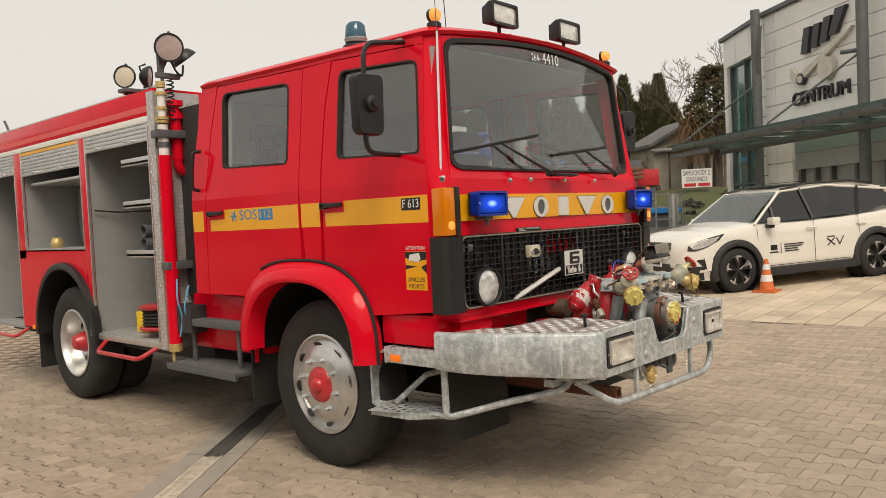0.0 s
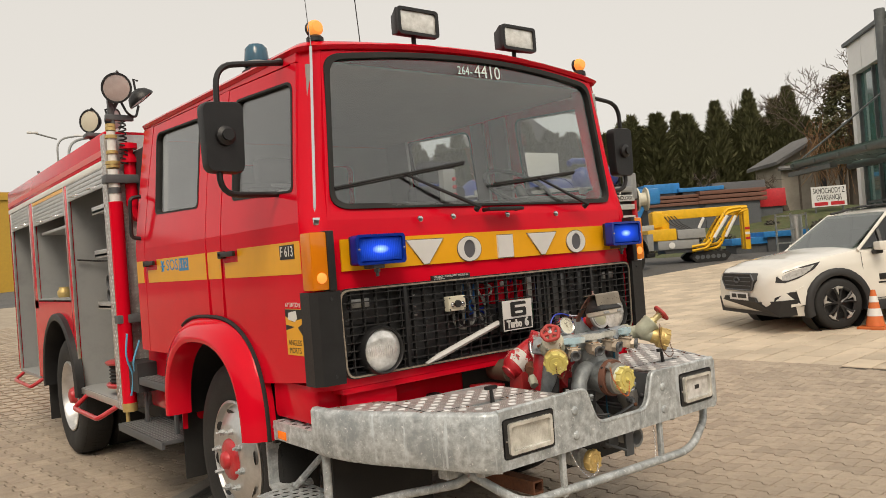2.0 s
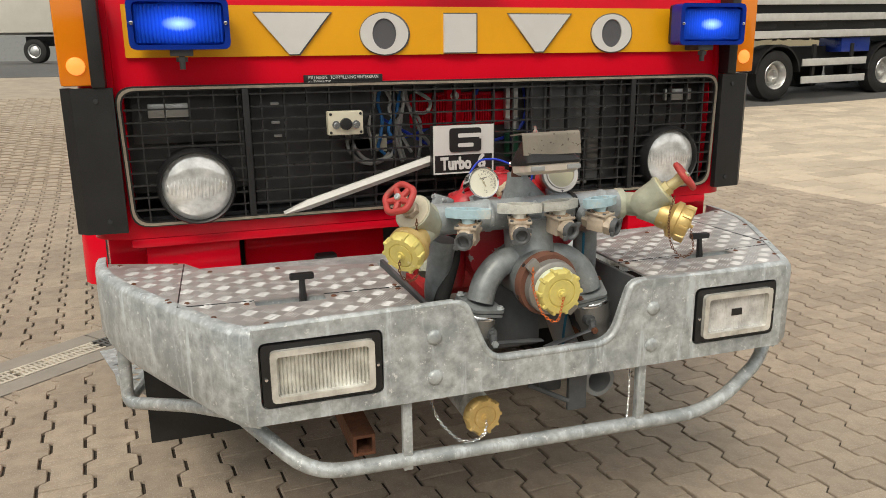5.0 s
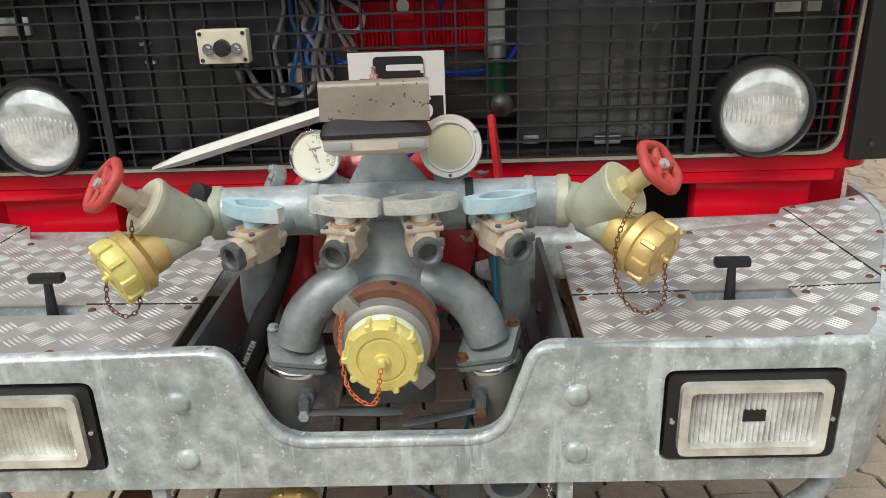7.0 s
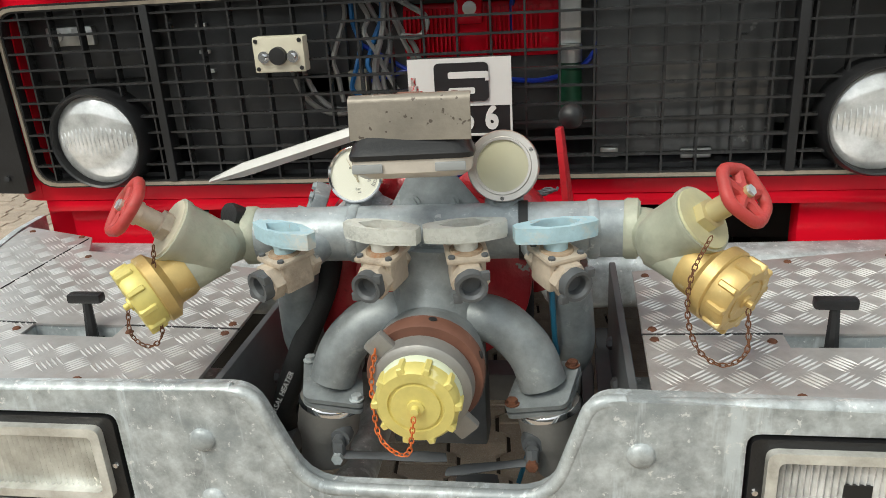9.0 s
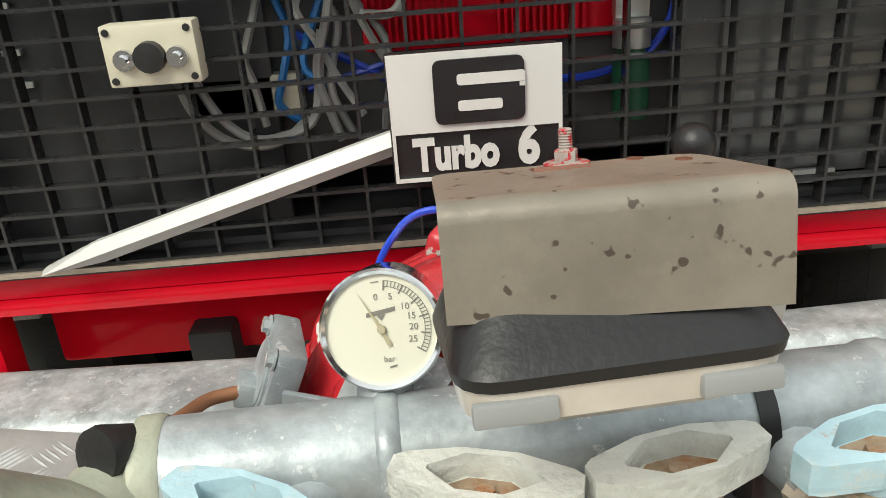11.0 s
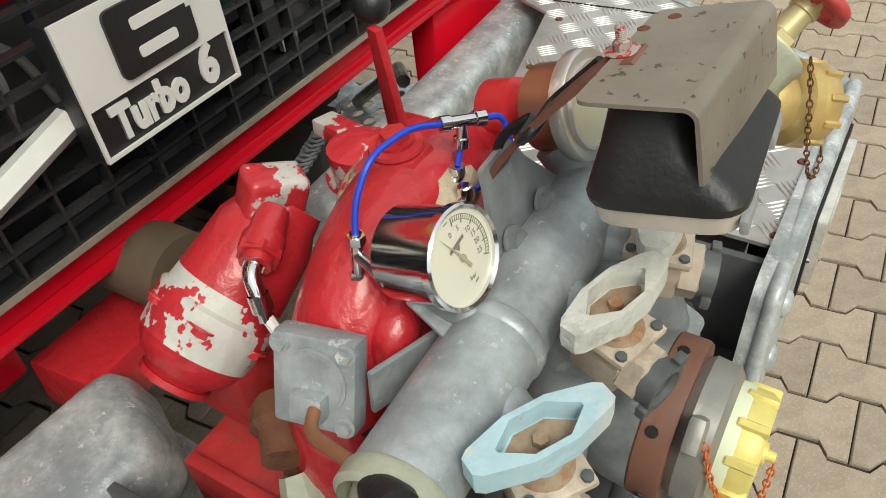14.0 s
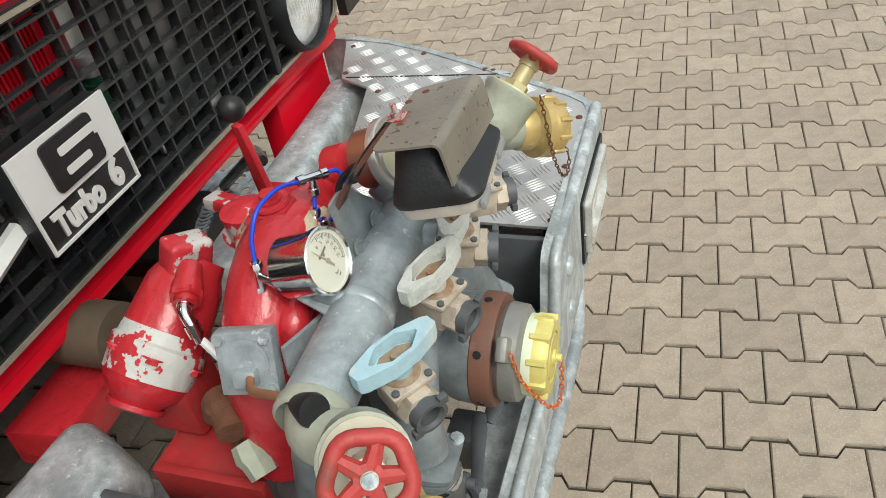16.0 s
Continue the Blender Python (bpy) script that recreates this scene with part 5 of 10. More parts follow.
for x in (-0.365, 0.29):
    bx(bm, x - 0.012, x + 0.012, -0.655, -0.635, 0.50, 0.69, 0.003)
part("lower_guard", bm, GALV, bumper, "galvanised tube guard below the bumper")
bm = B()
for s in (-1, 1):
    bx(bm, s * 0.75, s * 0.33, -0.58, -0.18, 0.655, 0.675, 0.004)
    bx(bm, s * 0.78, s * 0.33, -0.40, -0.34, 0.62, 0.66, 0.004)
part("under_plate", bm, GALV, bumper)
bm = B()
for p in ((-0.46, -0.59), (0.46, -0.59)):
    panel(bm, rect(p[0] - 0.028, p[0] + 0.028, 0.525, 0.58), [rect(p[0] - 0.02, p[0] + 0.02, 0.533, 0.572)], "y", -0.59 if p[0] < 0 else -0.2, 0.5)
part("rusty_tube", bm, RUST, engine, "rusty square tube under the bumper")
# flaps, chassis and axles
bm = B()
bx(bm, -1.0, -0.46, 0.14, 0.155, 0.285, 0.68, 0.004)
bx(bm, 1.0, 0.46, 0.14, 0.155, 0.285, 0.68, 0.004)
bx(bm, 0.30, 0.46, -0.30, -0.285, 0.5, 0.68, 0.004)
part("rubber_flap", bm, RUBBER, engine, "black rubber flap behind the bumper")
bm = B()
for s in (-1, 1):
    bx(bm, s * 0.44, s * 0.37, 0.12, 6.9, 0.70, 0.86, 0.01)
bx(bm, -0.8, 0.8, 1.10, 1.24, 0.44, 0.58, 0.03)
bx(bm, -0.85, 0.85, 4.55, 4.75, 0.42, 0.62, 0.05)
bx(bm, -0.40, 0.40, 0.5, 2.2, 0.60, 1.05, 0.08)
bx(bm, -0.9, 0.9, 2.6, 6.8, 0.50, 0.62)
part("chassis", bm, DARK, engine, "dark chassis under the cab")
bm = B()
bx(bm, -0.95, 0.95, 0.09, 0.16, 0.945, 0.99, 0.01)
for s in (-1, 1):
    bx(bm, s * 0.95, s * 0.68, 0.06, 0.12, 0.72, 0.975, 0.015)
    bx(bm, s * 1.06, s * 0.9, 0.12, 0.56, 0.82, 1.0, 0.03)
    bx(bm, s * 0.98, s * 0.80, 1.85, 2.75, 0.62, 1.04, 0.04)
bx(bm, -0.66, -0.20, 0.17, 0.22, 0.80, 0.93, 0.012)
part("lower_apron", bm, RED, engine, "red panels below the cab")

# ---- wheels ----
def wheel(x, y, s, rear=False):
    """A road wheel whose outer face looks along s."""
    r = 0.52
    bm = B()
    w = 0.25
    lathe(bm, [(0.02, 0.30), (0.0, 0.34), (-0.012, 0.41), (-0.004, 0.475), (0.016, 0.506), (0.05, 0.520), (w - 0.05, 0.520), (w - 0.02, 0.505), (w, 0.47), (w, 0.34), (w - 0.02, 0.30)], (x, y, r), (-s, 0, 0), 64)
    wh = part("wheel", bm, RUBBER, engine, "commercial wheel with a silver rim and red hub")
    bm = B()
    for k in range(64):
        a = k * math.tau / 64
        for d0, d1, tw in ((0.022, 0.085, 0.6), (0.095, 0.155, -0.6), (0.165, 0.228, 0.6)):
            vs = bx(bm, x - s * d0, x - s * d1, -0.018, 0.018, 0.0, 0.012)
            for v in vs:
                v.co.y += (abs(v.co.x - x) - d0) * tw * 0.25
                rr = 0.516 + v.co.z * 0.4 - (0.010 if abs(v.co.x - x) < 0.03 or abs(v.co.x - x) > 0.22 else 0)
                ang = a + v.co.y / 0.51
                v.co = Vector((v.co.x, y + math.sin(ang) * rr, r + math.cos(ang) * rr))
    part("tread", bm, RUBBER, wh, flat=True)
    bm = B()
    if rear:
        lathe(bm, [(0.03, 0.305), (0.0, 0.312), (-0.004, 0.30), (0.01, 0.288), (0.06, 0.275), (0.13, 0.262), (0.15, 0.25), (0.16, 0.20), (0.15, 0.13), (0.15, 0)], (x, y, r), (-s, 0, 0), 40)
        hub, hx = [(0.15, 0.10), (0.08, 0.095), (0.04, 0.08), (0.0, 0.06), (-0.01, 0.03), (-0.01, 0)], 0.15
    else:
        lathe(bm, [(0.03, 0.305), (0.0, 0.312), (-0.004, 0.30), (0.010, 0.296), (0.028, 0.290), (0.030, 0.282), (0.014, 0.262), (-0.008, 0.225), (-0.024, 0.192), (-0.030, 0.18), (-0.030, 0.11), (-0.03, 0)], (x, y, r), (-s, 0, 0), 40)
        hub, hx = [(-0.03, 0.112), (-0.042, 0.105), (-0.05, 0.085), (-0.055, 0.05), (-0.075, 0.042), (-0.082, 0.03), (-0.082, 0)], -0.03
    rim = part("rim", bm, ALU, wh, "worn silver steel rim")
    bm = B()
    lathe(bm, hub, (x, y, r), (-s, 0, 0), 28)
    part("hub", bm, REDPUMP, wh, "red hub cap")
    n = 8
    for k in range(n):
        a = (k + 0.3) * math.tau / n
        bm = B()
        rn = 0.14 if rear else 0.158
        p = (x - s * hx, y + math.cos(a) * rn, r + math.sin(a) * rn)
        lathe(bm, [(0, 0.019), (0.006, 0.019), (0.006, 0.016), (0.026, 0.016), (0.026, 0.008), (0.042, 0.008), (0.042, 0)], p, (s, 0, 0), 6)
        part("wheel_nut", bm, GALV, wh)
    bm = B()
    for k in range(n):
        a = (k + 0.8) * math.tau / n
        d, rr = (0.155, 0.215) if rear else (0.004, 0.248)
        vs = lathe(bm, [(0, 0.028), (0.012, 0.026), (0.0125, 0)], (0, 0, 0), (1, 0, 0), 10)
        tilt = pose(x - s * (d - 0.004), y + math.cos(a) * rr, r + math.sin(a) * rr) @ Matrix.Rotation(a, 4, "X") @ Matrix.Rotation(0 if rear else -s * 0.65, 4, "Z") @ Matrix.Diagonal((s * 0.25, 0.75, 1.3, 1))
        moved(vs, tilt)
    part("rim_hole", bm, INK, wh)
    return wh


wheel(-1.03, 1.14, -1)
wheel(1.03, 1.14, 1)
for s in (-1, 1):
    wheel(s * 1.10, 4.68, s, True)
    bm = B()
    lathe(bm, [(0, 0.3), (0, 0.46), (0.02, 0.5), (0.23, 0.5), (0.25, 0.46), (0.25, 0.3)], (s * 0.82, 4.68, 0.52), (-s, 0, 0), 40)
    part("inner_wheel", bm, RUBBER, engine)
bm = B()
for s in (-1, 1):
    bx(bm, s * 1.06, s * 0.78, 1.86, 1.875, 0.28, 0.80, 0.004)
    bx(bm, s * 1.12, s * 0.78, 5.45, 5.465, 0.22, 0.62, 0.004)
part("mud_flap", bm, RUBBER, engine, "black rubber mud flap")

# ---- front-mounted pump ----
def chain(name, pts, link, material, parent, label=""):
    """Small oval links along a smooth line of points, alternately turned."""
    ps = arc(pts, 0.05, 6)
    line, left = [ps[0]], link * 0.72
    for a, b in zip(ps, ps[1:]):
        seg = (b - a).length
        pos = left
        while pos < seg:
            line.append(a + (b - a) * (pos / seg))
            pos += link * 0.72
        left = pos - seg
    bm = B()
    for k, (p, q) in enumerate(zip(line, line[1:])):
        d, u, w = basis(q - p)
        side = u if k % 2 else w
        c = (p + q) / 2
        tube(bm, [c + d * (math.cos(a) * link * 0.5) + side * (math.sin(a) * link * 0.28) for a in [j * math.tau / 8 for j in range(8)]], link * 0.09, 4, True)
    return part(name, bm, material, parent, label)


def hexnut(bm, p, axis, r, h):
    lathe(bm, [(0, 0), (0, r), (h, r), (h, 0)], p, axis, 6)


def bolt(p, axis, r, parent, material=None):
    bm = B()
    lathe(bm, [(0, 0), (0, r * 1.35), (r * 0.25, r * 1.35), (r * 0.25, 0)], p, axis, 14)
    a = Vector(axis).normalized()
    hexnut(bm, Vector(p) + a * r * 0.2, axis, r, r * 0.75)
    return part("bolt", bm, material or GALV, parent)


def cap(p, axis, r, material, parent, label, lugs=10):
    """A screw cap of a hose coupling, with lugs round its rim and a stud in its middle; p is the middle of its face."""
    a, u, w = basis(axis)
    p = Vector(p)
    bm = B()
    lathe(bm, [(-r * 0.62, 0), (-r * 0.62, r * 0.92), (-r * 0.5, r * 0.95), (-r * 0.12, r * 0.95), (0, r * 0.86), (0.0, r * 0.64), (-r * 0.05, r * 0.62), (-r * 0.05, r * 0.57), (0.0, r * 0.55), (0.0, 0)], p, axis, 40)
    c = part("coupling_cap", bm, material, parent, label)
    for k in range(lugs):
        t = k * math.tau / lugs
        d = u * math.cos(t) + w * math.sin(t)
        e = a.cross(d)
        bm = B()
        vs = bx(bm, -r * 0.10, r * 0.10, -r * 0.46, 0.001, r * 0.84, r * 1.015, r * 0.03, 1)
        for v in vs:
            x, y, z = v.co
            if z > r * 0.9:
                x *= 0.75
            v.co = p + e * x + a * (y - 0.001) + d * z
        part("lug", bm, material, c)
    bm = B()
    lathe(bm, [(0, r * 0.2), (r * 0.06, r * 0.19), (r * 0.07, r * 0.1), (r * 0.2, r * 0.09), (r * 0.22, 0)], p, axis, 14)
    part("stud", bm, material, c)
    return c


pump = B()
lathe(pump, [(-0.06, 0), (-0.06, 0.10), (-0.05, 0.138), (0.0, 0.145), (0.05, 0.138), (0.07, 0.10), (0.07, 0)], (0.015, -0.385, 0.985), (0, 1, 0), 40)
pump = part("front_pump", pump, PEEL, engine, "red fire pump behind the manifold, paint peeling")
bm = B()
tube(bm, arc([(-0.168, -0.372, 0.88), (-0.160, -0.370, 0.985), (-0.128, -0.366, 1.065), (-0.062, -0.361, 1.112), (0.004, -0.357, 1.124), (0.07, -0.355, 1.112), (0.14, -0.35, 1.06), (0.18, -0.35, 0.96)], 0.06, 6), 0.052, 24)
part("volute", bm, REDWET, pump, "bulging red pump casing")
bm = B()
lathe(bm, [(-0.03, 0.066), (-0.008, 0.068), (0.004, 0.062), (0.014, 0.048), (0.018, 0.044), (0.018, 0.0)], (0.003, -0.353, 1.136), (-0.03, 0.06, 1), 28)
part("sealed_boss", bm, BUFF, pump, "boss smeared with buff sealant")
bm = B()
lathe(bm, [(0, 0.045), (0.006, 0.043), (0.010, 0.036), (0.012, 0.033), (0.020, 0.031), (0.022, 0)], (0.004, -0.350, 1.152), (-0.03, 0.06, 1), 6)
lathe(bm, [(0.022, 0.026), (0.026, 0.025), (0.027, 0)], (0.004, -0.350, 1.152), (-0.03, 0.06, 1), 20)
part("boss_cap", bm, PEEL, pump)
bolt((0.004, -0.348, 1.178), (-0.03, 0.06, 1), 0.013, pump, REDWET)
# sloping drive housing beside the pump
DE, DD = Vector((-0.180, -0.158, 0.952)), Vector((0.79, -0.20, 0.57)).normalized()
bm = B()
lathe(bm, [(0, 0), (0.0, 0.036), (0.008, 0.042), (0.014, 0.050), (0.030, 0.060), (0.062, 0.0635), (0.068, 0.066), (0.084, 0.066), (0.088, 0.061), (0.12, 0.0585), (0.175, 0.054), (0.195, 0.045), (0.215, 0.042), (0.215, 0)], DE, DD, 36)
dr = part("drive_housing", bm, REDWET, pump, "red cylinder housing with bare metal patches")
bm = B()
lathe(bm, [(0.036, 0.0615), (0.0365, 0.0625), (0.062, 0.0645), (0.068, 0.0668), (0.084, 0.0668), (0.088, 0.0620), (0.112, 0.0588), (0.1122, 0.057)], DE, DD, 36)
part("bare_band", bm, BAND, dr, "band where the paint has flaked to bare metal")
a_, u_, w_ = basis(DD)
for a in range(15, 375, 60):
    bolt(DE + DD * 0.070 + (u_ * math.cos(radians(a)) + w_ * math.sin(radians(a))) * 0.062, -DD, 0.0095, dr, PEEL)
bm = B()
lathe(bm, [(0, 0), (0, 0.040), (0.007, 0.040), (0.010, 0.034), (0.010, 0)], DE, -DD, 24)
part("end_cap", bm, REDWET, dr)
bm = B()
bx(bm, -0.16, -0.08, -0.225, -0.13, 0.86, 0.965, 0.015)
bx(bm, -0.215, 0.14, -0.33, -0.16, 0.832, 0.850, 0.006)
bx(bm, -0.225, -0.208, -0.35, -0.17, 0.78, 0.862, 0.005)
part("pump_base", bm, REDDULL, pump, "dusty red base plate of the pump")
bm = B()
vs = bx(bm, -0.075, 0.075, -0.055, 0.055, -0.055, 0.02, 0.008)
moved(vs, pose(-0.14, 0.055, 0.85, 0, 4, 6))
part("red_bracket", bm, REDWET, pump, "red steel bracket beside the drive housing")
bm = B()
cy(bm, (-0.05, -0.03, 0.93), (-0.05, 0.10, 0.93), 0.055, n=24)
part("belt_drum", bm, mat("brown_drum", (0.10, 0.075, 0.05), 0.7, var=0.3, scale=12), pump, "dull brown drum behind the housing")
bm = B()
vs = bx(bm, -0.032, 0.032, -0.022, 0.022, -0.026, 0.026, 0.010, 3)
moved(vs, pose(-0.030, -0.208, 1.102, 8, 20, -28))
vs = bx(bm, -0.055, 0.055, -0.016, 0.016, -0.010, 0.010, 0.004)
moved(vs, pose(0.108, -0.205, 1.083, 6, 0, 78))
tube(bm, [(0.03, -0.25, 1.085), (0.10, -0.24, 1.082)], 0.022, 14)
lathe(bm, [(0, 0.0), (0, 0.032), (0.06, 0.036), (0.07, 0.0)], (0.055, -0.26, 1.06), (0, 0, 1), 18)
part("valve_block", bm, PEELW, pump, "red valve block on the pump")
bm = B()
lathe(bm, [(0, 0.016), (0.014, 0.018), (0.030, 0.018), (0.032, 0.0215), (0.052, 0.0215), (0.054, 0.016), (0.064, 0.016), (0.064, 0)], (-0.050, -0.226, 1.098), (-0.80, -0.30, -0.20), 12)
hexnut(bm, (-0.092, -0.242, 1.0875), (-0.80, -0.30, -0.20), 0.0225, 0.010)
part("cylinder_valve", bm, REDWET, pump, "red screwed valve on the housing")
bm = B()
tube(bm, arc([(-0.102, -0.245, 1.085), (-0.119, -0.251, 1.083), (-0.126, -0.262, 1.062)], 0.012, 4), 0.0088, 10)
hexnut(bm, (-0.103, -0.245, 1.085), (-0.80, -0.30, -0.20), 0.0115, 0.008)
lathe(bm, [(0, 0.0105), (0.018, 0.0105), (0.018, 0.007), (0.028, 0.007)], (-0.125, -0.260, 1.066), (-0.25, -0.35, -1), 10)
part("air_fitting", bm, STEEL, pump, "nickel-plated elbow fitting")
bm = B()
tube(bm, arc([(-0.130, -0.270, 1.042), (-0.140, -0.30, 1.02), (-0.150, -0.335, 0.98), (-0.15, -0.35, 0.92)], 0.03, 4), 0.006, 8)
part("clear_hose", bm, PALE, pump, "clear plastic hose")
bm = B()
tube(bm, arc([(-0.130, -0.412, 1.02), (-0.128, -0.416, 1.082), (-0.100, -0.412, 1.094), (-0.068, -0.400, 1.07)], 0.035, 6), 0.021, 16)
lathe(bm, [(0, 0.027), (0.020, 0.027), (0.022, 0.02)], (-0.130, -0.413, 1.03), (0, 0, 1), 16)
part("red_elbow", bm, REDWET, pump, "small red pipe elbow")
bm = B()
lathe(bm, [(0, 0.026), (0.010, 0.030), (0.026, 0.030), (0.034, 0.022), (0.060, 0.019), (0.060, 0)], (-0.172, -0.305, 0.985), (-0.55, -0.45, -0.10), 14)
lathe(bm, [(0, 0.018), (0.03, 0.018), (0.034, 0.014), (0.05, 0.014), (0.05, 0)], (-0.190, -0.322, 0.972), (-0.2, -0.2, -1), 12)
part("drain_cock", bm, RUST, pump, "rusty drain cock")
bm = B()
lathe(bm, [(0, 0.022), (0.02, 0.026), (0.03, 0.022), (0.05, 0.020), (0.05, 0)], (-0.205, -0.345, 0.945), (-0.35, -0.45, -0.5), 8)
part("drain_valve", bm, PALEGRN, pump, "green tarnished drain valve")
# lever with a ball
bm = B()
vs = bx(bm, -0.013, 0.013, -0.006, 0.006, 0, 0.155, 0.003)
for v in vs:
    v.co.x *= 1.3 - v.co.z * 4
moved(vs, pose(0.214, -0.188, 1.018, -6, -2, 72))
bx(bm, 0.13, 0.25, -0.215, -0.170, 1.0, 1.03, 0.005)
lv = part("control_lever", bm, REDWET, pump, "red control lever")
bm = B()
bmesh.ops.create_uvsphere(bm, u_segments=20, v_segments=14, radius=0.0225, matrix=Matrix.Translation((0.218, -0.172, 1.188)))
part("lever_ball", bm, BLACK, lv, "worn black ball knob")
# spring beside the lever
bm = B()
tube(bm, [(0.10 + 0.0012 * k + 0.012 * math.cos(k * 1.1), -0.10 + 0.012 * math.sin(k * 1.1), 1.0 + 0.0005 * k) for k in range(70)], 0.003, 5)
part("spring", bm, GREYST, pump)

# manifold
ML, MR = Vector((-0.248, -0.503, 1.090)), Vector((0.292, -0.484, 1.090))
MD = (MR - ML).normalized()


def on_manifold(x):
    return ML + (MR - ML) * ((x - ML.x) / (MR.x - ML.x))


VALVES = [((-0.177, -0.576, 1.076), -36, -30), ((-0.040, -0.574, 1.078), -17, -17), ((0.073, -0.570, 1.078), 13, 13), ((0.192, -0.566, 1.076), 33, 17)]
bm = B()
cy(bm, ML, MR, 0.0400, n=32)
lathe(bm, [(0, 0.0400), (0.003, 0.0425), (0.013, 0.0425), (0.016, 0.0400)], on_manifold(-0.105), MD, 28)
lathe(bm, [(0, 0.0400), (0.003, 0.0425), (0.013, 0.0425), (0.016, 0.0400)], on_manifold(0.235), MD, 28)
manifold = part("manifold", bm, PIPEGAL, engine, "galvanised delivery manifold pipe", angle=45)
for p, yaw, _ in VALVES:
    bm = B()
    d = Vector((math.sin(radians(yaw)), -math.cos(radians(yaw)), 0))
    q = Vector(p) - d * 0.030
    cy(bm, on_manifold(q.x - d.x * 0.05), q, 0.0235, n=18)
    part("branch_pipe", bm, PIPEGAL, manifold)
bm = B()
lathe(bm, [(0, 0.0415), (0.0, 0.0425), (0.013, 0.0425), (0.013, 0.0415)], on_manifold(0.140), MD, 24)
part("tape", bm, INK, manifold, "black tape round the pipe")


def ball_valve(p, yaw, handle_turn, paint):
    """A bronze quarter-turn valve: the port looks out along -y before it is turned by yaw."""
    x = p[0] - math.sin(radians(yaw)) * 0.084
    m = pose(x, p[1] + math.cos(radians(yaw)) * 0.084, p[2], 6, 0, yaw)
    bm = B()
    vs = lathe(bm, [(0.045, 0.026), (0.058, 0.026), (0.062, 0.022)], (0, 0, 0), (0, -1, 0), 6)
    vs += bx(bm, -0.024, 0.024, -0.108, -0.060, -0.026, 0.016, 0.006)
    vs += lathe(bm, [(0, 0.021), (0.012, 0.023), (0.012, 0.0)], (0, -0.084, 0.010), (0, 0, 1), 16)
    vs += lathe(bm, [(0.104, 0.021), (0.108, 0.026), (0.124, 0.026), (0.126, 0.022)], (0, 0, -0.006), (0, -1, 0), 6)
    moved(vs, m)
    v = part("ball_valve", bm, BRONZE, manifold, "bronze quarter-turn valve")
    bm = B()
    vs = bx(bm, -0.029, 0.029, -0.114, -0.054, 0.016, 0.024, 0.004)
    moved(vs, m)
    part("valve_plate", bm, BRONZE, v)
    for sx in (-0.022, 0.022):
        for sy in (-0.107, -0.061):
            bm = B()
            lathe(bm, [(0, 0.0048), (0.003, 0.0046), (0.004, 0)], m @ Vector((sx, sy, 0.024)), m.to_3x3() @ Vector((0, 0, 1)), 8)
            part("screw", bm, GREYST, v)
    bm = B()
    vs = lathe(bm, [(0.120, 0.0), (0.124, 0.013), (0.135, 0.0135), (0.139, 0.017), (0.139, 0.0215), (0.124, 0.022)], (0, 0, -0.006), (0, -1, 0), 18)
    for a in (40, 220):
        vs += bx(bm, -0.006 + 0.024 * math.cos(radians(a)), 0.006 + 0.024 * math.cos(radians(a)), -0.139, -0.130, -0.012 + 0.024 * math.sin(radians(a)), 0.0 + 0.024 * math.sin(radians(a)), 0.002)
    moved(vs, m)
    part("valve_port", bm, GREYST, v, "threaded outlet with a dark seal")
    # the handle: a boat-shaped cup with raised sides and a rusty floor
    h = pose(p[0], p[1], p[2] + 0.021, 0, 0, handle_turn)
    rim = [(-0.056, -0.007), (-0.050, -0.0115), (-0.017, -0.0205), (0.017, -0.0205), (0.050, -0.0115), (0.056, -0.007), (0.056, 0.007), (0.050, 0.0115), (0.017, 0.0205), (-0.017, 0.0205), (-0.050, 0.0115), (-0.056, 0.007)]
    well = [(-0.034, -0.0015), (-0.014, -0.0155), (0.014, -0.0155), (0.034, -0.0015), (0.034, 0.0015), (0.014, 0.0155), (-0.014, 0.0155), (-0.034, 0.0015)]
    bm = B()
    vs = panel(bm, rim, [well], "z", 0.013, 0.031)
    vs += prism(bm, [(q[0] * 0.985, q[1] * 0.97) for q in rim], "z", 0.009, 0.0132)
    vs += lathe(bm, [(-0.008, 0.016), (0.002, 0.0165), (0.0095, 0.0195)], (0, 0, 0), (0, 0, 1), 20)
    moved(vs, h)
    hd = part("valve_handle", bm, paint, v, "worn painted quarter-turn handle")
    bm = B()
    vs = prism(bm, [(q[0] * 0.9, q[1] * 0.9) for q in well], "z", 0.0128, 0.0142)
    vs += lathe(bm, [(0.0142, 0.0065), (0.019, 0.006), (0.020, 0)], (0, 0, 0), (0, 0, 1), 6)
    moved(vs, h)
    part("rusty_well", bm, RUSTWELL, hd, "rusty floor inside the handle")
    bm = B()
    vs = lathe(bm, [(-0.001, 0.024), (0.003, 0.022), (0.004, 0.0)], (0, -0.084, 0.0235), (0, 0, 1), 20)
    moved(vs, m)
    part("rust_stain", bm, RUSTWELL, v)


for place, paint in zip(VALVES, (HANDLEBL, HANDLEGR, HANDLEGR, HANDLEBL)):
    ball_valve(*place, paint)


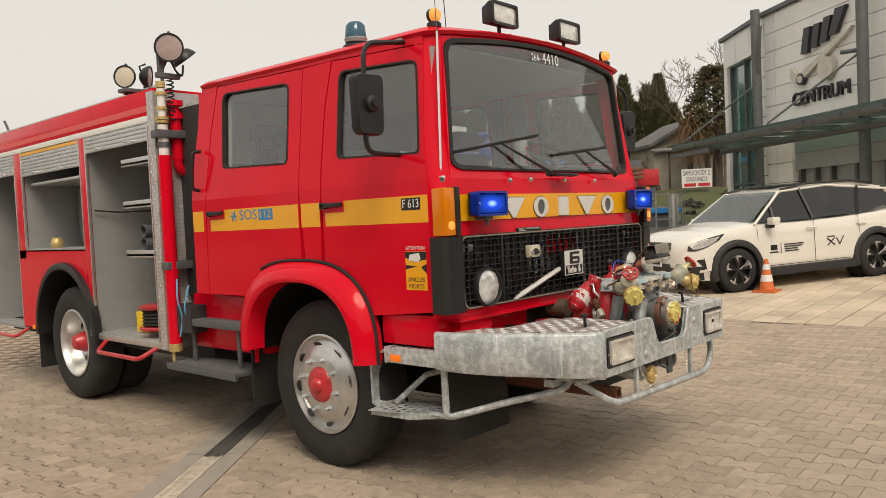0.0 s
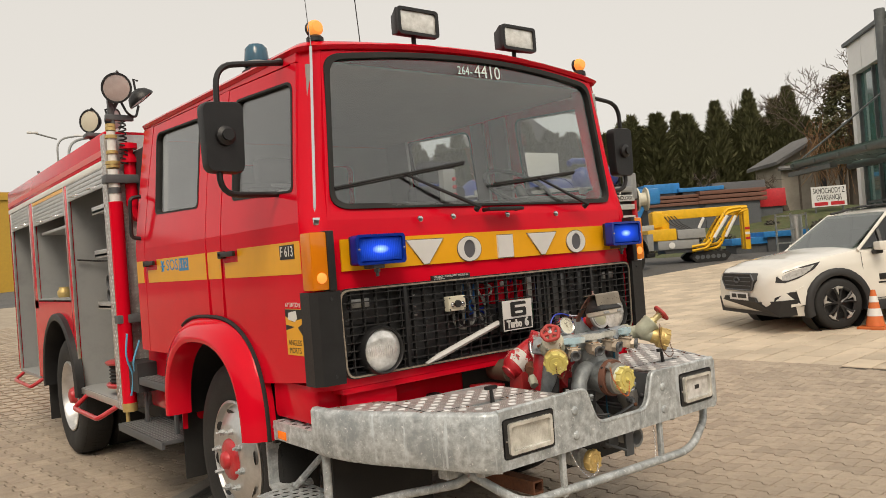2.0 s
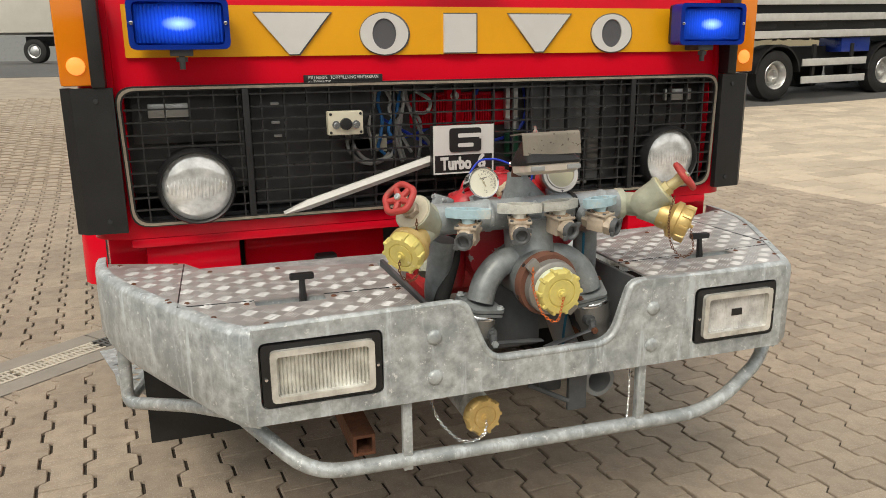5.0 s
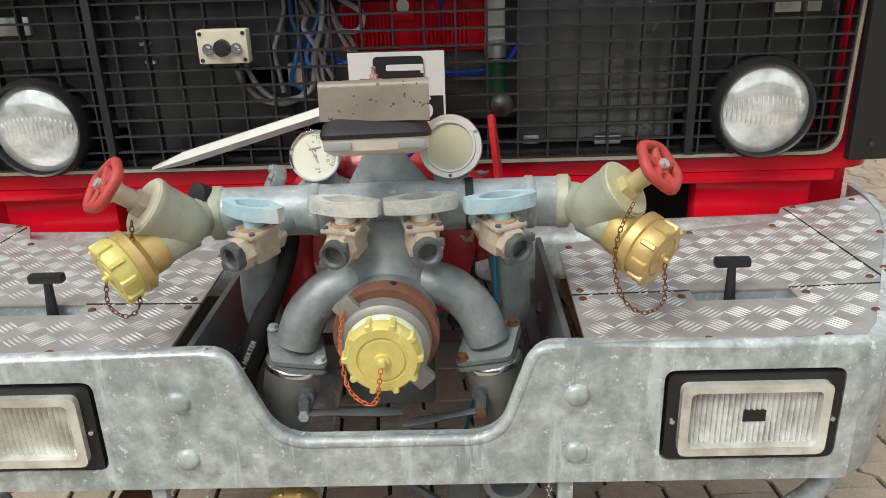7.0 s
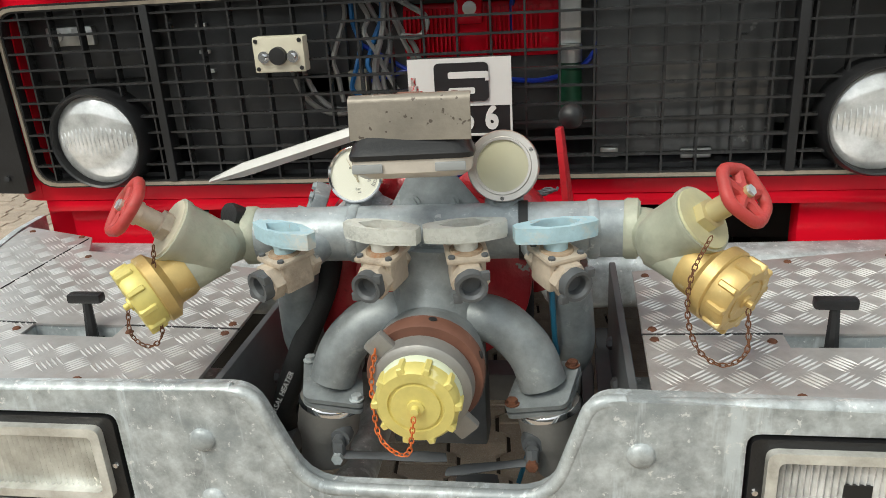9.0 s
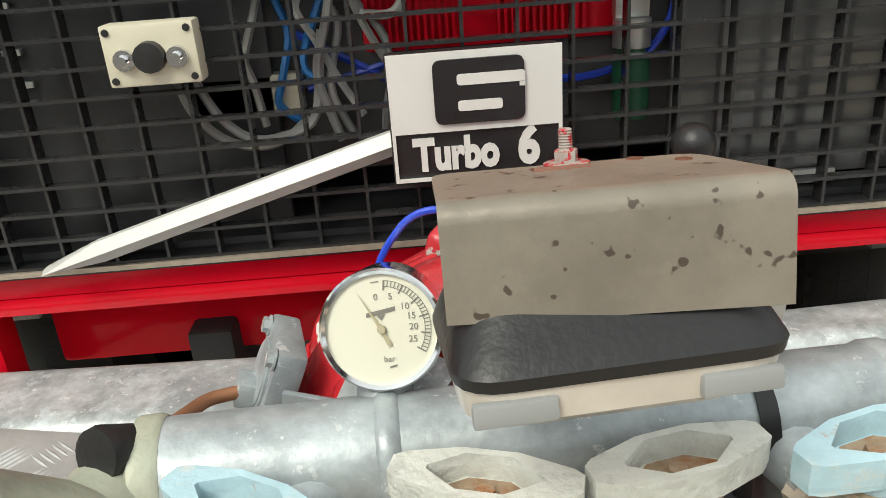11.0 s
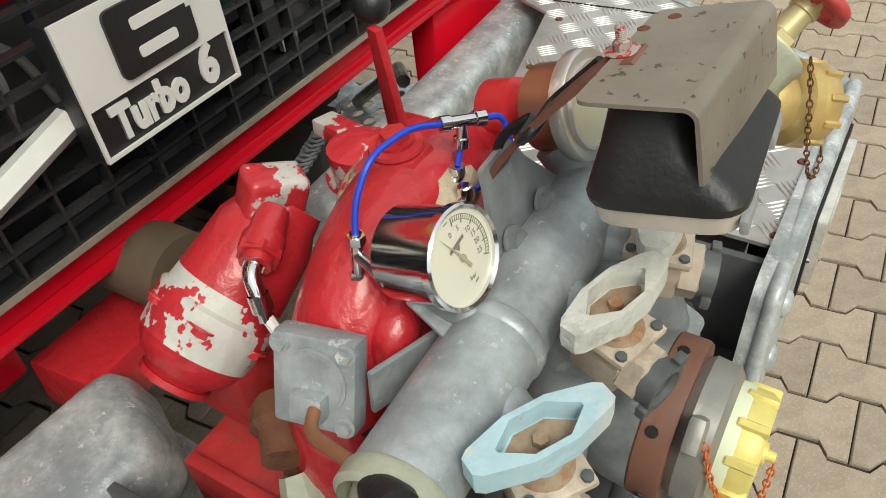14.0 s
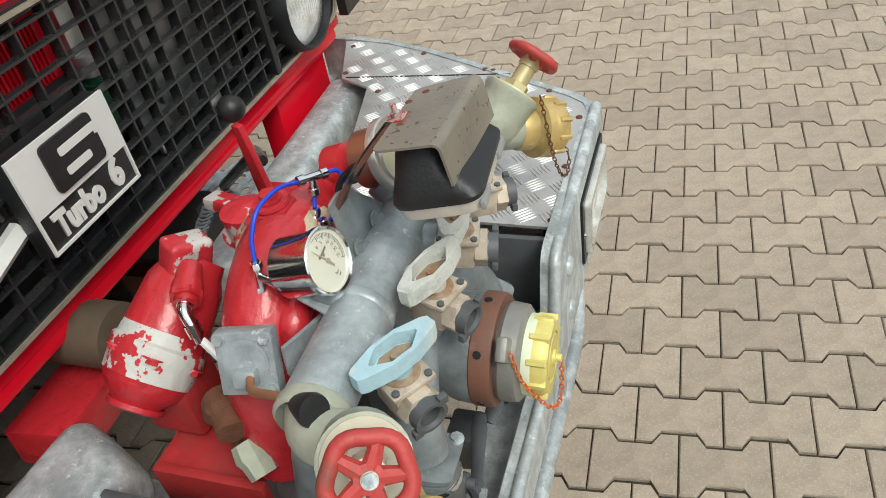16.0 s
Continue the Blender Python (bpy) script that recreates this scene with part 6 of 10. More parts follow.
def angle_valve(s):
    """A Y-pattern hose valve at one end of the manifold: handwheel above, capped outlet below."""
    knee = Vector((-0.286, -0.5745, 1.096)) if s < 0 else Vector((0.333, -0.5545, 1.097))
    root = ML if s < 0 else MR
    stem = Vector((s * 0.072, -0.052, 0.072)).normalized()
    out = Vector((s * 0.070, -0.066, -0.034)).normalized()
    bm = B()
    tube(bm, arc([tuple(root), tuple(root + MD * (s * 0.026) + Vector((0, -0.012, 0))), tuple(knee)], 0.03, 5), 0.032, 20)
    lathe(bm, [(0, 0.0405), (0.004, 0.0430), (0.018, 0.0430), (0.022, 0.038)], tuple(root - MD * (s * 0.006)), (s, -0.1, 0), 24)
    lathe(bm, [(-0.03, 0.0), (-0.028, 0.026), (-0.012, 0.038), (0.008, 0.0425), (0.052, 0.0435), (0.056, 0.046), (0.064, 0.046), (0.064, 0)], knee, stem, 28)
    lathe(bm, [(0.0, 0.036), (0.02, 0.034), (0.05, 0.033)], knee - stem * 0.006, out, 24)
    v = part("hose_valve", bm, PALEGRN, engine, "pale green bronze hose valve with a red handwheel")
    bm = B()
    lathe(bm, [(0.062, 0.043), (0.067, 0.042), (0.068, 0.0)], knee, stem, 28)
    part("bonnet_face", bm, mat("cream_bonnet", (0.58, 0.54, 0.42), 0.5, var=0.12, scale=30) if s < 0 else mat("pale_bonnet", (0.56, 0.54, 0.34), 0.5, metal=0.2, var=0.12, scale=30), v, "pale bonnet ring")
    bm = B()
    lathe(bm, [(0.066, 0.021), (0.080, 0.021), (0.082, 0.0155)], knee, stem, 6)
    lathe(bm, [(0.080, 0.0145), (0.108, 0.0145), (0.109, 0.017), (0.124, 0.017), (0.126, 0.008), (0.137, 0.008), (0.137, 0)], knee, stem, 18)
    part("stem", bm, BRONZE if s < 0 else mat("pale_brass", (0.55, 0.48, 0.26), 0.42, metal=0.4, var=0.15), v)
    bm = B()
    c = knee + stem * 0.128
    a, u, w = basis(stem)
    R = 0.036
    tube(bm, [c + (u * math.cos(t) + w * math.sin(t)) * (R * (1 + 0.05 * math.cos(5 * t))) for t in [k * math.tau / 40 for k in range(40)]], 0.0078, 10, True)
    for k in range(5):
        t = k * math.tau / 5 + 0.4
        tube(bm, [c - a * 0.004, c + (u * math.cos(t) + w * math.sin(t)) * R], [0.010, 0.0062], 8)
    lathe(bm, [(-0.010, 0.013), (0.004, 0.014), (0.006, 0)], c, stem, 14)
    hw = part("handwheel", bm, REDWHEEL, v, "chipped red handwheel")
    bm = B()
    hexnut(bm, c + a * 0.005, stem, 0.0075, 0.007)
    part("wheel_nut", bm, GALV, hw)
    bm = B()
    base = knee - stem * 0.006
    lathe(bm, [(0.048, 0.034), (0.056, 0.0365), (0.076, 0.0365), (0.082, 0.044), (0.086, 0.050), (0.100, 0.050), (0.102, 0.047)], base, out, 32)
    part("outlet_collar", bm, GOLD, v, "gold outlet collar")
    cap(base + out * 0.132, out, 0.050, BRASSY if s < 0 else GOLD, v, "ribbed blank cap")
    f = base + out * 0.137
    e = knee + stem * 0.070 + Vector((0.0, -0.040, -0.012))
    if s > 0:
        pts = [e, (0.352, -0.640, 1.085), (0.350, -0.648, 1.030), (0.364, -0.655, 0.988), (0.395, -0.660, 0.968), (0.424, -0.660, 0.988), f + Vector((0, -0.004, -0.022)), f]
    else:
        pts = [e, e + Vector((-0.004, -0.01, -0.05)), f + Vector((0.045, -0.004, -0.045)), f + Vector((0.022, -0.006, -0.062)), f + Vector((-0.004, -0.006, -0.042)), f]
    chain("chain", [tuple(p) for p in pts], 0.0105, CHAIN, v, "rusty safety chain")


angle_valve(-1)
angle_valve(1)

# suction inlet in the middle
ax = Vector((0, -1, -0.03)).normalized()
c0 = Vector((0.016, -0.703, 0.928))
bm = B()
lathe(bm, [(0.10, 0.0), (0.10, 0.080), (0.125, 0.078), (0.155, 0.070), (0.20, 0.068), (0.27, 0.075), (0.30, 0.09)], c0, -ax, 36)
tube(bm, arc([(0.018, -0.53, 0.955), (0.019, -0.50, 1.02), (0.02, -0.494, 1.075)], 0.05, 5), 0.064, 24)
for s in (-1, 1):
    tube(bm, arc([(0.017 + s * 0.045, -0.526, 0.974), (0.017 + s * 0.094, -0.536, 0.972), (0.017 + s * 0.140, -0.548, 0.930), (0.017 + s * 0.156, -0.556, 0.880)], [0, 0.04, 0.06, 0], 7), 0.0345, 20)
suction = part("suction_inlet", bm, PIPEGREY, engine, "grey suction inlet with two side elbows", angle=45)
bm = B()
lathe(bm, [(0.070, 0.06), (0.070, 0.079), (0.074, 0.081), (0.098, 0.081), (0.1005, 0.079), (0.1005, 0.05)], c0, -ax, 40)
br = part("flange_ring", bm, BROWN, suction, "brown primed flange ring")
for a in range(20, 380, 60):
    d = Vector((math.cos(radians(a)), 0, math.sin(radians(a)))) * 0.0812
    bm = B()
    lathe(bm, [(0, 0.006), (0.0012, 0.0055), (0.0013, 0)], c0 - ax * 0.086 + d, d, 8)
    part("ring_hole", bm, INK, br)
bm = B()
lathe(bm, [(0.034, 0.05), (0.034, 0.060), (0.040, 0.068), (0.062, 0.070), (0.071, 0.064), (0.071, 0.05)], c0, -ax, 40)
for a in (132, 312):
    d = Vector((math.cos(radians(a)), 0, math.sin(radians(a))))
    vs = bx(bm, -0.017, 0.017, -0.008, 0.008, 0.055, 0.094, 0.006)
    rot = Matrix.Rotation(-radians(a - 90), 4, "Y")
    moved(vs, Matrix.Translation(c0 - ax * 0.052) @ rot)
col = part("coupling_body", bm, CAST, suction, "cast aluminium claw coupling")
bm = B()
lathe(bm, [(0.020, 0.04), (0.020, 0.054), (0.024, 0.057), (0.036, 0.057), (0.038, 0.04)], c0, -ax, 36)
part("gasket_ring", bm, mat("pale_green_gasket", (0.66, 0.70, 0.52), 0.5, var=0.05), suction)
cap(c0, ax, 0.058, BRASSY, suction, "yellow ribbed suction cap")
tab = c0 - ax * 0.052 + Vector((math.cos(radians(132)), 0, math.sin(radians(132)))) * 0.085
chain("chain", [tuple(tab + Vector((0, -0.01, -0.005))), tuple(tab + Vector((-0.008, -0.022, -0.05))), tuple(c0 + Vector((-0.052, -0.005, -0.05))), tuple(c0 + Vector((-0.012, -0.01, -0.075))), tuple(c0 + ax * 0.012)], 0.011, CHAINO, suction, "orange rusty chain")
# drain valves under the elbows
for s in (-1, 1):
    m = Vector((0.017 + s * 0.157, -0.556, 0.872))
    d = Vector((s * 0.20, -0.05, -1)).normalized()
    bm = B()
    for off, mat_h in ((0.0, 0.008), (-0.0125, 0.008)):
        vs = prism(bm, [tuple(p) for p in arc([(-0.070, 0), (0, -0.056), (0.070, 0), (0, 0.056)], 0.012, 4, True)], "z", off, off + mat_h)
        moved(vs, pose(m.x, m.y, m.z, 6, s * -16, s * 35))
    fl = part("flange", bm, PIPEGREY, suction, "bolted diamond flange")
    for a in (0, 90, 180, 270):
        rr = 0.054 if a % 180 == 0 else 0.042
        p = pose(m.x, m.y, m.z, 6, s * -16, s * 35) @ Vector((math.cos(radians(a)) * rr, math.sin(radians(a)) * rr, 0.008))
        if a % 180 == 0:
            bolt(p, (0, 0, 1), 0.008, fl, RUST if s > 0 else GALV)
    bm = B()
    lathe(bm, [(0.010, 0), (0.010, 0.036), (0.022, 0.037), (0.023, 0.047), (0.030, 0.0485), (0.034, 0.047), (0.074, 0.047), (0.082, 0.043), (0.10, 0.038), (0.13, 0.036), (0.13, 0)], m, d, 24)
    dv = part("drain_valve", bm, CAST, suction, "cast drain valve with a flat lever")
    bm = B()
    lathe(bm, [(0.022, 0.0475), (0.024, 0.0490), (0.031, 0.0490)], m, d, 24)
    part("steel_band", bm, STEEL, dv)
    bm = B()
    hub = m + Vector((-s * 0.016, -0.045, -0.066))
    lathe(bm, [(0, 0.017), (0.018, 0.015), (0.018, 0.009), (0.03, 0.009), (0.03, 0)], hub + Vector((0, 0.016, 0)), (0, -1, 0), 12)
    tip = Vector((0.028, -0.575, 0.760)) if s < 0 else Vector((0.030, -0.585, 0.742))
    pp = hub + Vector((0, -0.012, -0.02))
    tube(bm, [hub + Vector((0, -0.008, 0)), pp], 0.010, 8)
    dd = (tip - pp)
    tube(bm, [pp, pp + dd * 0.3, pp + dd * 0.8, tip], [0.010, 0.009, 0.013, 0.010], 8, flatten=0.4)
    part("valve_lever", bm, GREYST, dv, "grey flat lever")
    bm = B()
    hexnut(bm, pp + Vector((0, -0.006, 0)), (0, -1, 0), 0.009, 0.008)
    part("lever_nut", bm, RUST if s > 0 else GALV, dv)

# hoses and pipes in the bay
bm = B()
tube(bm, arc([(-0.165, -0.42, 1.02), (-0.17, -0.45, 0.98), (-0.215, -0.485, 0.88), (-0.255, -0.50, 0.78), (-0.26, -0.42, 0.66)], 0.06, 6), 0.0195, 14)
hose = part("black_hose", bm, RUBBER, engine, "thick black rubber hose")
text("hose_print", "UNIVERSAL HEATER", 0.013, pose(-0.2475, -0.5165, 0.812, 62, -62, 12), PALE, hose, 0.0003)
bm = B()
tube(bm, arc([(0.128, -0.40, 1.05), (0.138, -0.415, 1.0), (0.14, -0.41, 0.90), (0.12, -0.36, 0.82)], 0.06, 6), 0.0175, 14)
part("black_hose", bm, RUBBER, engine, "thick black rubber hose")
for s in (-1, 1):
    bm = B()
    tube(bm, arc([(s * 0.205, -0.47, 1.03), (s * 0.215, -0.455, 0.95), (s * 0.22, -0.44, 0.86), (s * 0.17, -0.36, 0.80)], 0.08, 6), 0.033, 18)
    part("delivery_pipe", bm, PIPEGREY, engine, "grey delivery pipe below the manifold")
    bm = B()
    bx(bm, s * 0.13, s * 0.10, -0.395, -0.385, 0.93, 1.06, 0.01)
    part("pump_lug", bm, GALV, engine)
bm = B()
tube(bm, arc([(0.185, -0.50, 1.02), (0.19, -0.49, 0.9), (0.20, -0.42, 0.84), (0.16, -0.45, 0.74), (0.13, -0.5, 0.66)], 0.04, 5), 0.004, 6)
part("blue_cord", bm, mat("teal_cord", (0.02, 0.14, 0.24), 0.5), engine)
bm = B()
for s in (-1, 1):
    bx(bm, s * 0.255, s * 0.235, -0.60, -0.10, 0.70, 0.74, 0.003)
bx(bm, -0.26, 0.26, -0.26, -0.2, 0.66, 0.72, 0.01)
bx(bm, -0.08, 0.08, -0.46, -0.40, 0.70, 0.93, 0.01)
part("pump_frame", bm, GREYST, engine, "steel frame that carries the pump")

# gauges
def gauge(p, n, r, depth):
    n = Vector(n).normalized()
    bm = B()
    lathe(bm, [(-depth, 0), (-depth, r * 0.8), (-depth + 0.004, r * 0.93), (-0.004, r * 0.93), (-0.003, r), (0.004, r), (0.006, r * 0.96), (0.004, r * 0.9), (0.0, r * 0.9)], p, n, 44)
    return n, part("pressure_gauge", bm, STEEL, engine, "chrome pressure gauge with a cream dial")


gp = Vector((-0.096, -0.472, 1.171))
gn, gg = gauge(gp, (-0.05, -0.95, 0.31), 0.0415, 0.060)
bm = B()
lathe(bm, [(0.001, 0.0378), (0.001, 0)], gp, gn, 36)
part("dial", bm, DIAL, gg, "cream dial")
gx = Vector((0, 0, 1)).cross(gn).normalized()
gy = gn.cross(gx)
gm = Matrix((gx * 0.97, gy * 0.97, gn)).transposed().to_4x4()
gm.translation = gp + gn * 0.0014


def polar(deg, r):
    return (r * math.cos(radians(deg)), r * math.sin(radians(deg)))


bm = B()
vs = []
for k in range(26):
    a = 84 - k * 4.56 * 1.0
    r0, r1, w = (0.027, 0.034, 0.00055) if k % 5 == 0 else (0.030, 0.034, 0.00028)
    c, s_ = math.cos(radians(a)), math.sin(radians(a))
    q = [(r0 * c - w * s_, r0 * s_ + w * c), (r1 * c - w * s_, r1 * s_ + w * c), (r1 * c + w * s_, r1 * s_ - w * c), (r0 * c + w * s_, r0 * s_ - w * c)]
    vs += prism(bm, q, "z", 0.0, 0.0002)
for r0 in (0.030, 0.0340):
    ring = [polar(84 - k * 114 / 30, r0) for k in range(31)]
    ring += [polar(84 - k * 114 / 30, r0 - 0.0004) for k in range(30, -1, -1)]
    vs += panel(bm, ring, [], "z", 0.0, 0.0002)
vs += prism(bm, [(-0.0055, 0.0330), (0.0, 0.0335), (0.0, 0.0327), (-0.0055, 0.0322)], "z", 0, 0.0002)
vs += prism(bm, [(-0.010, 0.0115), (0.010, 0.0155), (0.010, 0.0125), (-0.010, 0.0085)], "z", 0, 0.0002)
vs += prism(bm, [(-0.003, 0.0095), (0.003, 0.0105), (0.0005, 0.006)], "z", 0, 0.0002)
vs += prism(bm, [(0.004, -0.0275), (0.009, -0.0262), (0.009, -0.0247), (0.004, -0.026)], "z", 0, 0.0002)
moved(vs, gm)
DIALINK = mat("faded_dial_ink", (0.22, 0.21, 0.19), 0.5)
tagged(part("dial_mark", bm, DIALINK, gg, flat=True), kind="stuff")
for word, a, r in (("0", 97, 0.0225), ("5", 72, 0.0235), ("10", 42, 0.0225), ("15", 22, 0.0225), ("20", 2, 0.022), ("25", -20, 0.0225)):
    q = polar(a, r)
    text("dial_number", word, 0.0065, gm @ pose(q[0], q[1], 0.0001), DIALINK, gg, 0.0001)
text("dial_unit", "bar", 0.006, gm @ pose(0.004, -0.021, 0.0001), DIALINK, gg, 0.0001)
bm = B()
vs = prism(bm, [polar(120, 0.030), polar(30, 0.0012), polar(-40, 0.003), polar(-58, 0.0125), polar(-72, 0.0125), polar(-90, 0.003), polar(210, 0.0012)], "z", 0.0012, 0.0018)
vs += lathe(bm, [(0.001, 0.0032), (0.003, 0.0028), (0.0032, 0)], (0, 0, 0), (0, 0, 1), 12)
moved(vs, gm)
part("needle", bm, mat("dull_brass_needle", (0.45, 0.40, 0.28), 0.4), gg)
bm = B()
lathe(bm, [(0.004, 0.0378), (0.0045, 0)], gp, gn, 36)
gw = part("dial_glass", bm, glass("gauge_glass", (0.97, 0.97, 0.95), 0.01, 1.3), gg)
gw.visible_shadow = False
bm = B()
vs = prism(bm, [(-0.035, -0.030), (0.030, -0.044), (0.055, 0.0), (0.03, 0.02), (-0.02, 0.02)], "z", 0, 0.003)
moved(vs, pose(-0.100, -0.452, 1.122, 12, 0, 0))
part("gauge_bracket", bm, GALV, gg)
sp = Vector((0.119, -0.483, 1.183))
sn = Vector((-0.06, -0.95, 0.30)).normalized()
bm = B()
lathe(bm, [(-0.012, 0.03), (-0.012, 0.0505), (0.0, 0.0505), (0.002, 0.049), (0.002, 0.041), (0.006, 0.040), (0.006, 0.0365), (0.001, 0.036)], sp, sn, 44)
sg2 = part("sight_gauge", bm, mat("satin_steel", (0.62, 0.58, 0.54), 0.28, metal=0.8, var=0.08), engine, "round sight gauge with a faded face")
bm = B()
lathe(bm, [(0.002, 0.0365), (0.003, 0)], sp, sn, 32)
part("sight_face", bm, mat("faded_yellow_face", (0.55, 0.52, 0.36), 0.3, var=0.06, coat=0.5), sg2, "faded yellowish face")
bm = B()
lathe(bm, [(-0.012, 0.041), (-0.05, 0.041), (-0.054, 0.036), (-0.054, 0)], sp, sn, 32)
part("gauge_case", bm, mat("copper_case", (0.40, 0.22, 0.15), 0.3, metal=0.8, var=0.12), sg2, "coppery gauge case")
bm = B()
lathe(bm, [(-0.054, 0.02), (-0.075, 0.02), (-0.078, 0.03), (-0.11, 0.03)], sp, sn, 20)
tube(bm, [sp - sn * 0.09, (0.10, -0.35, 1.11)], 0.022, 12)
part("gauge_neck", bm, REDPUMP, sg2)
for a in (90, 210, 330):
    u = basis(sn)
    d = u[1] * math.cos(radians(a)) + u[2] * math.sin(radians(a))
    bm = B()
    lathe(bm, [(0, 0.0035), (0.002, 0.003), (0.002, 0)], sp + d * 0.0455, sn, 8)
    part("screw", bm, GREYST, sg2)
# posts that carry the gauges
bm = B()
tube(bm, [(-0.100, -0.492, 1.10), (-0.098, -0.455, 1.132)], 0.020, 14)
tube(bm, [(0.118, -0.488, 1.10), (0.118, -0.455, 1.140)], 0.028, 14)
part("gauge_post", bm, PIPEGREY, manifold)

# lamp bracket on the manifold, with its hood and lamp
bm = B()
vs = panel(bm, [tuple(p) for p in arc([(-0.062, -0.018), (0.076, -0.018), (0.078, 0.004), (0.030, 0.062), (0.022, 0.082), (-0.028, 0.082), (-0.034, 0.055), (-0.062, 0.006)], [0.006, 0.006, 0.01, 0.02, 0.004, 0.004, 0.02, 0.01], 3, True)], [], "y", -0.003, 0.003)
moved(vs, pose(0.012, -0.470, 1.112, -18, 0, 2))
bk = part("lamp_bracket", bm, PIPEGREY, engine, "grey steel lamp bracket bolted to the manifold")
for x in (-0.017, 0.041):
    bolt((x, -0.473, 1.125), (0, -0.95, 0.31), 0.0105, bk, PIPEGREY)
bm = B()
pts = [Vector(p) for p in arc([(0.006, -0.447, 1.165), (0.004, -0.459, 1.192), (0.002, -0.501, 1.247), (0.004, -0.540, 1.290), (0.008, -0.565, 1.300)], 0.02, 4)]
loops = [[(p.x - 0.014, p.y, p.z), (p.x + 0.014, p.y, p.z), (p.x + 0.014, p.y + 0.005, p.z + 0.003), (p.x - 0.014, p.y + 0.005, p.z + 0.003)] for p in pts]
loft(bm, loops)
part("bracket_arm", bm, BROWN, bk, "brown bent arm")
bm = B()
tube(bm, arc([(0.01, -0.440, 1.165), (0.022, -0.445, 1.20), (0.026, -0.475, 1.225), (-0.012, -0.478, 1.222), (-0.014, -0.492, 1.236), (0.024, -0.490, 1.240), (0.02, -0.53, 1.285)], 0.012, 4), 0.0045, 8)
part("lamp_cable", bm, BLACK, bk)
hood_start = set(bpy.data.objects)
top = [(-0.076, -0.537), (0.068, -0.556), (0.079, -0.626), (-0.082, -0.607)]
bm = B()
panel(bm, [tuple(p) for p in arc(top, [0.012, 0.012, 0, 0], 4, True)], [], "z", 1.2965, 1.2995)
a, b = Vector((0.079, -0.626)), Vector((-0.082, -0.607))
nn = Vector((a - b).normalized()).orthogonal()
nn = nn if nn.y < 0 else -nn
loops = []
for k in range(7):
    t = radians(k * 15)
    o, z = math.sin(t) * 0.010, 1.2995 - (1 - math.cos(t)) * 0.010
    i_, z2 = math.sin(t) * 0.007, 1.2965 - (1 - math.cos(t)) * 0.007
    loops.append([(a.x + nn.x * o, a.y + nn.y * o, z), (b.x + nn.x * o, b.y + nn.y * o, z), (b.x + nn.x * i_, b.y + nn.y * i_, z2), (a.x + nn.x * i_, a.y + nn.y * i_, z2)])
loops.append([(a.x + nn.x * 0.011, a.y + nn.y * 0.011, 1.243), (b.x + nn.x * 0.011, b.y + nn.y * 0.011, 1.246), (b.x + nn.x * 0.008, b.y + nn.y * 0.008, 1.246), (a.x + nn.x * 0.008, a.y + nn.y * 0.008, 1.243)])
loft(bm, loops)
hood = part("lamp_hood", bm, OLIVE, bk, "bent olive-grey sheet hood with rain drops")
bm = B()
lathe(bm, [(0, 0.0), (0, 0.0125), (0.0010, 0.0130), (0.0016, 0.0115), (0.0016, 0)], (-0.002, -0.550, 1.2995), (0, 0, 1), 16)
part("hood_washer", bm, SPLASH, hood, "paint-smeared washer")
bm = B()
lathe(bm, [(0.0016, 0.0066), (0.0075, 0.0066), (0.0080, 0.0058), (0.0080, 0)], (-0.002, -0.550, 1.2995), (0, 0, 1), 6)
part("hood_nut", bm, SPLASH, hood, "nut splashed with red paint")
bm = B()
teeth = [(0.008, 0.0040)]
for k in range(7):
    teeth += [(0.0085 + k * 0.0014, 0.0032), (0.0092 + k * 0.0014, 0.0040)]
lathe(bm, teeth + [(0.0185, 0.0030), (0.0185, 0)], (-0.002, -0.550, 1.2995), (0, 0, 1), 14)
part("hood_stud", bm, SPLASH, hood, "threaded stud splashed with red paint")
bm = B()
for p in ((0.035, -0.555), (0.055, -0.572)):
    lathe(bm, [(0, 0.005), (0.0006, 0.0045), (0.0007, 0)], (p[0], p[1], 1.2995), (0, 0, 1), 8)
part("hood_hole", bm, RUST, hood)


def rounded(x0, x1, y0, y1, z, r=0.025):
    return [(p.x, p.y, z) for p in arc([(x0, y0), (x1, y0), (x1, y1), (x0, y1)], r, 5, True)]


bm = B()
loft(bm, [rounded(-0.084, 0.080, -0.642, -0.536, 1.222), rounded(-0.085, 0.081, -0.643, -0.535, 1.228), rounded(-0.081, 0.076, -0.636, -0.538, 1.238), rounded(-0.072, 0.066, -0.612, -0.544, 1.256), rounded(-0.052, 0.048, -0.60, -0.55, 1.286), rounded(-0.042, 0.04, -0.595, -0.555, 1.296, 0.01)])
lb = part("work_lamp", bm, BLACK, bk, "black lamp body under the hood")
bm = B()
loft(bm, [rounded(-0.070, 0.066, -0.628, -0.548, 1.199), rounded(-0.080, 0.076, -0.638, -0.539, 1.206), rounded(-0.0825, 0.0785, -0.6405, -0.5375, 1.222)])
part("lamp_lens", bm, mat("dirty_clear_lens", (0.55, 0.50, 0.44), 0.3, var=0.15, scale=20, coat=0.5), lb, "dirty clear lens")
bm = B()
for x in (-0.058, 0.05):
    bx(bm, x - 0.02, x + 0.02, -0.643, -0.637, 1.207, 1.218, 0.002)
part("lens_clip", bm, GREYPL, lb)

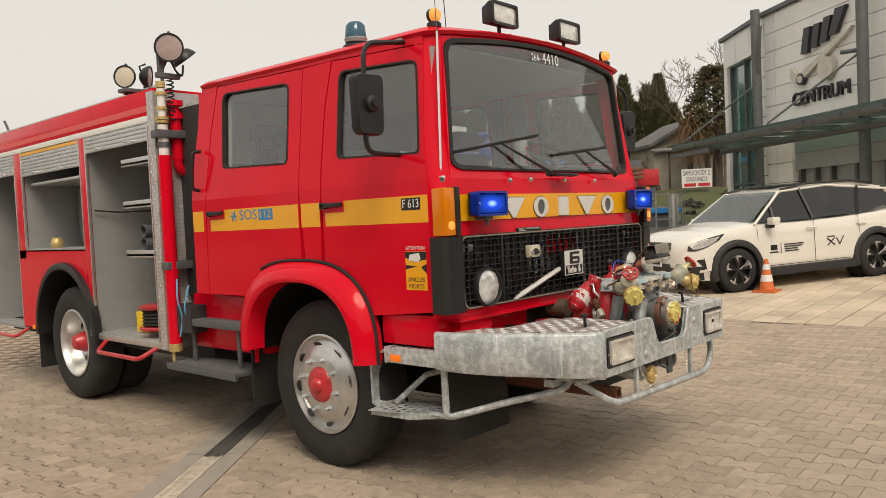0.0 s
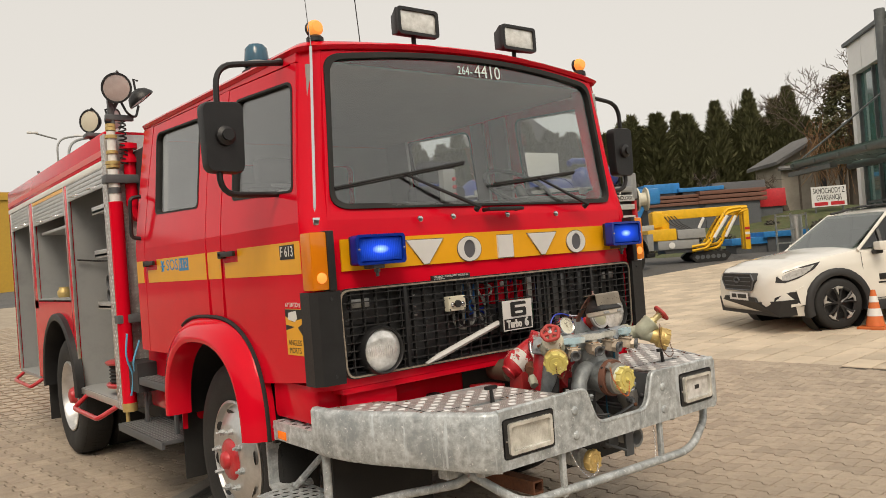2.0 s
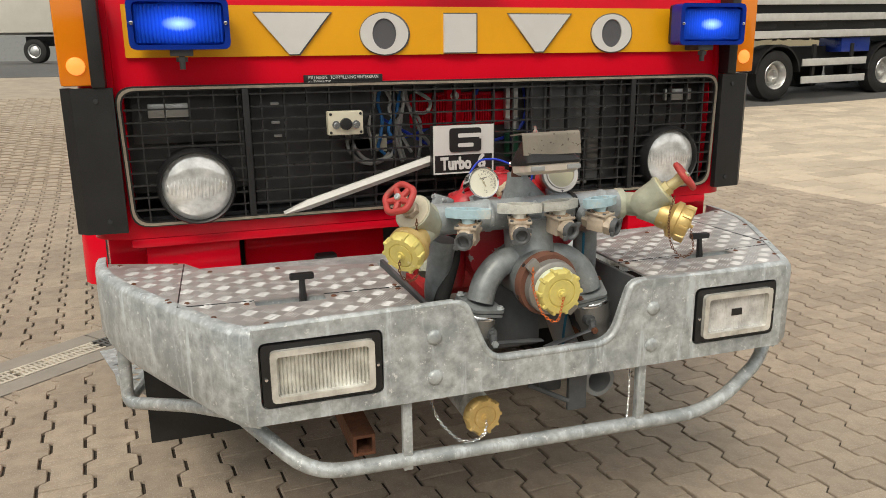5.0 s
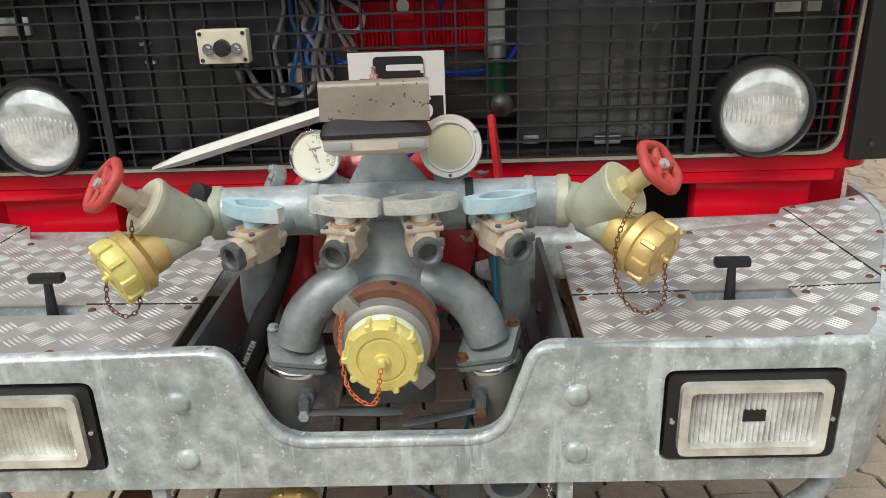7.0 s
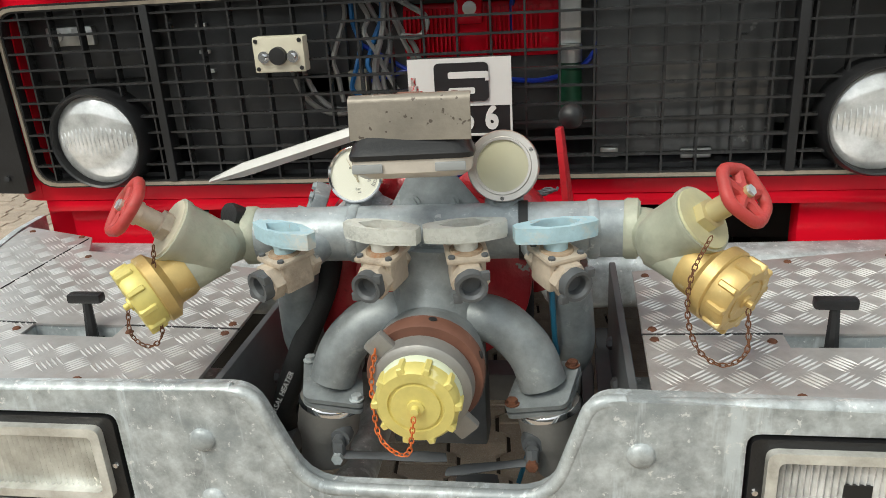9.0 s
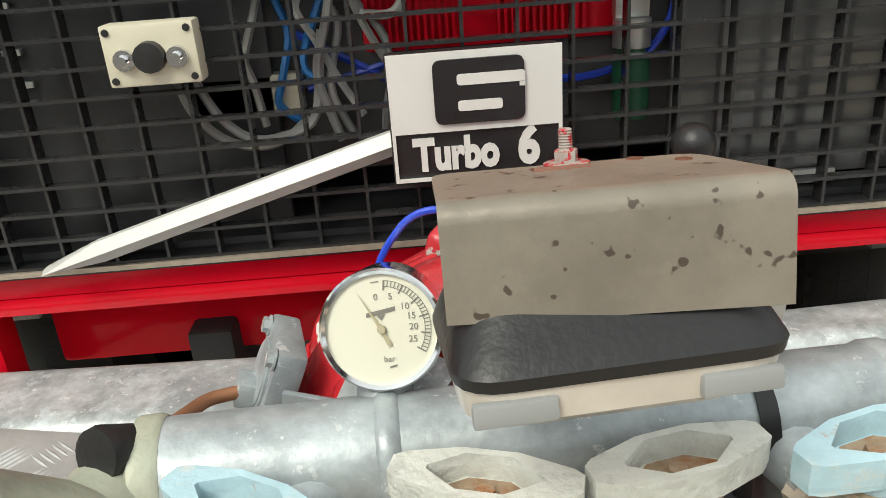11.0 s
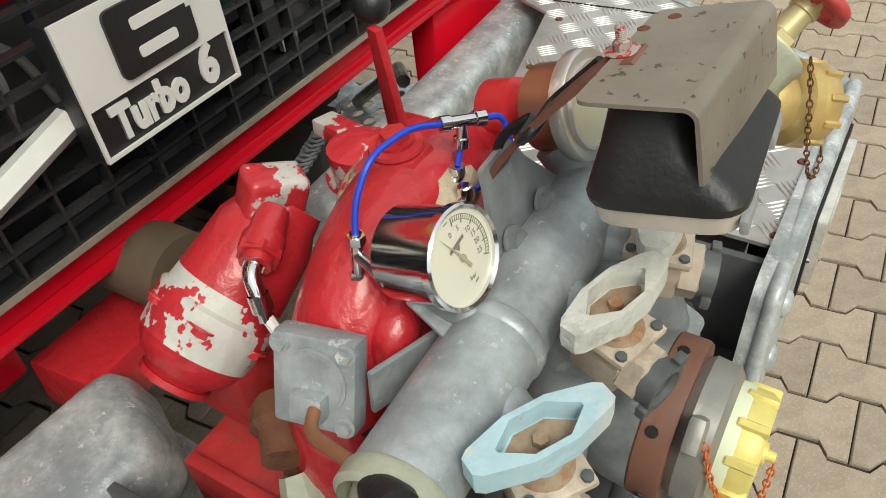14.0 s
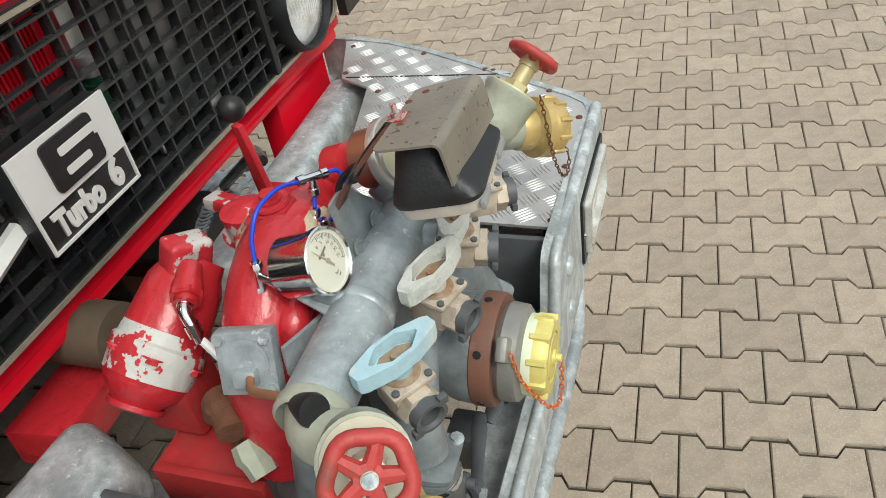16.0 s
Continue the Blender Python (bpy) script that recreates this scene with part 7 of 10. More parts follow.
# the hood and its lamp stand turned a little on their stud and tip up in front
HOOD = Matrix.Translation((0.016, -0.580, 1.3035)) @ Euler((radians(-9), 0, radians(4.8))).to_matrix().to_4x4() @ Matrix.Diagonal((0.925, 1.0, 1.0, 1)) @ Matrix.Translation((0.0015, 0.583, -1.2985))
for ob in set(bpy.data.objects) - hood_start:
    if ob.type == "MESH":
        ob.data.transform(HOOD)

# selector box with a lever
bm = B()
vs = bx(bm, -0.036, 0.036, -0.012, 0.012, -0.040, 0.040, 0.005)
pm = pose(-0.190, -0.392, 1.090, -24, 0, -78)
moved(vs, pm)
sb = part("selector_box", bm, PIPEGAL, engine, "small galvanised selector box with a lever")
bm = B()
vs = lathe(bm, [(0, 0.029), (0.002, 0.029), (0.0025, 0.026), (0.0035, 0.026), (0.0045, 0.019), (0.0045, 0)], (0, -0.012, 0.002), (0, -1, 0), 28)
vs += bx(bm, -0.012, 0.016, -0.030, -0.012, -0.024, -0.002, 0.004)
moved(vs, pm)
part("box_cover", bm, PIPEGAL, sb)
for x, z in ((-0.028, 0.031), (0.028, 0.031), (0.028, -0.031)):
    bolt(pm @ Vector((x, -0.012, z)), pm.to_3x3() @ Vector((0, -1, 0)), 0.0065, sb)
bm = B()
a = pm @ Vector((0.010, -0.028, -0.012))
tube(bm, arc([tuple(a), tuple(a + Vector((-0.020, -0.012, 0.004))), (-0.250, -0.475, 1.110), (-0.262, -0.500, 1.118)], 0.02, 5), 0.0055, 10)
part("lever_rod", bm, mat("coppery_rod", (0.36, 0.17, 0.09), 0.5, metal=0.4, var=0.3), sb, "coppery lever rod")
bm = B()
lathe(bm, [(0, 0.006), (0.003, 0.011), (0.010, 0.013), (0.034, 0.0185), (0.040, 0.0175), (0.042, 0)], (-0.258, -0.494, 1.116), (-0.45, -0.85, 0.35), 22)
part("lever_knob", bm, BLACK, sb, "black cone knob")
bm = B()
vs = bx(bm, 0.0, 0.085, -0.003, 0.003, -0.022, 0.022, 0.002)
moved(vs, pose(-0.180, -0.432, 1.082, 0, 6, -16))
part("box_strap", bm, PIPEGAL, sb, "galvanised strap that holds the box")
# air lines
tl, tr_, td = Vector((0.012, -0.392, 1.203)), Vector((0.046, -0.416, 1.196)), Vector((0.024, -0.403, 1.176))
tee = (tl + tr_) / 2
bm = B()
tube(bm, [tl, tr_], 0.0055, 12)
tube(bm, [tee, td], 0.0052, 10)
for p, q in ((tl, tee), (tr_, tee), (td, tee)):
    lathe(bm, [(0, 0.004), (0, 0.0072), (0.009, 0.0072), (0.010, 0.0056)], p, q - p, 14)
part("air_tee", bm, STEEL, engine, "nickel air-line tee")
g0 = Vector((-0.107, -0.380, 1.148))
e1, e2 = Vector((0.016, -0.403, 1.149)), Vector((-0.002, -0.420, 1.144))
bm = B()
tube(bm, arc([tuple(g0 + Vector((0.002, 0, 0.018))), (-0.094, -0.376, 1.188), (-0.070, -0.378, 1.218), (-0.020, -0.384, 1.217), tuple(tl)], 0.03, 8), 0.003, 8)
tube(bm, [tuple(td), tuple(e1 + Vector((0, 0, 0.012)))], 0.003, 8)
tube(bm, arc([tuple(tr_), (0.062, -0.424, 1.192), (0.060, -0.436, 1.160), (0.028, -0.436, 1.150), tuple(e2 + Vector((0.010, -0.004, 0.003)))], 0.02, 6), 0.003, 8)
part("air_hose", bm, HOSEBL, engine, "blue plastic air hose")
bm = B()
tube(bm, [g0 + Vector((0.003, 0, 0.020)), g0 + Vector((-0.008, -0.003, -0.024))], 0.0054, 10)
tube(bm, [g0, gp - gn * 0.050 + Vector((-0.034, 0, -0.002))], 0.0060, 10)
hexnut(bm, g0 + Vector((0.002, 0, 0.010)), (0.1, 0, 1), 0.0078, 0.008)
hexnut(bm, g0 + Vector((-0.007, 0, -0.022)), (0.3, 0, 1), 0.0078, 0.008)
part("air_fitting", bm, STEEL, engine, "nickel air-line fitting")
for e, d in ((e1, Vector((-0.5, 0.2, -0.3))), (e2, Vector((-0.6, 0.1, -0.55)))):
    bm = B()
    tube(bm, arc([tuple(e + Vector((0, 0, 0.012))), tuple(e), tuple(e + d.normalized() * 0.022)], 0.008, 4), 0.0068, 10)
    hexnut(bm, e + d.normalized() * 0.012, d, 0.0095, 0.010)
    part("air_fitting", bm, STEEL, engine, "nickel air-line fitting")

# low outlets under the bumper
bm = B()
cy(bm, (-0.16, -0.46, 0.605), (-0.16, -0.57, 0.603), 0.042, n=20)
cy(bm, (-0.16, -0.46, 0.605), (-0.16, 0.1, 0.65), 0.035, n=18)
lo = part("low_outlet", bm, GALV, engine, "low capped outlet under the bumper")
cap((-0.158, -0.640, 0.60), (0.1, -1, 0), 0.05, GOLD, lo, "gold blank cap")
chain("chain", [(-0.30, -0.62, 0.69), (-0.29, -0.645, 0.62), (-0.225, -0.655, 0.545), (-0.16, -0.652, 0.555), (-0.158, -0.65, 0.60)], 0.012, STEEL, lo, "bright safety chain")
bm = B()
lathe(bm, [(0, 0.034), (0, 0.046), (0.03, 0.048), (0.05, 0.04), (0.1, 0.036), (0.1, 0.03), (0, 0.034)], (0.205, -0.58, 0.62), (0, 1, 0), 24)
tube(bm, arc([(0.205, -0.5, 0.62), (0.205, -0.4, 0.64), (0.2, -0.3, 0.75)], 0.08, 5), 0.034, 16)
part("open_outlet", bm, GREYPL, engine, "open pipe end under the bumper")
bm = B()
bx(bm, 0.10, 0.155, -0.60, -0.585, 0.555, 0.70, 0.004)
bx(bm, 0.03, 0.10, -0.56, -0.50, 0.60, 0.68, 0.01)
tube(bm, [(0.0, -0.56, 0.63), (0.10, -0.60, 0.585)], 0.007, 6)
part("cable_bracket", bm, GREYST, engine)
chain("chain", [(0.265, -0.63, 0.69), (0.268, -0.632, 0.60), (0.262, -0.632, 0.49)], 0.012, STEEL, engine, "hanging chain")

# ---- equipment body ----
BW, BT = 1.13, 2.60
BY0, BY1 = 2.88, 6.95
bm = B()
bx(bm, -BW, BW, BY0, BY1, 2.40, BT, 0.02)
bx(bm, -0.35, 0.35, BY0, BY1, 0.72, 2.40)
bx(bm, BW - 0.02, BW, BY0, BY1, 0.62, 2.42)
bx(bm, -BW, BW, BY1 - 0.03, BY1, 0.62, 2.42)
body = part("equipment_body", bm, RED, engine, "red equipment body with open lockers")
bm = B()
bx(bm, -BW - 0.003, -BW + 0.02, BY0, BY1, 2.352, 2.40, 0.002)
part("white_strip", bm, WHITE, body)
bm = B()
bx(bm, -BW - 0.0025, -BW + 0.02, BY0 + 0.01, BY1, 2.43, 2.475)
part("reflective_strip", bm, mat("bright_red_strip", (0.75, 0.06, 0.05), 0.3, var=0.05), body)
lockers = [(2.99, 4.13, 0.66), (4.24, 5.62, 1.40), (5.80, 6.85, 0.62)]
bm = B()
bx(bm, -BW, -BW + 0.06, BY0, 2.985, 0.62, 2.36, 0.004)
bx(bm, -BW, -BW + 0.04, 4.135, 4.235, 0.62, 2.36, 0.004)
bx(bm, -BW, -BW + 0.04, 5.625, 5.795, 1.30, 2.36, 0.004)
bx(bm, -BW, -BW + 0.04, 6.855, BY1, 0.62, 2.36, 0.004)
panel(bm, [(4.235, 0.62), (4.235, 1.385), (5.80, 1.385), (5.80, 0.62), (5.36, 0.62)] + [(4.72 + 0.64 * math.cos(radians(a)), 0.62 + 0.62 * math.sin(radians(a))) for a in range(0, 181, 10)][1:], [], "x", -BW, -BW + 0.03)
part("locker_post", bm, RED, body)
bm = B()
loops = []
for a in range(-5, 186, 7):
    r = radians(a)
    loops.append([(xx, 4.72 + math.cos(r) * rr, 0.62 + math.sin(r) * rr * 0.98) for rr, xx in ((0.60, -BW + 0.02), (0.60, -BW - 0.045), (0.625, -BW - 0.055), (0.66, -BW - 0.04), (0.665, -BW + 0.02), (0.66, -0.5 if 4.72 + math.cos(r) * 0.66 > 4.165 else -BW + 0.024), (0.63, -0.5 if 4.72 + math.cos(r) * 0.66 > 4.165 else -BW + 0.022))])
loft(bm, loops)
part("rear_arch", bm, BLACK, body, "black rubber rear wheel arch", angle=50)
for k, (y0, y1, z0) in enumerate(lockers):
    bm = B()
    bx(bm, -BW + 0.03, -0.36, y0 - 0.02, y0, z0 - 0.03, 2.36)
    bx(bm, -BW + 0.03, -0.36, y1, y1 + 0.02, z0 - 0.03, 2.36)
    bx(bm, -0.38, -0.36, y0, y1, z0 - 0.03, 2.36)
    bx(bm, -BW + 0.0, -0.36, y0, y1, z0 - 0.03, z0, 0.002)
    bx(bm, -BW + 0.03, -0.36, y0, y1, 2.35, 2.36)
    lk = part("locker", bm, GREYPL, body, "open grey equipment locker")
    zb = (2.21, 2.115, 2.15)[k]
    for j in range(int((2.345 - zb) / 0.033) + 1):
        bm = B()
        z = zb + j * 0.033
        bx(bm, -BW + 0.0, -BW + 0.012, y0 + 0.015, y1 - 0.015, z, z + 0.031, 0.003)
        part("shutter_slat", bm, ALU, lk)
    if k == 1:
        bm = B()
        bx(bm, -BW - 0.002, -BW, y0 + 0.015, y1 - 0.015, 2.315, 2.345)
        part("locker_stripe", bm, YELLOW, lk)
    for yy in (y0 + (y1 - y0) * 0.25, y0 + (y1 - y0) * 0.72):
        bm = B()
        tube(bm, arc([(-BW, yy - 0.07, zb + 0.02), (-BW - 0.035, yy - 0.06, zb + 0.02), (-BW - 0.035, yy + 0.06, zb + 0.02), (-BW, yy + 0.07, zb + 0.02)], 0.02, 3), 0.006, 6)
        part("shutter_handle", bm, STEEL, lk)
    bm = B()
    for yy in (y0, y1 - 0.012):
        bx(bm, -BW - 0.004, -BW + 0.02, yy, yy + 0.012, z0, 2.35, 0.002)
    part("shutter_rail", bm, ALU, lk)
    if k == 0:
        for z, ya in ((2.06, 3.02), (1.72, 3.02), (1.32, 3.02)):
            bm = B()
            bx(bm, -BW + 0.05, -0.42, ya, ya + 0.55, z, z + 0.02, 0.002)
            bx(bm, -BW + 0.05, -BW + 0.06, ya, ya + 0.55, z - 0.01, z + 0.05, 0.002)
            part("shelf", bm, ALU, lk)
        for yy, zz in ((3.28, 1.52), (3.28, 1.415)):
            bm = B()
            lathe(bm, [(0, 0.045), (0.0, 0.052), (0.5, 0.052), (0.5, 0.045), (0.0, 0.045)], (-BW + 0.06, yy, zz - 0.0), (1, 0, 0), 18)
            part("suction_pipe", bm, GREYST, lk, "grey pipe stored on a shelf")
        bm = B()
        bx(bm, -0.95, -0.62, 3.55, 3.74, 0.665, 0.84, 0.008)
        part("yellow_box", bm, mat("bright_yellow_paint", (0.85, 0.55, 0.02), 0.4), lk, "small yellow metal box")
        bm = B()
        lathe(bm, [(0, 0.06), (0, 0.20), (0.02, 0.21), (0.03, 0.20), (0.03, 0.12), (0.17, 0.12), (0.17, 0.20), (0.19, 0.21), (0.2, 0.19), (0.2, 0.06)], (-0.92, 3.28, 0.72), (0, 0, 1), 28)
        hr = part("hose_reel", bm, REDPUMP, lk, "red hose reel lying in the locker")
        bm = B()
        for j in range(5):
            lathe(bm, [(0, 0.12), (0, 0.17), (0.013, 0.185), (0.026, 0.17), (0.026, 0.12)], (-0.92, 3.28, 0.753 + j * 0.027), (0, 0, 1), 24)
        part("hose", bm, RUBBER, hr, "black wound hose")
        bm = B()
        tube(bm, arc([(-BW + 0.04, 4.1, 1.72), (-0.9, 4.08, 1.70), (-0.6, 3.9, 1.70), (-0.4, 3.7, 1.72)], 0.05, 4), 0.008, 6)
        part("cable", bm, BLACK, lk)
        bm = B()
        bx(bm, -0.70, -0.45, 3.05, 3.35, 1.745, 1.80, 0.006)
        bx(bm, -0.80, -0.5, 3.05, 3.4, 2.085, 2.13, 0.006)
        part("tool_case", bm, REDPUMP, lk)
    if k == 1:
        bm = B()
        bx(bm, -0.62, -0.60, y0 + 0.10, y1 - 0.06, z0 + 0.05, 2.0, 0.002)
        pb = part("tool_board", bm, ALU, lk, "perforated tool board")
        bm = B()
        for a in range(11):
            for b in range(8):
                lathe(bm, [(0, 0.013), (0.001, 0.012), (0.0012, 0)], (-0.6205, y0 + 0.16 + a * 0.105, z0 + 0.10 + b * 0.07), (-1, 0, 0), 6)
        part("board_hole", bm, INK, pb)
        bm = B()
        for yy in (4.7, 4.95):
            bx(bm, -0.66, -0.62, yy, yy + 0.03, 1.55, 1.80, 0.006)
        part("tool", bm, BLACK, lk)
        bm = B()
        bx(bm, -BW + 0.05, -0.62, y0 + 0.1, y1 - 0.1, 2.02, 2.045, 0.002)
        part("shelf", bm, ALU, lk)
        bm = B()
        lathe(bm, [(0, 0.05), (0.02, 0.06), (0.06, 0.06), (0.08, 0.045), (0.1, 0.045), (0.1, 0)], (-BW + 0.16, 5.25, z0), (0, 0, 1), 18)
        part("brass_coupling", bm, GOLD, lk, "brass hose coupling")
        bm = B()
        bx(bm, -0.75, -0.64, 4.75, 5.1, 1.44, 1.53, 0.006)
        part("tool_case", bm, GREYPL, lk)
# chequered corner strip, sill and roof rails
bm = B()
bx(bm, -BW - 0.006, -BW + 0.03, BY0 - 0.006, 2.975, 0.60, 2.575, 0.004)
bx(bm, -BW + 0.02, -0.75, BY0 - 0.012, BY0, 0.60, 2.575, 0.004)
cs = part("corner_strip", bm, TREAD, body, "chequer plate corner of the body")
verts, faces = [], []
for j in range(64):
    for i in range(13):
        z = 0.62 + j * 0.03
        side_face = i < 3
        a = radians(45 if (i + j) % 2 else -45)
        for k in range(3):
            o = (k - 1) * 0.007
            u, w = math.cos(a), math.sin(a)
            b0 = len(verts)
            for du, dv, dz in ((-0.011, 0, 0), (0, -0.002, 0), (0.011, 0, 0), (0, 0.002, 0), (0, 0, 0.002)):
                p, q = u * du - w * (dv + o), w * du + u * (dv + o)
                if side_face:
                    verts.append((-BW - 0.0062 - dz, BY0 + 0.015 + i * 0.03 + p, z + q))
                else:
                    verts.append((-BW + 0.035 + (i - 3) * 0.035 + p, BY0 - 0.0122 - dz, z + q))
            faces += [(b0, b0 + 1, b0 + 4), (b0 + 1, b0 + 2, b0 + 4), (b0 + 2, b0 + 3, b0 + 4), (b0 + 3, b0, b0 + 4)]
me = bpy.data.meshes.new("strip_pattern")
me.from_pydata(verts, [], faces)
me.materials.append(BARS)
ob = new("strip_pattern", me)
ob.parent = cs
tagged(ob, kind="stuff")
bm = B()
bx(bm, -BW - 0.008, -0.5, 2.98, 4.14, 0.605, 0.655, 0.004)
part("locker_sill", bm, ALU, body, "aluminium sill below the locker")
bm = B()
tube(bm, arc([(-BW + 0.03, 3.05, 0.62), (-1.25, 3.12, 0.53), (-1.25, 3.85, 0.53), (-BW + 0.03, 3.95, 0.62)], 0.05, 4), 0.018, 8)
tube(bm, arc([(-BW + 0.03, 5.75, 0.60), (-1.22, 5.80, 0.52), (-1.22, 6.7, 0.52), (-BW + 0.03, 6.75, 0.60)], 0.05, 4), 0.018, 8)
part("step_bar", bm, REDPUMP, body, "red tube step below the locker")
bm = B()
bx(bm, -BW - 0.002, -BW + 0.02, 4.14, 4.235, 0.62, 0.9, 0.002)
part("kick_plate", bm, TREAD, body)
bm = B()
bx(bm, -BW - 0.012, -BW, 5.50, 5.56, 0.60, 0.64, 0.004)
part("side_reflector", bm, ORANGE, body)
bm = B()
for s in (-1, 1):
    tube(bm, [(s * 0.95, BY0 + 0.3, 2.66), (s * 0.95, 6.9, 2.66)], 0.017, 8)
    for y in (3.3, 4.2, 5.1, 6.0, 6.85):
        cy(bm, (s * 0.95, y, BT - 0.01), (s * 0.95, y, 2.66), 0.012, n=8)
bx(bm, -0.9, 0.9, 3.4, 6.9, BT - 0.01, BT + 0.03, 0.01)
part("roof_rail", bm, ALU, body, "silver rail on the body's roof")
bm = B()
tube(bm, [(-0.75, 6.85, 2.6), (-0.8, 6.95, 2.85)], 0.015, 6)
part("roof_post", bm, GREYST, body)
# dark boxes put in for the shade between cab and body
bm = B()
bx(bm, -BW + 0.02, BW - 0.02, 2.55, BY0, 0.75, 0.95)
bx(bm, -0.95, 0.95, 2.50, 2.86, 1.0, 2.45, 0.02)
part("pump_bay_wall", bm, DARK, engine, "dark block standing in for the shaded gap between cab and body")

# ---- lighting mast and pipes between cab and body ----
bm = B()
mx, my = -1.105, 2.80
cy(bm, (mx, my, 0.62), (mx, my, 2.08), 0.048, n=20)
mast = part("light_mast", bm, RED, engine, "red and white telescopic light mast")
bm = B()
cy(bm, (mx, my, 2.08), (mx, my, 2.31), 0.038, n=20)
cy(bm, (mx, my, 2.36), (mx, my, 2.58), 0.030, n=20)
part("mast_tube", bm, WHITE, mast, "white mast section")
bm = B()
for z, r in ((2.32, 0.046), (2.345, 0.05), (2.42, 0.04), (2.53, 0.042), (2.585, 0.036), (2.61, 0.034)):
    lathe(bm, [(0, 0.02), (0, r), (0.022, r), (0.022, 0.02)], (mx, my, z), (0, 0, 1), 18)
part("mast_collar", bm, GOLD, mast, "brass mast collar")
bm = B()
bx(bm, mx - 0.07, mx + 0.18, my - 0.05, my + 0.06, 2.21, 2.27, 0.008)
bx(bm, mx - 0.05, mx + 0.16, my - 0.045, my + 0.06, 1.22, 1.28, 0.008)
cy(bm, (mx, my, 2.14), (mx, my, 2.18), 0.044, n=16)
part("mast_clamp", bm, GREYST, mast)
bm = B()
lathe(bm, [(0, 0.02), (0, 0.05), (0.06, 0.052), (0.06, 0.02)], (mx, my, 0.60), (0, 0, 1), 18)
cy(bm, (mx - 0.02, my, 0.52), (mx - 0.02, my, 0.60), 0.014, n=8)
part("mast_foot", bm, GOLD, mast)
bm = B()
cy(bm, (mx + 0.12, my + 0.02, 2.05), (mx + 0.12, my + 0.02, 2.42), 0.042, n=18)
tube(bm, arc([(mx + 0.12, my + 0.02, 2.08), (mx + 0.12, my + 0.02, 1.98), (mx + 0.26, my + 0.03, 1.93)], 0.05, 4), 0.036, 14)
lathe(bm, [(0, 0.03), (0, 0.06), (0.04, 0.06), (0.04, 0.03), (0.1, 0.03), (0.1, 0.06), (0.14, 0.06), (0.14, 0)], (mx + 0.12, my + 0.02, 2.36), (0, 0, 1), 18)
part("riser_pipe", bm, RED, engine, "red riser pipe beside the mast")
bm = B()
tube(bm, [(mx + 0.02, my, 2.62), (mx + 0.02, my, 2.72), (mx + 0.06, my, 2.80)], 0.014, 8)
bx(bm, mx - 0.03, mx + 0.16, my - 0.02, my + 0.02, 2.66, 2.70, 0.006)
bx(bm, mx - 0.01, mx + 0.03, my - 0.02, my + 0.02, 2.70, 2.84, 0.006)
part("mast_head", bm, GREYST, mast)


def floodlight(p, aim, r, face):
    bm = B()
    lathe(bm, [(-0.075, 0), (-0.07, r * 0.35), (-0.045, r * 0.75), (-0.005, r), (0.012, r * 1.02), (0.012, r * 0.9), (0.004, r * 0.88)], p, aim, 24)
    a = Vector(aim).normalized()
    tube(bm, [Vector(p) - a * 0.05, Vector(p) - a * 0.07 + Vector((0, 0, r * 0.9)), Vector(p) - a * 0.02 + Vector((0, 0, r * 1.15))], 0.009, 6)
    f = part("floodlight", bm, BLACK, mast, "black round floodlight")
    bm = B()
    lathe(bm, [(0.006, r * 0.9), (0.012, r * 0.5), (0.014, 0)], p, aim, 24)
    part("floodlight_glass", bm, face, f)


pinkish = mat("floodlight_glass", (0.42, 0.35, 0.33), 0.2, metal=0.0, var=0.2)
floodlight((-1.07, 2.70, 2.87), (-0.55, -0.75, -0.1), 0.105, pinkish)
floodlight((-0.86, 2.86, 2.84), (0.62, -0.12, -0.80), 0.10, pinkish)
bm = B()
tube(bm, arc([(-1.05, 2.76, 2.83), (-1.0, 2.74, 2.70), (-0.93, 2.78, 2.68), (-0.89, 2.83, 2.78)], 0.06, 4), 0.009, 6)
hel = [(mx + 0.08 + 0.025 * math.cos(k * 0.9), my + 0.025 * math.sin(k * 0.9), 2.66 - k * 0.0045) for k in range(70)]
tube(bm, hel, 0.006, 5)
part("mast_cable", bm, BLACK, mast, "coiled black cable")
floodlight((-1.09, 3.38, 2.76), (-0.8, -0.6, 0.0), 0.09, mat("pale_lamp_face", (0.62, 0.58, 0.46), 0.25, var=0.06))
floodlight((-0.93, 3.30, 2.76), (0.7, -0.6, -0.1), 0.09, mat("grey_lamp_face", (0.4, 0.4, 0.38), 0.2, var=0.1))
bm = B()
bx(bm, -1.14, -0.86, 3.3, 3.42, 2.63, 2.66, 0.006)
cy(bm, (-1.08, 3.4, 2.62), (-1.08, 3.4, 2.72), 0.02, n=8)
cy(bm, (-0.93, 3.36, 2.62), (-0.93, 3.36, 2.72), 0.02, n=8)
part("lamp_bar", bm, GREYST, mast)
bm = B()
for pts in ([(-1.12, 2.70, 1.15), (-1.15, 2.66, 1.0), (-1.10, 2.68, 0.85), (-1.12, 2.70, 0.72)], [(-1.05, 2.66, 1.1), (-1.12, 2.62, 0.95), (-1.08, 2.64, 0.8)]):
    tube(bm, arc(pts, 0.05, 4), 0.007, 6)
part("air_line", bm, mat("pale_blue_hose", (0.1, 0.35, 0.55), 0.4), engine)
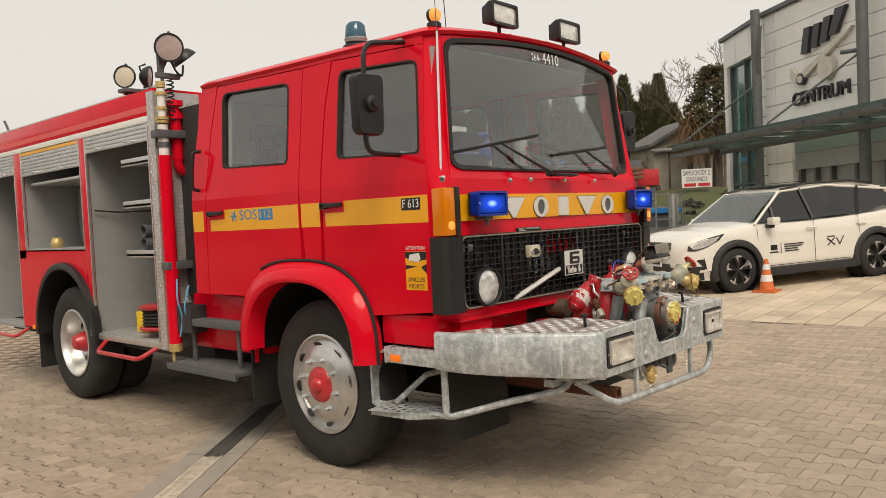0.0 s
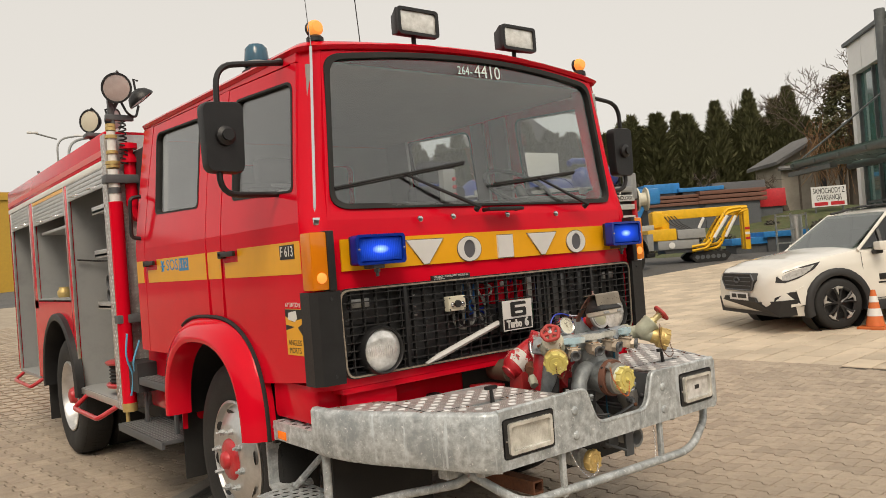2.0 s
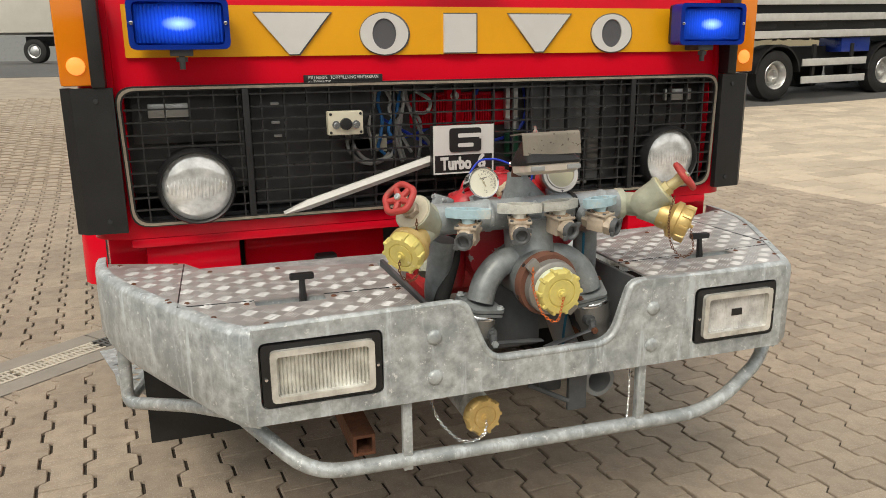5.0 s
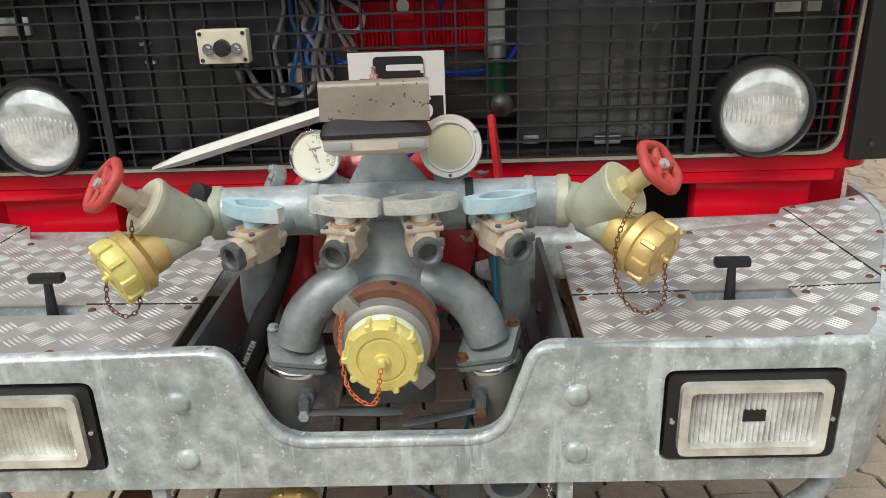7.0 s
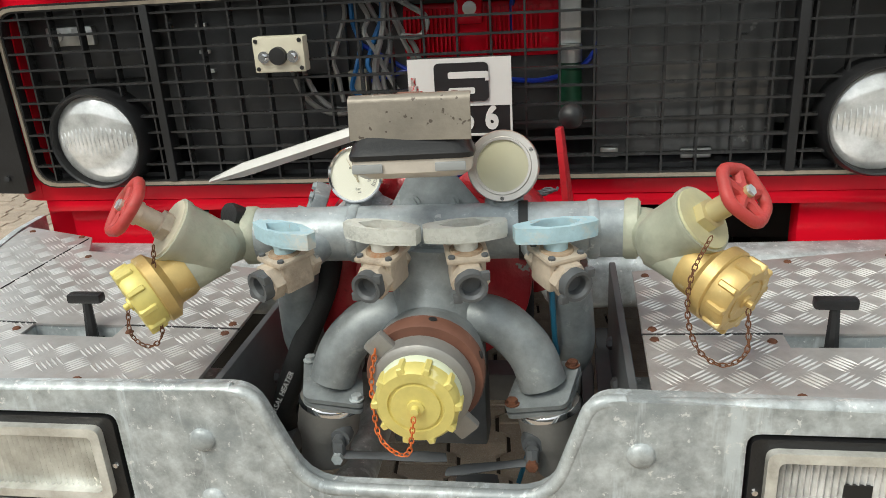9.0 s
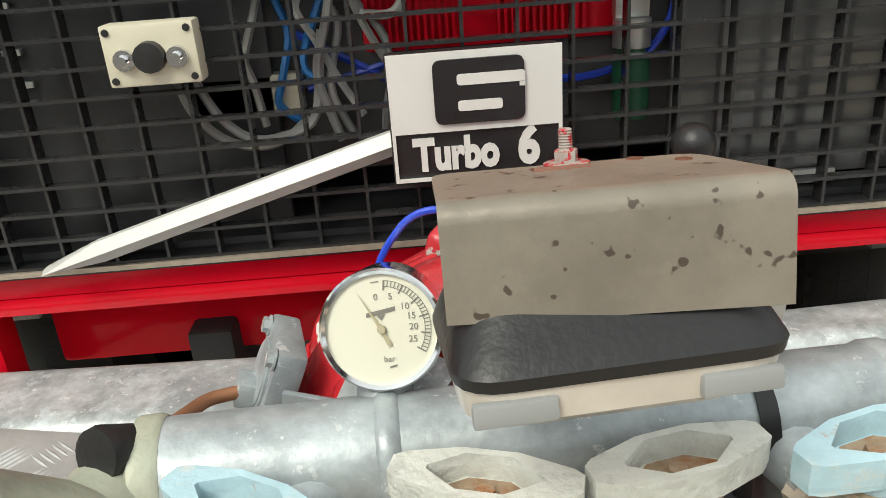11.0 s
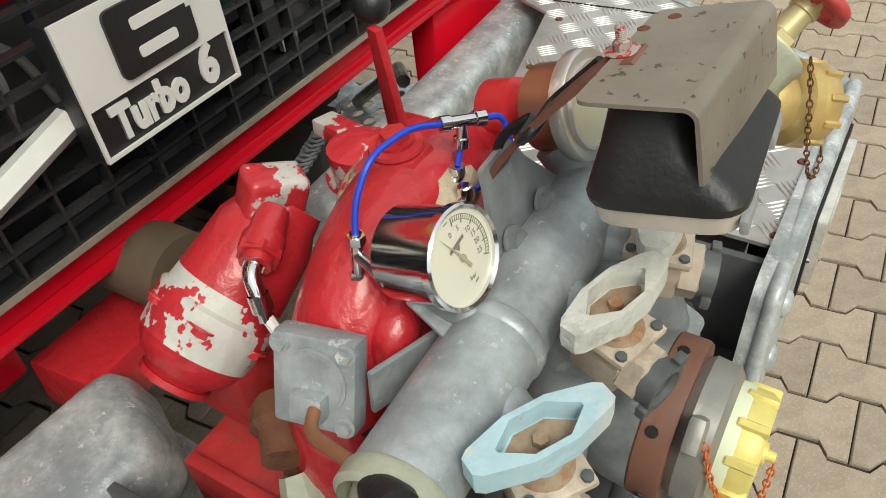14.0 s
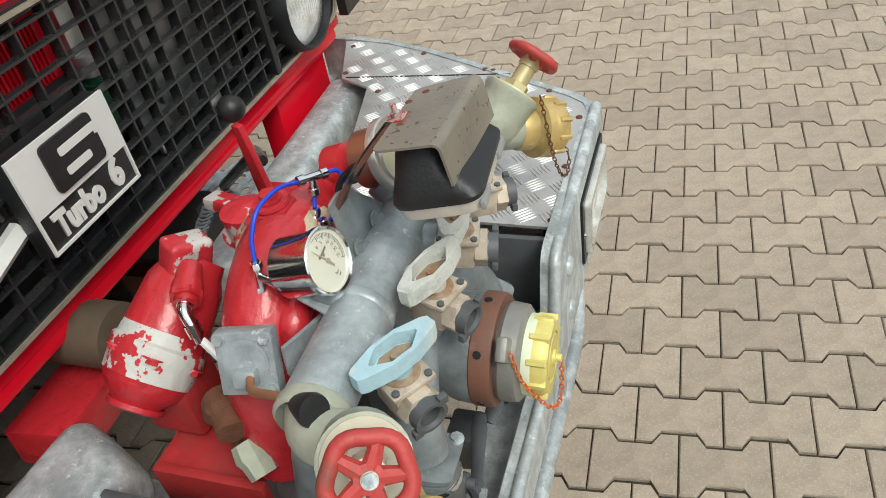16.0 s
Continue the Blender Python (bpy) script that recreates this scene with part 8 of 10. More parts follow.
# steps below the rear door
for z, y0, y1, xo in ((0.85, 1.90, 2.70, 1.10), (0.525, 1.88, 2.80, 1.19)):
    bm = B()
    bx(bm, -xo, -0.86, y0, y1, z - 0.02, z + 0.005, 0.006)
    bx(bm, -xo - 0.004, -xo + 0.02, y0, y1, z - 0.045, z + 0.005, 0.006)
    stp = part("cab_step", bm, GREYST, engine, "grey steel cab step")
    verts, faces = [], []
    for i in range(int((y1 - y0) / 0.026) - 1):
        for j in range(int((xo - 0.88) / 0.026)):
            x, y = -xo + 0.015 + j * 0.026, y0 + 0.02 + i * 0.026
            b0 = len(verts)
            d = 0.011 if (i + j) % 2 else -0.011
            for du, dv, dz in ((-0.011, -d, 0), (0.003, -0.003, 0), (0.011, d, 0), (-0.003, 0.003, 0), (0, 0, 0.003)):
                verts.append((x + du, y + dv, z + 0.0052 + dz))
            faces += [(b0, b0 + 1, b0 + 4), (b0 + 1, b0 + 2, b0 + 4), (b0 + 2, b0 + 3, b0 + 4), (b0 + 3, b0, b0 + 4)]
    me = bpy.data.meshes.new("step_pattern")
    me.from_pydata(verts, [], faces)
    me.materials.append(GREYPL)
    ob = new("step_pattern", me)
    ob.parent = stp
    tagged(ob, kind="stuff")
bm = B()
for y in (2.02, 2.62):
    bx(bm, -1.05, -1.03, y, y + 0.04, 0.52, 0.86, 0.004)
part("step_hanger", bm, GREYST, engine)

# ---- drainage channel ----
CONC = mat("channel_concrete", (0.33, 0.30, 0.26), 0.9, var=0.15, scale=5, bump=0.3, bscale=120)
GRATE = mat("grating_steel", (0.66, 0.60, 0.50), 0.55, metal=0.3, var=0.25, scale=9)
# darker copy of the grating, paints the shade beside the engine
GRATE_SHADED = mat("dark_grating", (0.12, 0.115, 0.108), 0.5, metal=0.3, var=0.3)
chan = thing("drain_channel", "narrow drainage channel with slotted grating in the paving", "drain", kind="structure")
length = (DR1 - DR0).length


def along(d, o, z):
    p = DR0 + DRD * d + DRN * o
    return (p.x, p.y, z)


for o0, o1 in ((-0.20, -0.072), (0.072, 0.20)):
    k, d = 0, 0.0
    while d < length:
        bm = B()
        prism(bm, [along(d + 0.004, o0, 0)[:2], along(d + 0.99, o0, 0)[:2], along(d + 0.99, o1, 0)[:2], along(d + 0.004, o1, 0)[:2]], "z", -0.1, -0.001)
        part("channel_block", bm, CONC, chan)
        d += 1.0
for o0, o1 in ((-0.36, -0.205), (0.205, 0.36)):
    d, wide = 0.0, 0.27
    while d < length:
        bm = B()
        prism(bm, [along(d + 0.004, o0, 0)[:2], along(d + wide - 0.004, o0, 0)[:2], along(d + wide - 0.004, o1, 0)[:2], along(d + 0.004, o1, 0)[:2]], "z", -0.1, -0.0045)
        part("border_stone", bm, PAVER, chan)
        d += wide
bm = B()
prism(bm, [along(0, -0.07, 0)[:2], along(length, -0.07, 0)[:2], along(length, 0.07, 0)[:2], along(0, 0.07, 0)[:2]], "z", -0.02, -0.015)
part("channel_bed", bm, INK, chan)
# beyond this length the grating takes the shade-coloured copy
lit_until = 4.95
k, d = 0, 0.0
while d < length - 0.02:
    n = min(d + 0.5, lit_until if d < lit_until else length)
    bm = B()
    dd = d + 0.012
    while dd < n - 0.01:
        prism(bm, [along(dd, -0.05, 0)[:2], along(dd + 0.012, -0.05, 0)[:2], along(dd + 0.012, 0.05, 0)[:2], along(dd, 0.05, 0)[:2]], "z", -0.015, 0.0)
        dd += 0.024
    for o in (-0.068, 0.048, -0.006):
        prism(bm, [along(d + 0.003, o, 0)[:2], along(n - 0.003, o, 0)[:2], along(n - 0.003, o + 0.018, 0)[:2], along(d + 0.003, o + 0.018, 0)[:2]], "z", -0.015, 0.001)
    part("grating", bm, GRATE if d < lit_until - 0.01 else GRATE_SHADED, chan, "pale slotted grating" if d < lit_until - 0.01 else "slotted grating coloured as in shade", flat=True)
    d = n

# ---- white car ----
CARW = mat("white_car_paint", (0.74, 0.72, 0.66), 0.2, var=0.02, coat=0.6)
CARRIM = mat("dark_alloy", (0.035, 0.035, 0.036), 0.3, metal=0.4, var=0.3, scale=20)
CLAD = mat("black_cladding", (0.022, 0.022, 0.023), 0.6, var=0.2)
CARGL = glass("car_glass", (0.16, 0.19, 0.19), 0.01, 1.9)
SCRGL = glass("car_windscreen", (0.55, 0.62, 0.60), 0.01, 2.4)


def car_local():
    """Front wheel's and rear wheel's place give the car's line; x runs forward, y to its left."""
    f, r = Vector((7.80, 2.02)), Vector((10.07, 0.62))
    d = (f - r).normalized()
    mid = (f + r) / 2
    n = Vector((-d.y, d.x))
    c = mid + n * -0.80 if (mid + n * 0.8 - Vector((-4, -2.5))).length < (mid - Vector((-4, -2.5))).length else mid + n * 0.80
    z = (gz(f.x, f.y) + gz(r.x, r.y)) / 2
    pitch = math.degrees(math.atan2(gz(r.x, r.y) - gz(f.x, f.y), 2.665))
    return pose(c.x, c.y, z, 0, pitch, math.degrees(math.atan2(d.y, d.x)))


car = thing("parked_car", "white crossover car with black cladding parked on slabs", "car", at=car_local())
NEAR = 1 if (car.matrix_world @ Vector((0, 1, 0)) - Vector((-4, -2.5, 1.5))).length < (car.matrix_world @ Vector((0, -1, 0)) - Vector((-4, -2.5, 1.5))).length else -1
secs = [(2.23, 0.60, 0.42, 0.66), (2.16, 0.74, 0.30, 0.80), (2.02, 0.82, 0.24, 0.88), (1.75, 0.87, 0.22, 0.95), (1.33, 0.895, 0.22, 1.00), (0.95, 0.895, 0.22, 1.045), (0.5, 0.885, 0.22, 1.03), (0.0, 0.885, 0.22, 1.02), (-0.7, 0.89, 0.22, 1.03), (-1.335, 0.895, 0.24, 1.06), (-1.8, 0.87, 0.30, 1.09), (-2.1, 0.80, 0.36, 1.08), (-2.22, 0.70, 0.42, 1.0)]


def along_car(x):
    """Half width, lower edge and waist height of the car at x."""
    for (x1, *a), (x0, *b) in zip(secs, secs[1:]):
        if x0 <= x <= x1:
            f = (x - x0) / (x1 - x0)
            f = f * f * (3 - 2 * f) * 0.4 + f * 0.6
            return [q + (p - q) * f for p, q in zip(a, b)]
    return list(secs[0][1:] if x > 0 else secs[-1][1:])


def car_side(x, z):
    """Half width of the body at a place on its flank."""
    w, zb, zt = along_car(x)
    v = max(0.0, min(1.0, (z - zb) / (zt - zb)))
    crease = 0.008 * math.exp(-((z - 0.86) / 0.03) ** 2)
    return w * (1 - 0.045 * max(0, v - 0.62) / 0.38 - 0.06 * max(0, 0.22 - v) / 0.22) + crease


bm = B()
loops = []
stations = [2.23 - k * 4.45 / 96 for k in range(97)]
for x in stations:
    w, zb, zt = along_car(x)
    half = [(car_side(x, zb + (zt - 0.05 - zb) * k / 16), zb + (zt - 0.05 - zb) * k / 16) for k in range(17)] + [(w * 0.93, zt - 0.012), (w * 0.84, zt + 0.004), (w * 0.62, zt + 0.018), (w * 0.3, zt + 0.03)]
    loops.append([(x, -y, z) for y, z in half] + [(x, y, z) for y, z in reversed(half)])
loft(bm, loops)
gone = []
for f in bm.faces:
    c = f.calc_center_median()
    if abs(c.y) > 0.5 and min(math.hypot(c.x - 1.33, c.z - 0.345), math.hypot(c.x + 1.335, c.z - 0.345)) < 0.415:
        gone.append(f)
bmesh.ops.delete(bm, geom=gone, context="FACES")
part("body_shell", bm, CARW, car, angle=40)
for s in (-1, 1):
    for wx in (1.33, -1.335):
        bm = B()
        lathe(bm, [(0.0, 0.0), (0.0, 0.43), (0.24, 0.43)], (wx, s * 0.62, 0.345), (0, s, 0), 30)
        part("wheel_well", bm, INK, car, "dark wheel well")
bm = B()
vs = bx(bm, 0.18, -0.62, -0.44, 0.44, 1.588, 1.600, 0.004)
part("sunroof", bm, CARGL, car, "dark glass sunroof")
gh = [(1.02, 0.80, 1.03), (0.35, 0.66, 1.49), (0.1, 0.64, 1.545), (-0.6, 0.64, 1.57), (-1.3, 0.62, 1.545), (-1.75, 0.60, 1.47), (-2.02, 0.70, 1.10)]
bm = B()
loft(bm, [[(x, -w - (1.55 - zt) * 0.0, zt), (x, -w * 0.7, zt + 0.02), (x, w * 0.7, zt + 0.02), (x, w, zt)] + [(x, w, zt - 0.03), (x, -w, zt - 0.03)] for x, w, zt in gh[1:6]])
part("car_roof", bm, CARW, car, angle=50)
bm = B()
loft(bm, [[(0.98, -0.78, 1.04), (0.98, 0.78, 1.04), (1.0, 0.78, 1.05), (1.0, -0.78, 1.05)], [(0.36, -0.64, 1.485), (0.36, 0.64, 1.485), (0.38, 0.64, 1.50), (0.38, -0.64, 1.50)]])
part("car_windscreen", bm, SCRGL, car, "pale reflecting windscreen")
for s in (-1, 1):
    bm = B()
    pts = [(0.93, 1.035), (0.36, 1.46), (0.1, 1.51), (-0.6, 1.53), (-1.3, 1.505), (-1.72, 1.40), (-1.88, 1.22), (-1.2, 1.075), (0.0, 1.04)]
    vs = prism(bm, pts, "y", s * 0.86, s * 0.85)
    for v in vs:
        v.co.y -= s * (v.co.z - 1.04) * 0.42
    part("side_glass", bm, CARGL, car, "dark side windows")
    bm = B()
    for p, q, r in (((0.98, 1.02), (0.34, 1.50), 0.022), ((0.34, 1.50), (-0.6, 1.55), 0.02), ((-0.6, 1.55), (-1.74, 1.42), 0.022), ((-1.74, 1.42), (-1.98, 1.15), 0.05)):
        tube(bm, [(p[0], s * (0.862 - (p[1] - 1.04) * 0.42), p[1]), (q[0], s * (0.862 - (q[1] - 1.04) * 0.42), q[1])], r, 6)
    part("roof_pillar", bm, CARW, car)
    bm = B()
    for x0, z0, x1, z1 in ((-0.12, 1.04, -0.05, 1.52), (-1.0, 1.06, -1.18, 1.50), (0.62, 1.045, 0.60, 1.27)):
        tube(bm, [(x0, s * (0.864 - (z0 - 1.04) * 0.42), z0), (x1, s * (0.864 - (z1 - 1.04) * 0.42), z1)], 0.03, 5)
    part("window_post", bm, BLACK, car)
    bm = B()
    tube(bm, [(0.3, s * 0.66, 1.53), (-0.2, s * 0.665, 1.60), (-1.1, s * 0.65, 1.60), (-1.5, s * 0.64, 1.545)], 0.02, 6)
    part("roof_rail", bm, CLAD, car, "black roof rail")
    bm = B()
    bx(bm, 0.95, -0.95, s * 0.84, s * 0.905, 0.20, 0.335, 0.02)
    part("sill_cladding", bm, CLAD, car, "black sill cladding")
    bm = B()
    for x0, z0, x1, z1 in ((0.92, 0.36, 0.95, 0.99), (-0.12, 0.36, -0.12, 1.02), (-1.02, 0.62, -0.98, 1.04), (-0.12, 0.36, 0.92, 0.36), (-0.12, 0.36, -0.80, 0.36)):
        tube(bm, [(x0, s * 0.893, z0), (x1, s * 0.885, z1)], 0.004, 4)
    part("door_gap", bm, INK, car)
    for x in (0.02, -0.95):
        bm = B()
        tube(bm, [(x, s * 0.885, 0.90), (x - 0.02, s * 0.915, 0.90), (x - 0.17, s * 0.915, 0.905), (x - 0.19, s * 0.885, 0.905)], 0.014, 6)
        part("door_handle", bm, CARW, car)
    bm = B()
    vs = bx(bm, 0.66, 0.80, s * 0.93, s * 1.08, 1.00, 1.12, 0.03)
    mi = part("wing_mirror", bm, CARW, car, "white wing mirror")
    bm = B()
    bx(bm, 0.68, 0.78, s * 0.86, s * 0.97, 0.95, 1.01, 0.015)
    part("mirror_foot", bm, BLACK, mi)
    lampo = [(2.12, 0.700), (2.10, 0.775), (1.98, 0.835), (1.78, 0.885), (1.52, 0.925), (1.62, 0.835), (1.84, 0.735), (2.02, 0.690)]
    for name, k, m, lift_, lab in (("car_headlight", 1.0, CLAD, 0.008, "slim angular headlight"), ("headlight_glass", 0.74, HEADGL, 0.014, "clear headlight glass")):
        bm = B()
        c = Vector((1.86, 0.80))
        pts = [c + (Vector(p) - c) * k for p in lampo]
        out = [bm.verts.new((p.x, s * (car_side(p.x, p.y) + lift_), p.y)) for p in pts]
        inn = [bm.verts.new((p.x - 0.02, s * (car_side(p.x, p.y) - 0.05), p.y)) for p in pts]
        bm.faces.new(out)
        bm.faces.new(inn)
        for i in range(8):
            bm.faces.new((out[i], out[(i + 1) % 8], inn[(i + 1) % 8], inn[i]))
        bmesh.ops.recalc_face_normals(bm, faces=bm.faces[:])
        if k == 1.0:
            lampu = part(name, bm, m, car, lab)
        else:
            part(name, bm, m, lampu, lab)
    # black recess of the fog lamp with a white bracket behind it
    for name, pts, m, off in (("fog_recess", [(2.17, 0.36), (2.15, 0.50), (1.98, 0.56), (1.86, 0.56), (1.80, 0.36)], CLAD, 0.010), ("fog_bracket", [(1.86, 0.40), (1.90, 0.585), (1.80, 0.62), (1.77, 0.60), (1.76, 0.38), (1.98, 0.36), (1.98, 0.40)], CARW, 0.020)):
        bm = B()
        n = len(pts)
        out = [bm.verts.new((p[0], s * (car_side(p[0], p[1]) + off), p[1])) for p in pts]
        inn = [bm.verts.new((p[0] - 0.02, s * (car_side(p[0], p[1]) - 0.04), p[1])) for p in pts]
        bm.faces.new(out)
        bm.faces.new(inn)
        for i in range(n):
            bm.faces.new((out[i], out[(i + 1) % n], inn[(i + 1) % n], inn[i]))
        bmesh.ops.recalc_face_normals(bm, faces=bm.faces[:])
        part(name, bm, m, car)
    for wx in (1.33, -1.335):
        bm = B()
        loops = []
        for a in range(-18, 199, 12):
            r = radians(a)
            loops.append([(wx + math.cos(r) * rr, s * yy, 0.345 + math.sin(r) * rr) for rr, yy in ((0.375, 0.70), (0.375, 0.915), (0.40, 0.926), (0.455, 0.916), (0.475, 0.895), (0.475, 0.80))])
        loft(bm, loops)
        part("arch_cladding", bm, CLAD, car, "black wheel arch cladding", angle=50)
        bm = B()
        lathe(bm, [(0.0, 0.20), (0.0, 0.225), (-0.004, 0.25), (0.0, 0.31), (0.02, 0.335), (0.05, 0.345), (0.19, 0.345), (0.22, 0.32), (0.22, 0.0)], (wx, s * 0.895, 0.345), (0, -s, 0), 40)
        wh = part("car_wheel", bm, RUBBER, car, "alloy road wheel")
        bm = B()
        lathe(bm, [(0.06, 0), (0.06, 0.235), (0.0, 0.235)], (wx, s * 0.893, 0.345), (0, -s, 0), 30)
        part("wheel_back", bm, INK, wh)
        bm = B()
        for k in range(5):
            a = k * math.tau / 5 + 0.3
            for da in (-0.2, 0.2):
                ca, sa, cb, sb2 = math.cos(a), math.sin(a), math.cos(a + da), math.sin(a + da)
                tube(bm, [(wx + ca * 0.03, s * 0.885, 0.345 + sa * 0.03), (wx + cb * 0.14, s * 0.897, 0.345 + sb2 * 0.14), (wx + math.cos(a + da * 1.5) * 0.228, s * 0.893, 0.345 + math.sin(a + da * 1.5) * 0.228)], [0.018, 0.014, 0.02], 5)
        part("rim_spoke", bm, CARRIM, wh, "two-tone alloy spokes")
        for k in range(5):
            bm = B()
            a = k * math.tau / 5 + 0.3
            pts = [(math.cos(a + t) * r, math.sin(a + t) * r) for t, r in ((-0.42, 0.228), (-0.20, 0.216), (-0.14, 0.150), (-0.05, 0.120), (-0.04, 0.160), (-0.02, 0.200), (0.26, 0.205), (0.30, 0.228), (0.0, 0.234))]
            prism(bm, [(wx + p[0], 0.345 + p[1]) for p in pts], "y", s * 0.895, s * 0.913)
            part("spoke_face", bm, ALU, wh, "bright machined spoke face")
        bm = B()
        lathe(bm, [(0.002, 0.222), (0.0, 0.236), (0.02, 0.238)], (wx, s * 0.897, 0.345), (0, -s, 0), 30)
        lathe(bm, [(0, 0.035), (0.01, 0.03), (0.01, 0)], (wx, s * 0.89, 0.345), (0, s, 0), 12)
        part("rim_edge", bm, CARRIM, wh)
bm = B()
vs = prism(bm, [(-0.80, 0.24), (0.80, 0.24), (0.86, 0.46), (0.46, 0.44), (0.42, 0.50), (-0.42, 0.50), (-0.46, 0.44), (-0.86, 0.46)], "x", 2.0, 2.262)
for v in vs:
    if abs(v.co.y) > 0.6:
        v.co.x -= 0.13
part("bumper_cladding", bm, CLAD, car, "black lower front bumper")
bm = B()
prism(bm, [(-0.36, 0.60), (0.36, 0.60), (0.44, 0.74), (0.38, 0.83), (-0.38, 0.83), (-0.44, 0.74)], "x", 2.15, 2.262)
gr = part("car_grille", bm, CLAD, car, "black hexagonal grille")
bm = B()
for z in (0.66, 0.72, 0.78):
    bx(bm, 2.262, 2.268, -0.36, 0.36, z - 0.006, z + 0.006)
tube(bm, [(2.262, y, z) for y, z in ((-0.36, 0.60), (0.36, 0.60), (0.44, 0.74), (0.38, 0.83), (-0.38, 0.83), (-0.44, 0.74))], 0.012, 5, True)
tube(bm, [(2.27, 0.07 * math.cos(a), 0.74 + 0.035 * math.sin(a)) for a in [k * math.tau / 16 for k in range(16)]], 0.012, 5, True)
part("grille_bar", bm, GREYST, gr)
bm = B()
bx(bm, 2.255, 2.268, -0.26, 0.26, 0.455, 0.565, 0.004)
npl = part("number_plate", bm, PALE, car, "white number plate")
bm = B()
for k, (a, b) in enumerate(((-0.19, -0.06), (-0.02, 0.22))):
    bx(bm, 2.268, 2.270, a, b, 0.485, 0.54)
part("plate_mark", bm, INK, npl)
s = NEAR
bm = B()
for x0, x1, z0, z1 in ((0.72, 0.60, 0.60, 0.68), (0.74, 0.58, 0.555, 0.575), (0.46, 0.10, 0.665, 0.68), (0.46, 0.12, 0.63, 0.645), (0.46, 0.22, 0.595, 0.61), (0.46, 0.20, 0.56, 0.575), (0.525, 0.53, 0.54, 0.70), (-0.36, -0.50, 0.72, 0.735)):
    bx(bm, x0, x1, s * 0.8895, s * 0.8965, z0, z1)
for p in (((-0.36, 0.70), (-0.50, 0.59)), ((-0.50, 0.70), (-0.36, 0.59)), ((-0.54, 0.70), (-0.60, 0.59)), ((-0.60, 0.59), (-0.68, 0.72))):
    tube(bm, [(p[0][0], s * 0.893, p[0][1]), (p[1][0], s * 0.893, p[1][1])], 0.011, 4)
part("door_print", bm, INK, car, "dark bars of print on the doors")
bm = B()
bx(bm, -1.4, 0.9, -0.7, 0.7, 0.9, 1.0)
for y in (-0.36, 0.36):
    bx(bm, -0.2, 0.05, y - 0.24, y + 0.24, 0.9, 1.28, 0.05)
    bx(bm, -1.1, -0.9, y - 0.24, y + 0.24, 0.9, 1.25, 0.05)
part("car_interior", bm, DARK, car)
# traffic cone
cone_z = gz(7.95, 1.60)
bm = B()
lathe(bm, [(0.03, 0.15), (0.03, 0.115), (0.50, 0.028), (0.50, 0)], (7.95, 1.60, cone_z), (0, 0, 1), 24)
bx(bm, 7.95 - 0.17, 7.95 + 0.17, 1.43, 1.77, cone_z - 0.01, cone_z + 0.03, 0.012)
ORC = mat("orange_cone", (0.62, 0.15, 0.04), 0.55, var=0.12)
cn = tagged(part("traffic_cone", bm, ORC), "orange traffic cone with two white bands beside the car", "traffic cone")
for z0, z1 in ((0.16, 0.26), (0.34, 0.42)):
    bm = B()
    f = lambda z: 0.117 - (z - 0.03) * 0.087 / 0.47
    lathe(bm, [(z0, f(z0) + 0.001), (z1, f(z1) + 0.001)], (7.95, 1.60, cone_z), (0, 0, 1), 24)
    part("white_band", bm, PALE, cn)

# ---- dealership building ----
CLADW = mat("white_cladding", (0.86, 0.85, 0.815), 0.35, metal=0.0, var=0.05, scale=1.5)
STEELG = mat("grey_steelwork", (0.13, 0.14, 0.14), 0.5, metal=0.3, var=0.2)
TEALGL = mat("green_tinted_glass", (0.055, 0.15, 0.13), 0.06, var=0.25, scale=0.5, spec=1.0, coat=0.6)
# opaque pale green, with the sky's reflection put into the colour
SKYGL = mat("pale_green_glass", (0.26, 0.34, 0.31), 0.06, var=0.15, scale=0.4, spec=1.0, coat=0.6)
CANGL = glass("canopy_glass", (0.62, 0.72, 0.68), 0.05, 1.5)
bld = thing("dealership_building", "white clad dealership building with green glass and steel canopy", "building")
PA, PB, PD = Vector((23.55, 8.38)), Vector((20.95, 6.05)), Vector((13.4, -3.36))
BZ, TOP = 0.3, 7.45


def wall_at(a, b):
    """A frame on a wall: x along it, y inwards, z up."""
    d = (b - a).normalized()
    n = Vector((-d.y, d.x))
    if (a + n - Vector((-4, -2.5))).length < (a - Vector((-4, -2.5))).length:
        n = -n
    return Matrix(((d.x, n.x, 0, a.x), (d.y, n.y, 0, a.y), (0, 0, 1, 0), (0, 0, 0, 1))), (b - a).length


def wbox(name, frame_m, x0, x1, y0, y1, z0, z1, material, parent, label="", bev=0.0):
    bm = B()
    moved(bx(bm, x0, x1, y0, y1, z0, z1, bev), frame_m)
    return part(name, bm, material, parent, label)


M1, L1 = wall_at(PA, PB)
M2, L2 = wall_at(PB, PD)
wbox("wall_core", M1, 0, L1 - 0.1, 0.25, 1.5, BZ, TOP - 0.1, GREYPL, bld)
wbox("wall_core", M2, 0, L2, 0.25, 8, BZ, TOP - 0.1, GREYPL, bld)
# left glazed wall
gx0, gx1, gz1 = 0.30, L1 - 0.45, 6.35
wbox("corner_pier", M1, 0, gx0, 0, 0.25, BZ, gz1, CLADW, bld)
wbox("pier", M1, gx1, L1, 0, 0.25, BZ, gz1, CLADW, bld)
for k in range(3):
    w = L1 / 3
    wbox("cladding_panel", M1, k * w + 0.012, (k + 1) * w - 0.012, -0.01, 0.25, gz1, TOP - 0.12, CLADW, bld)
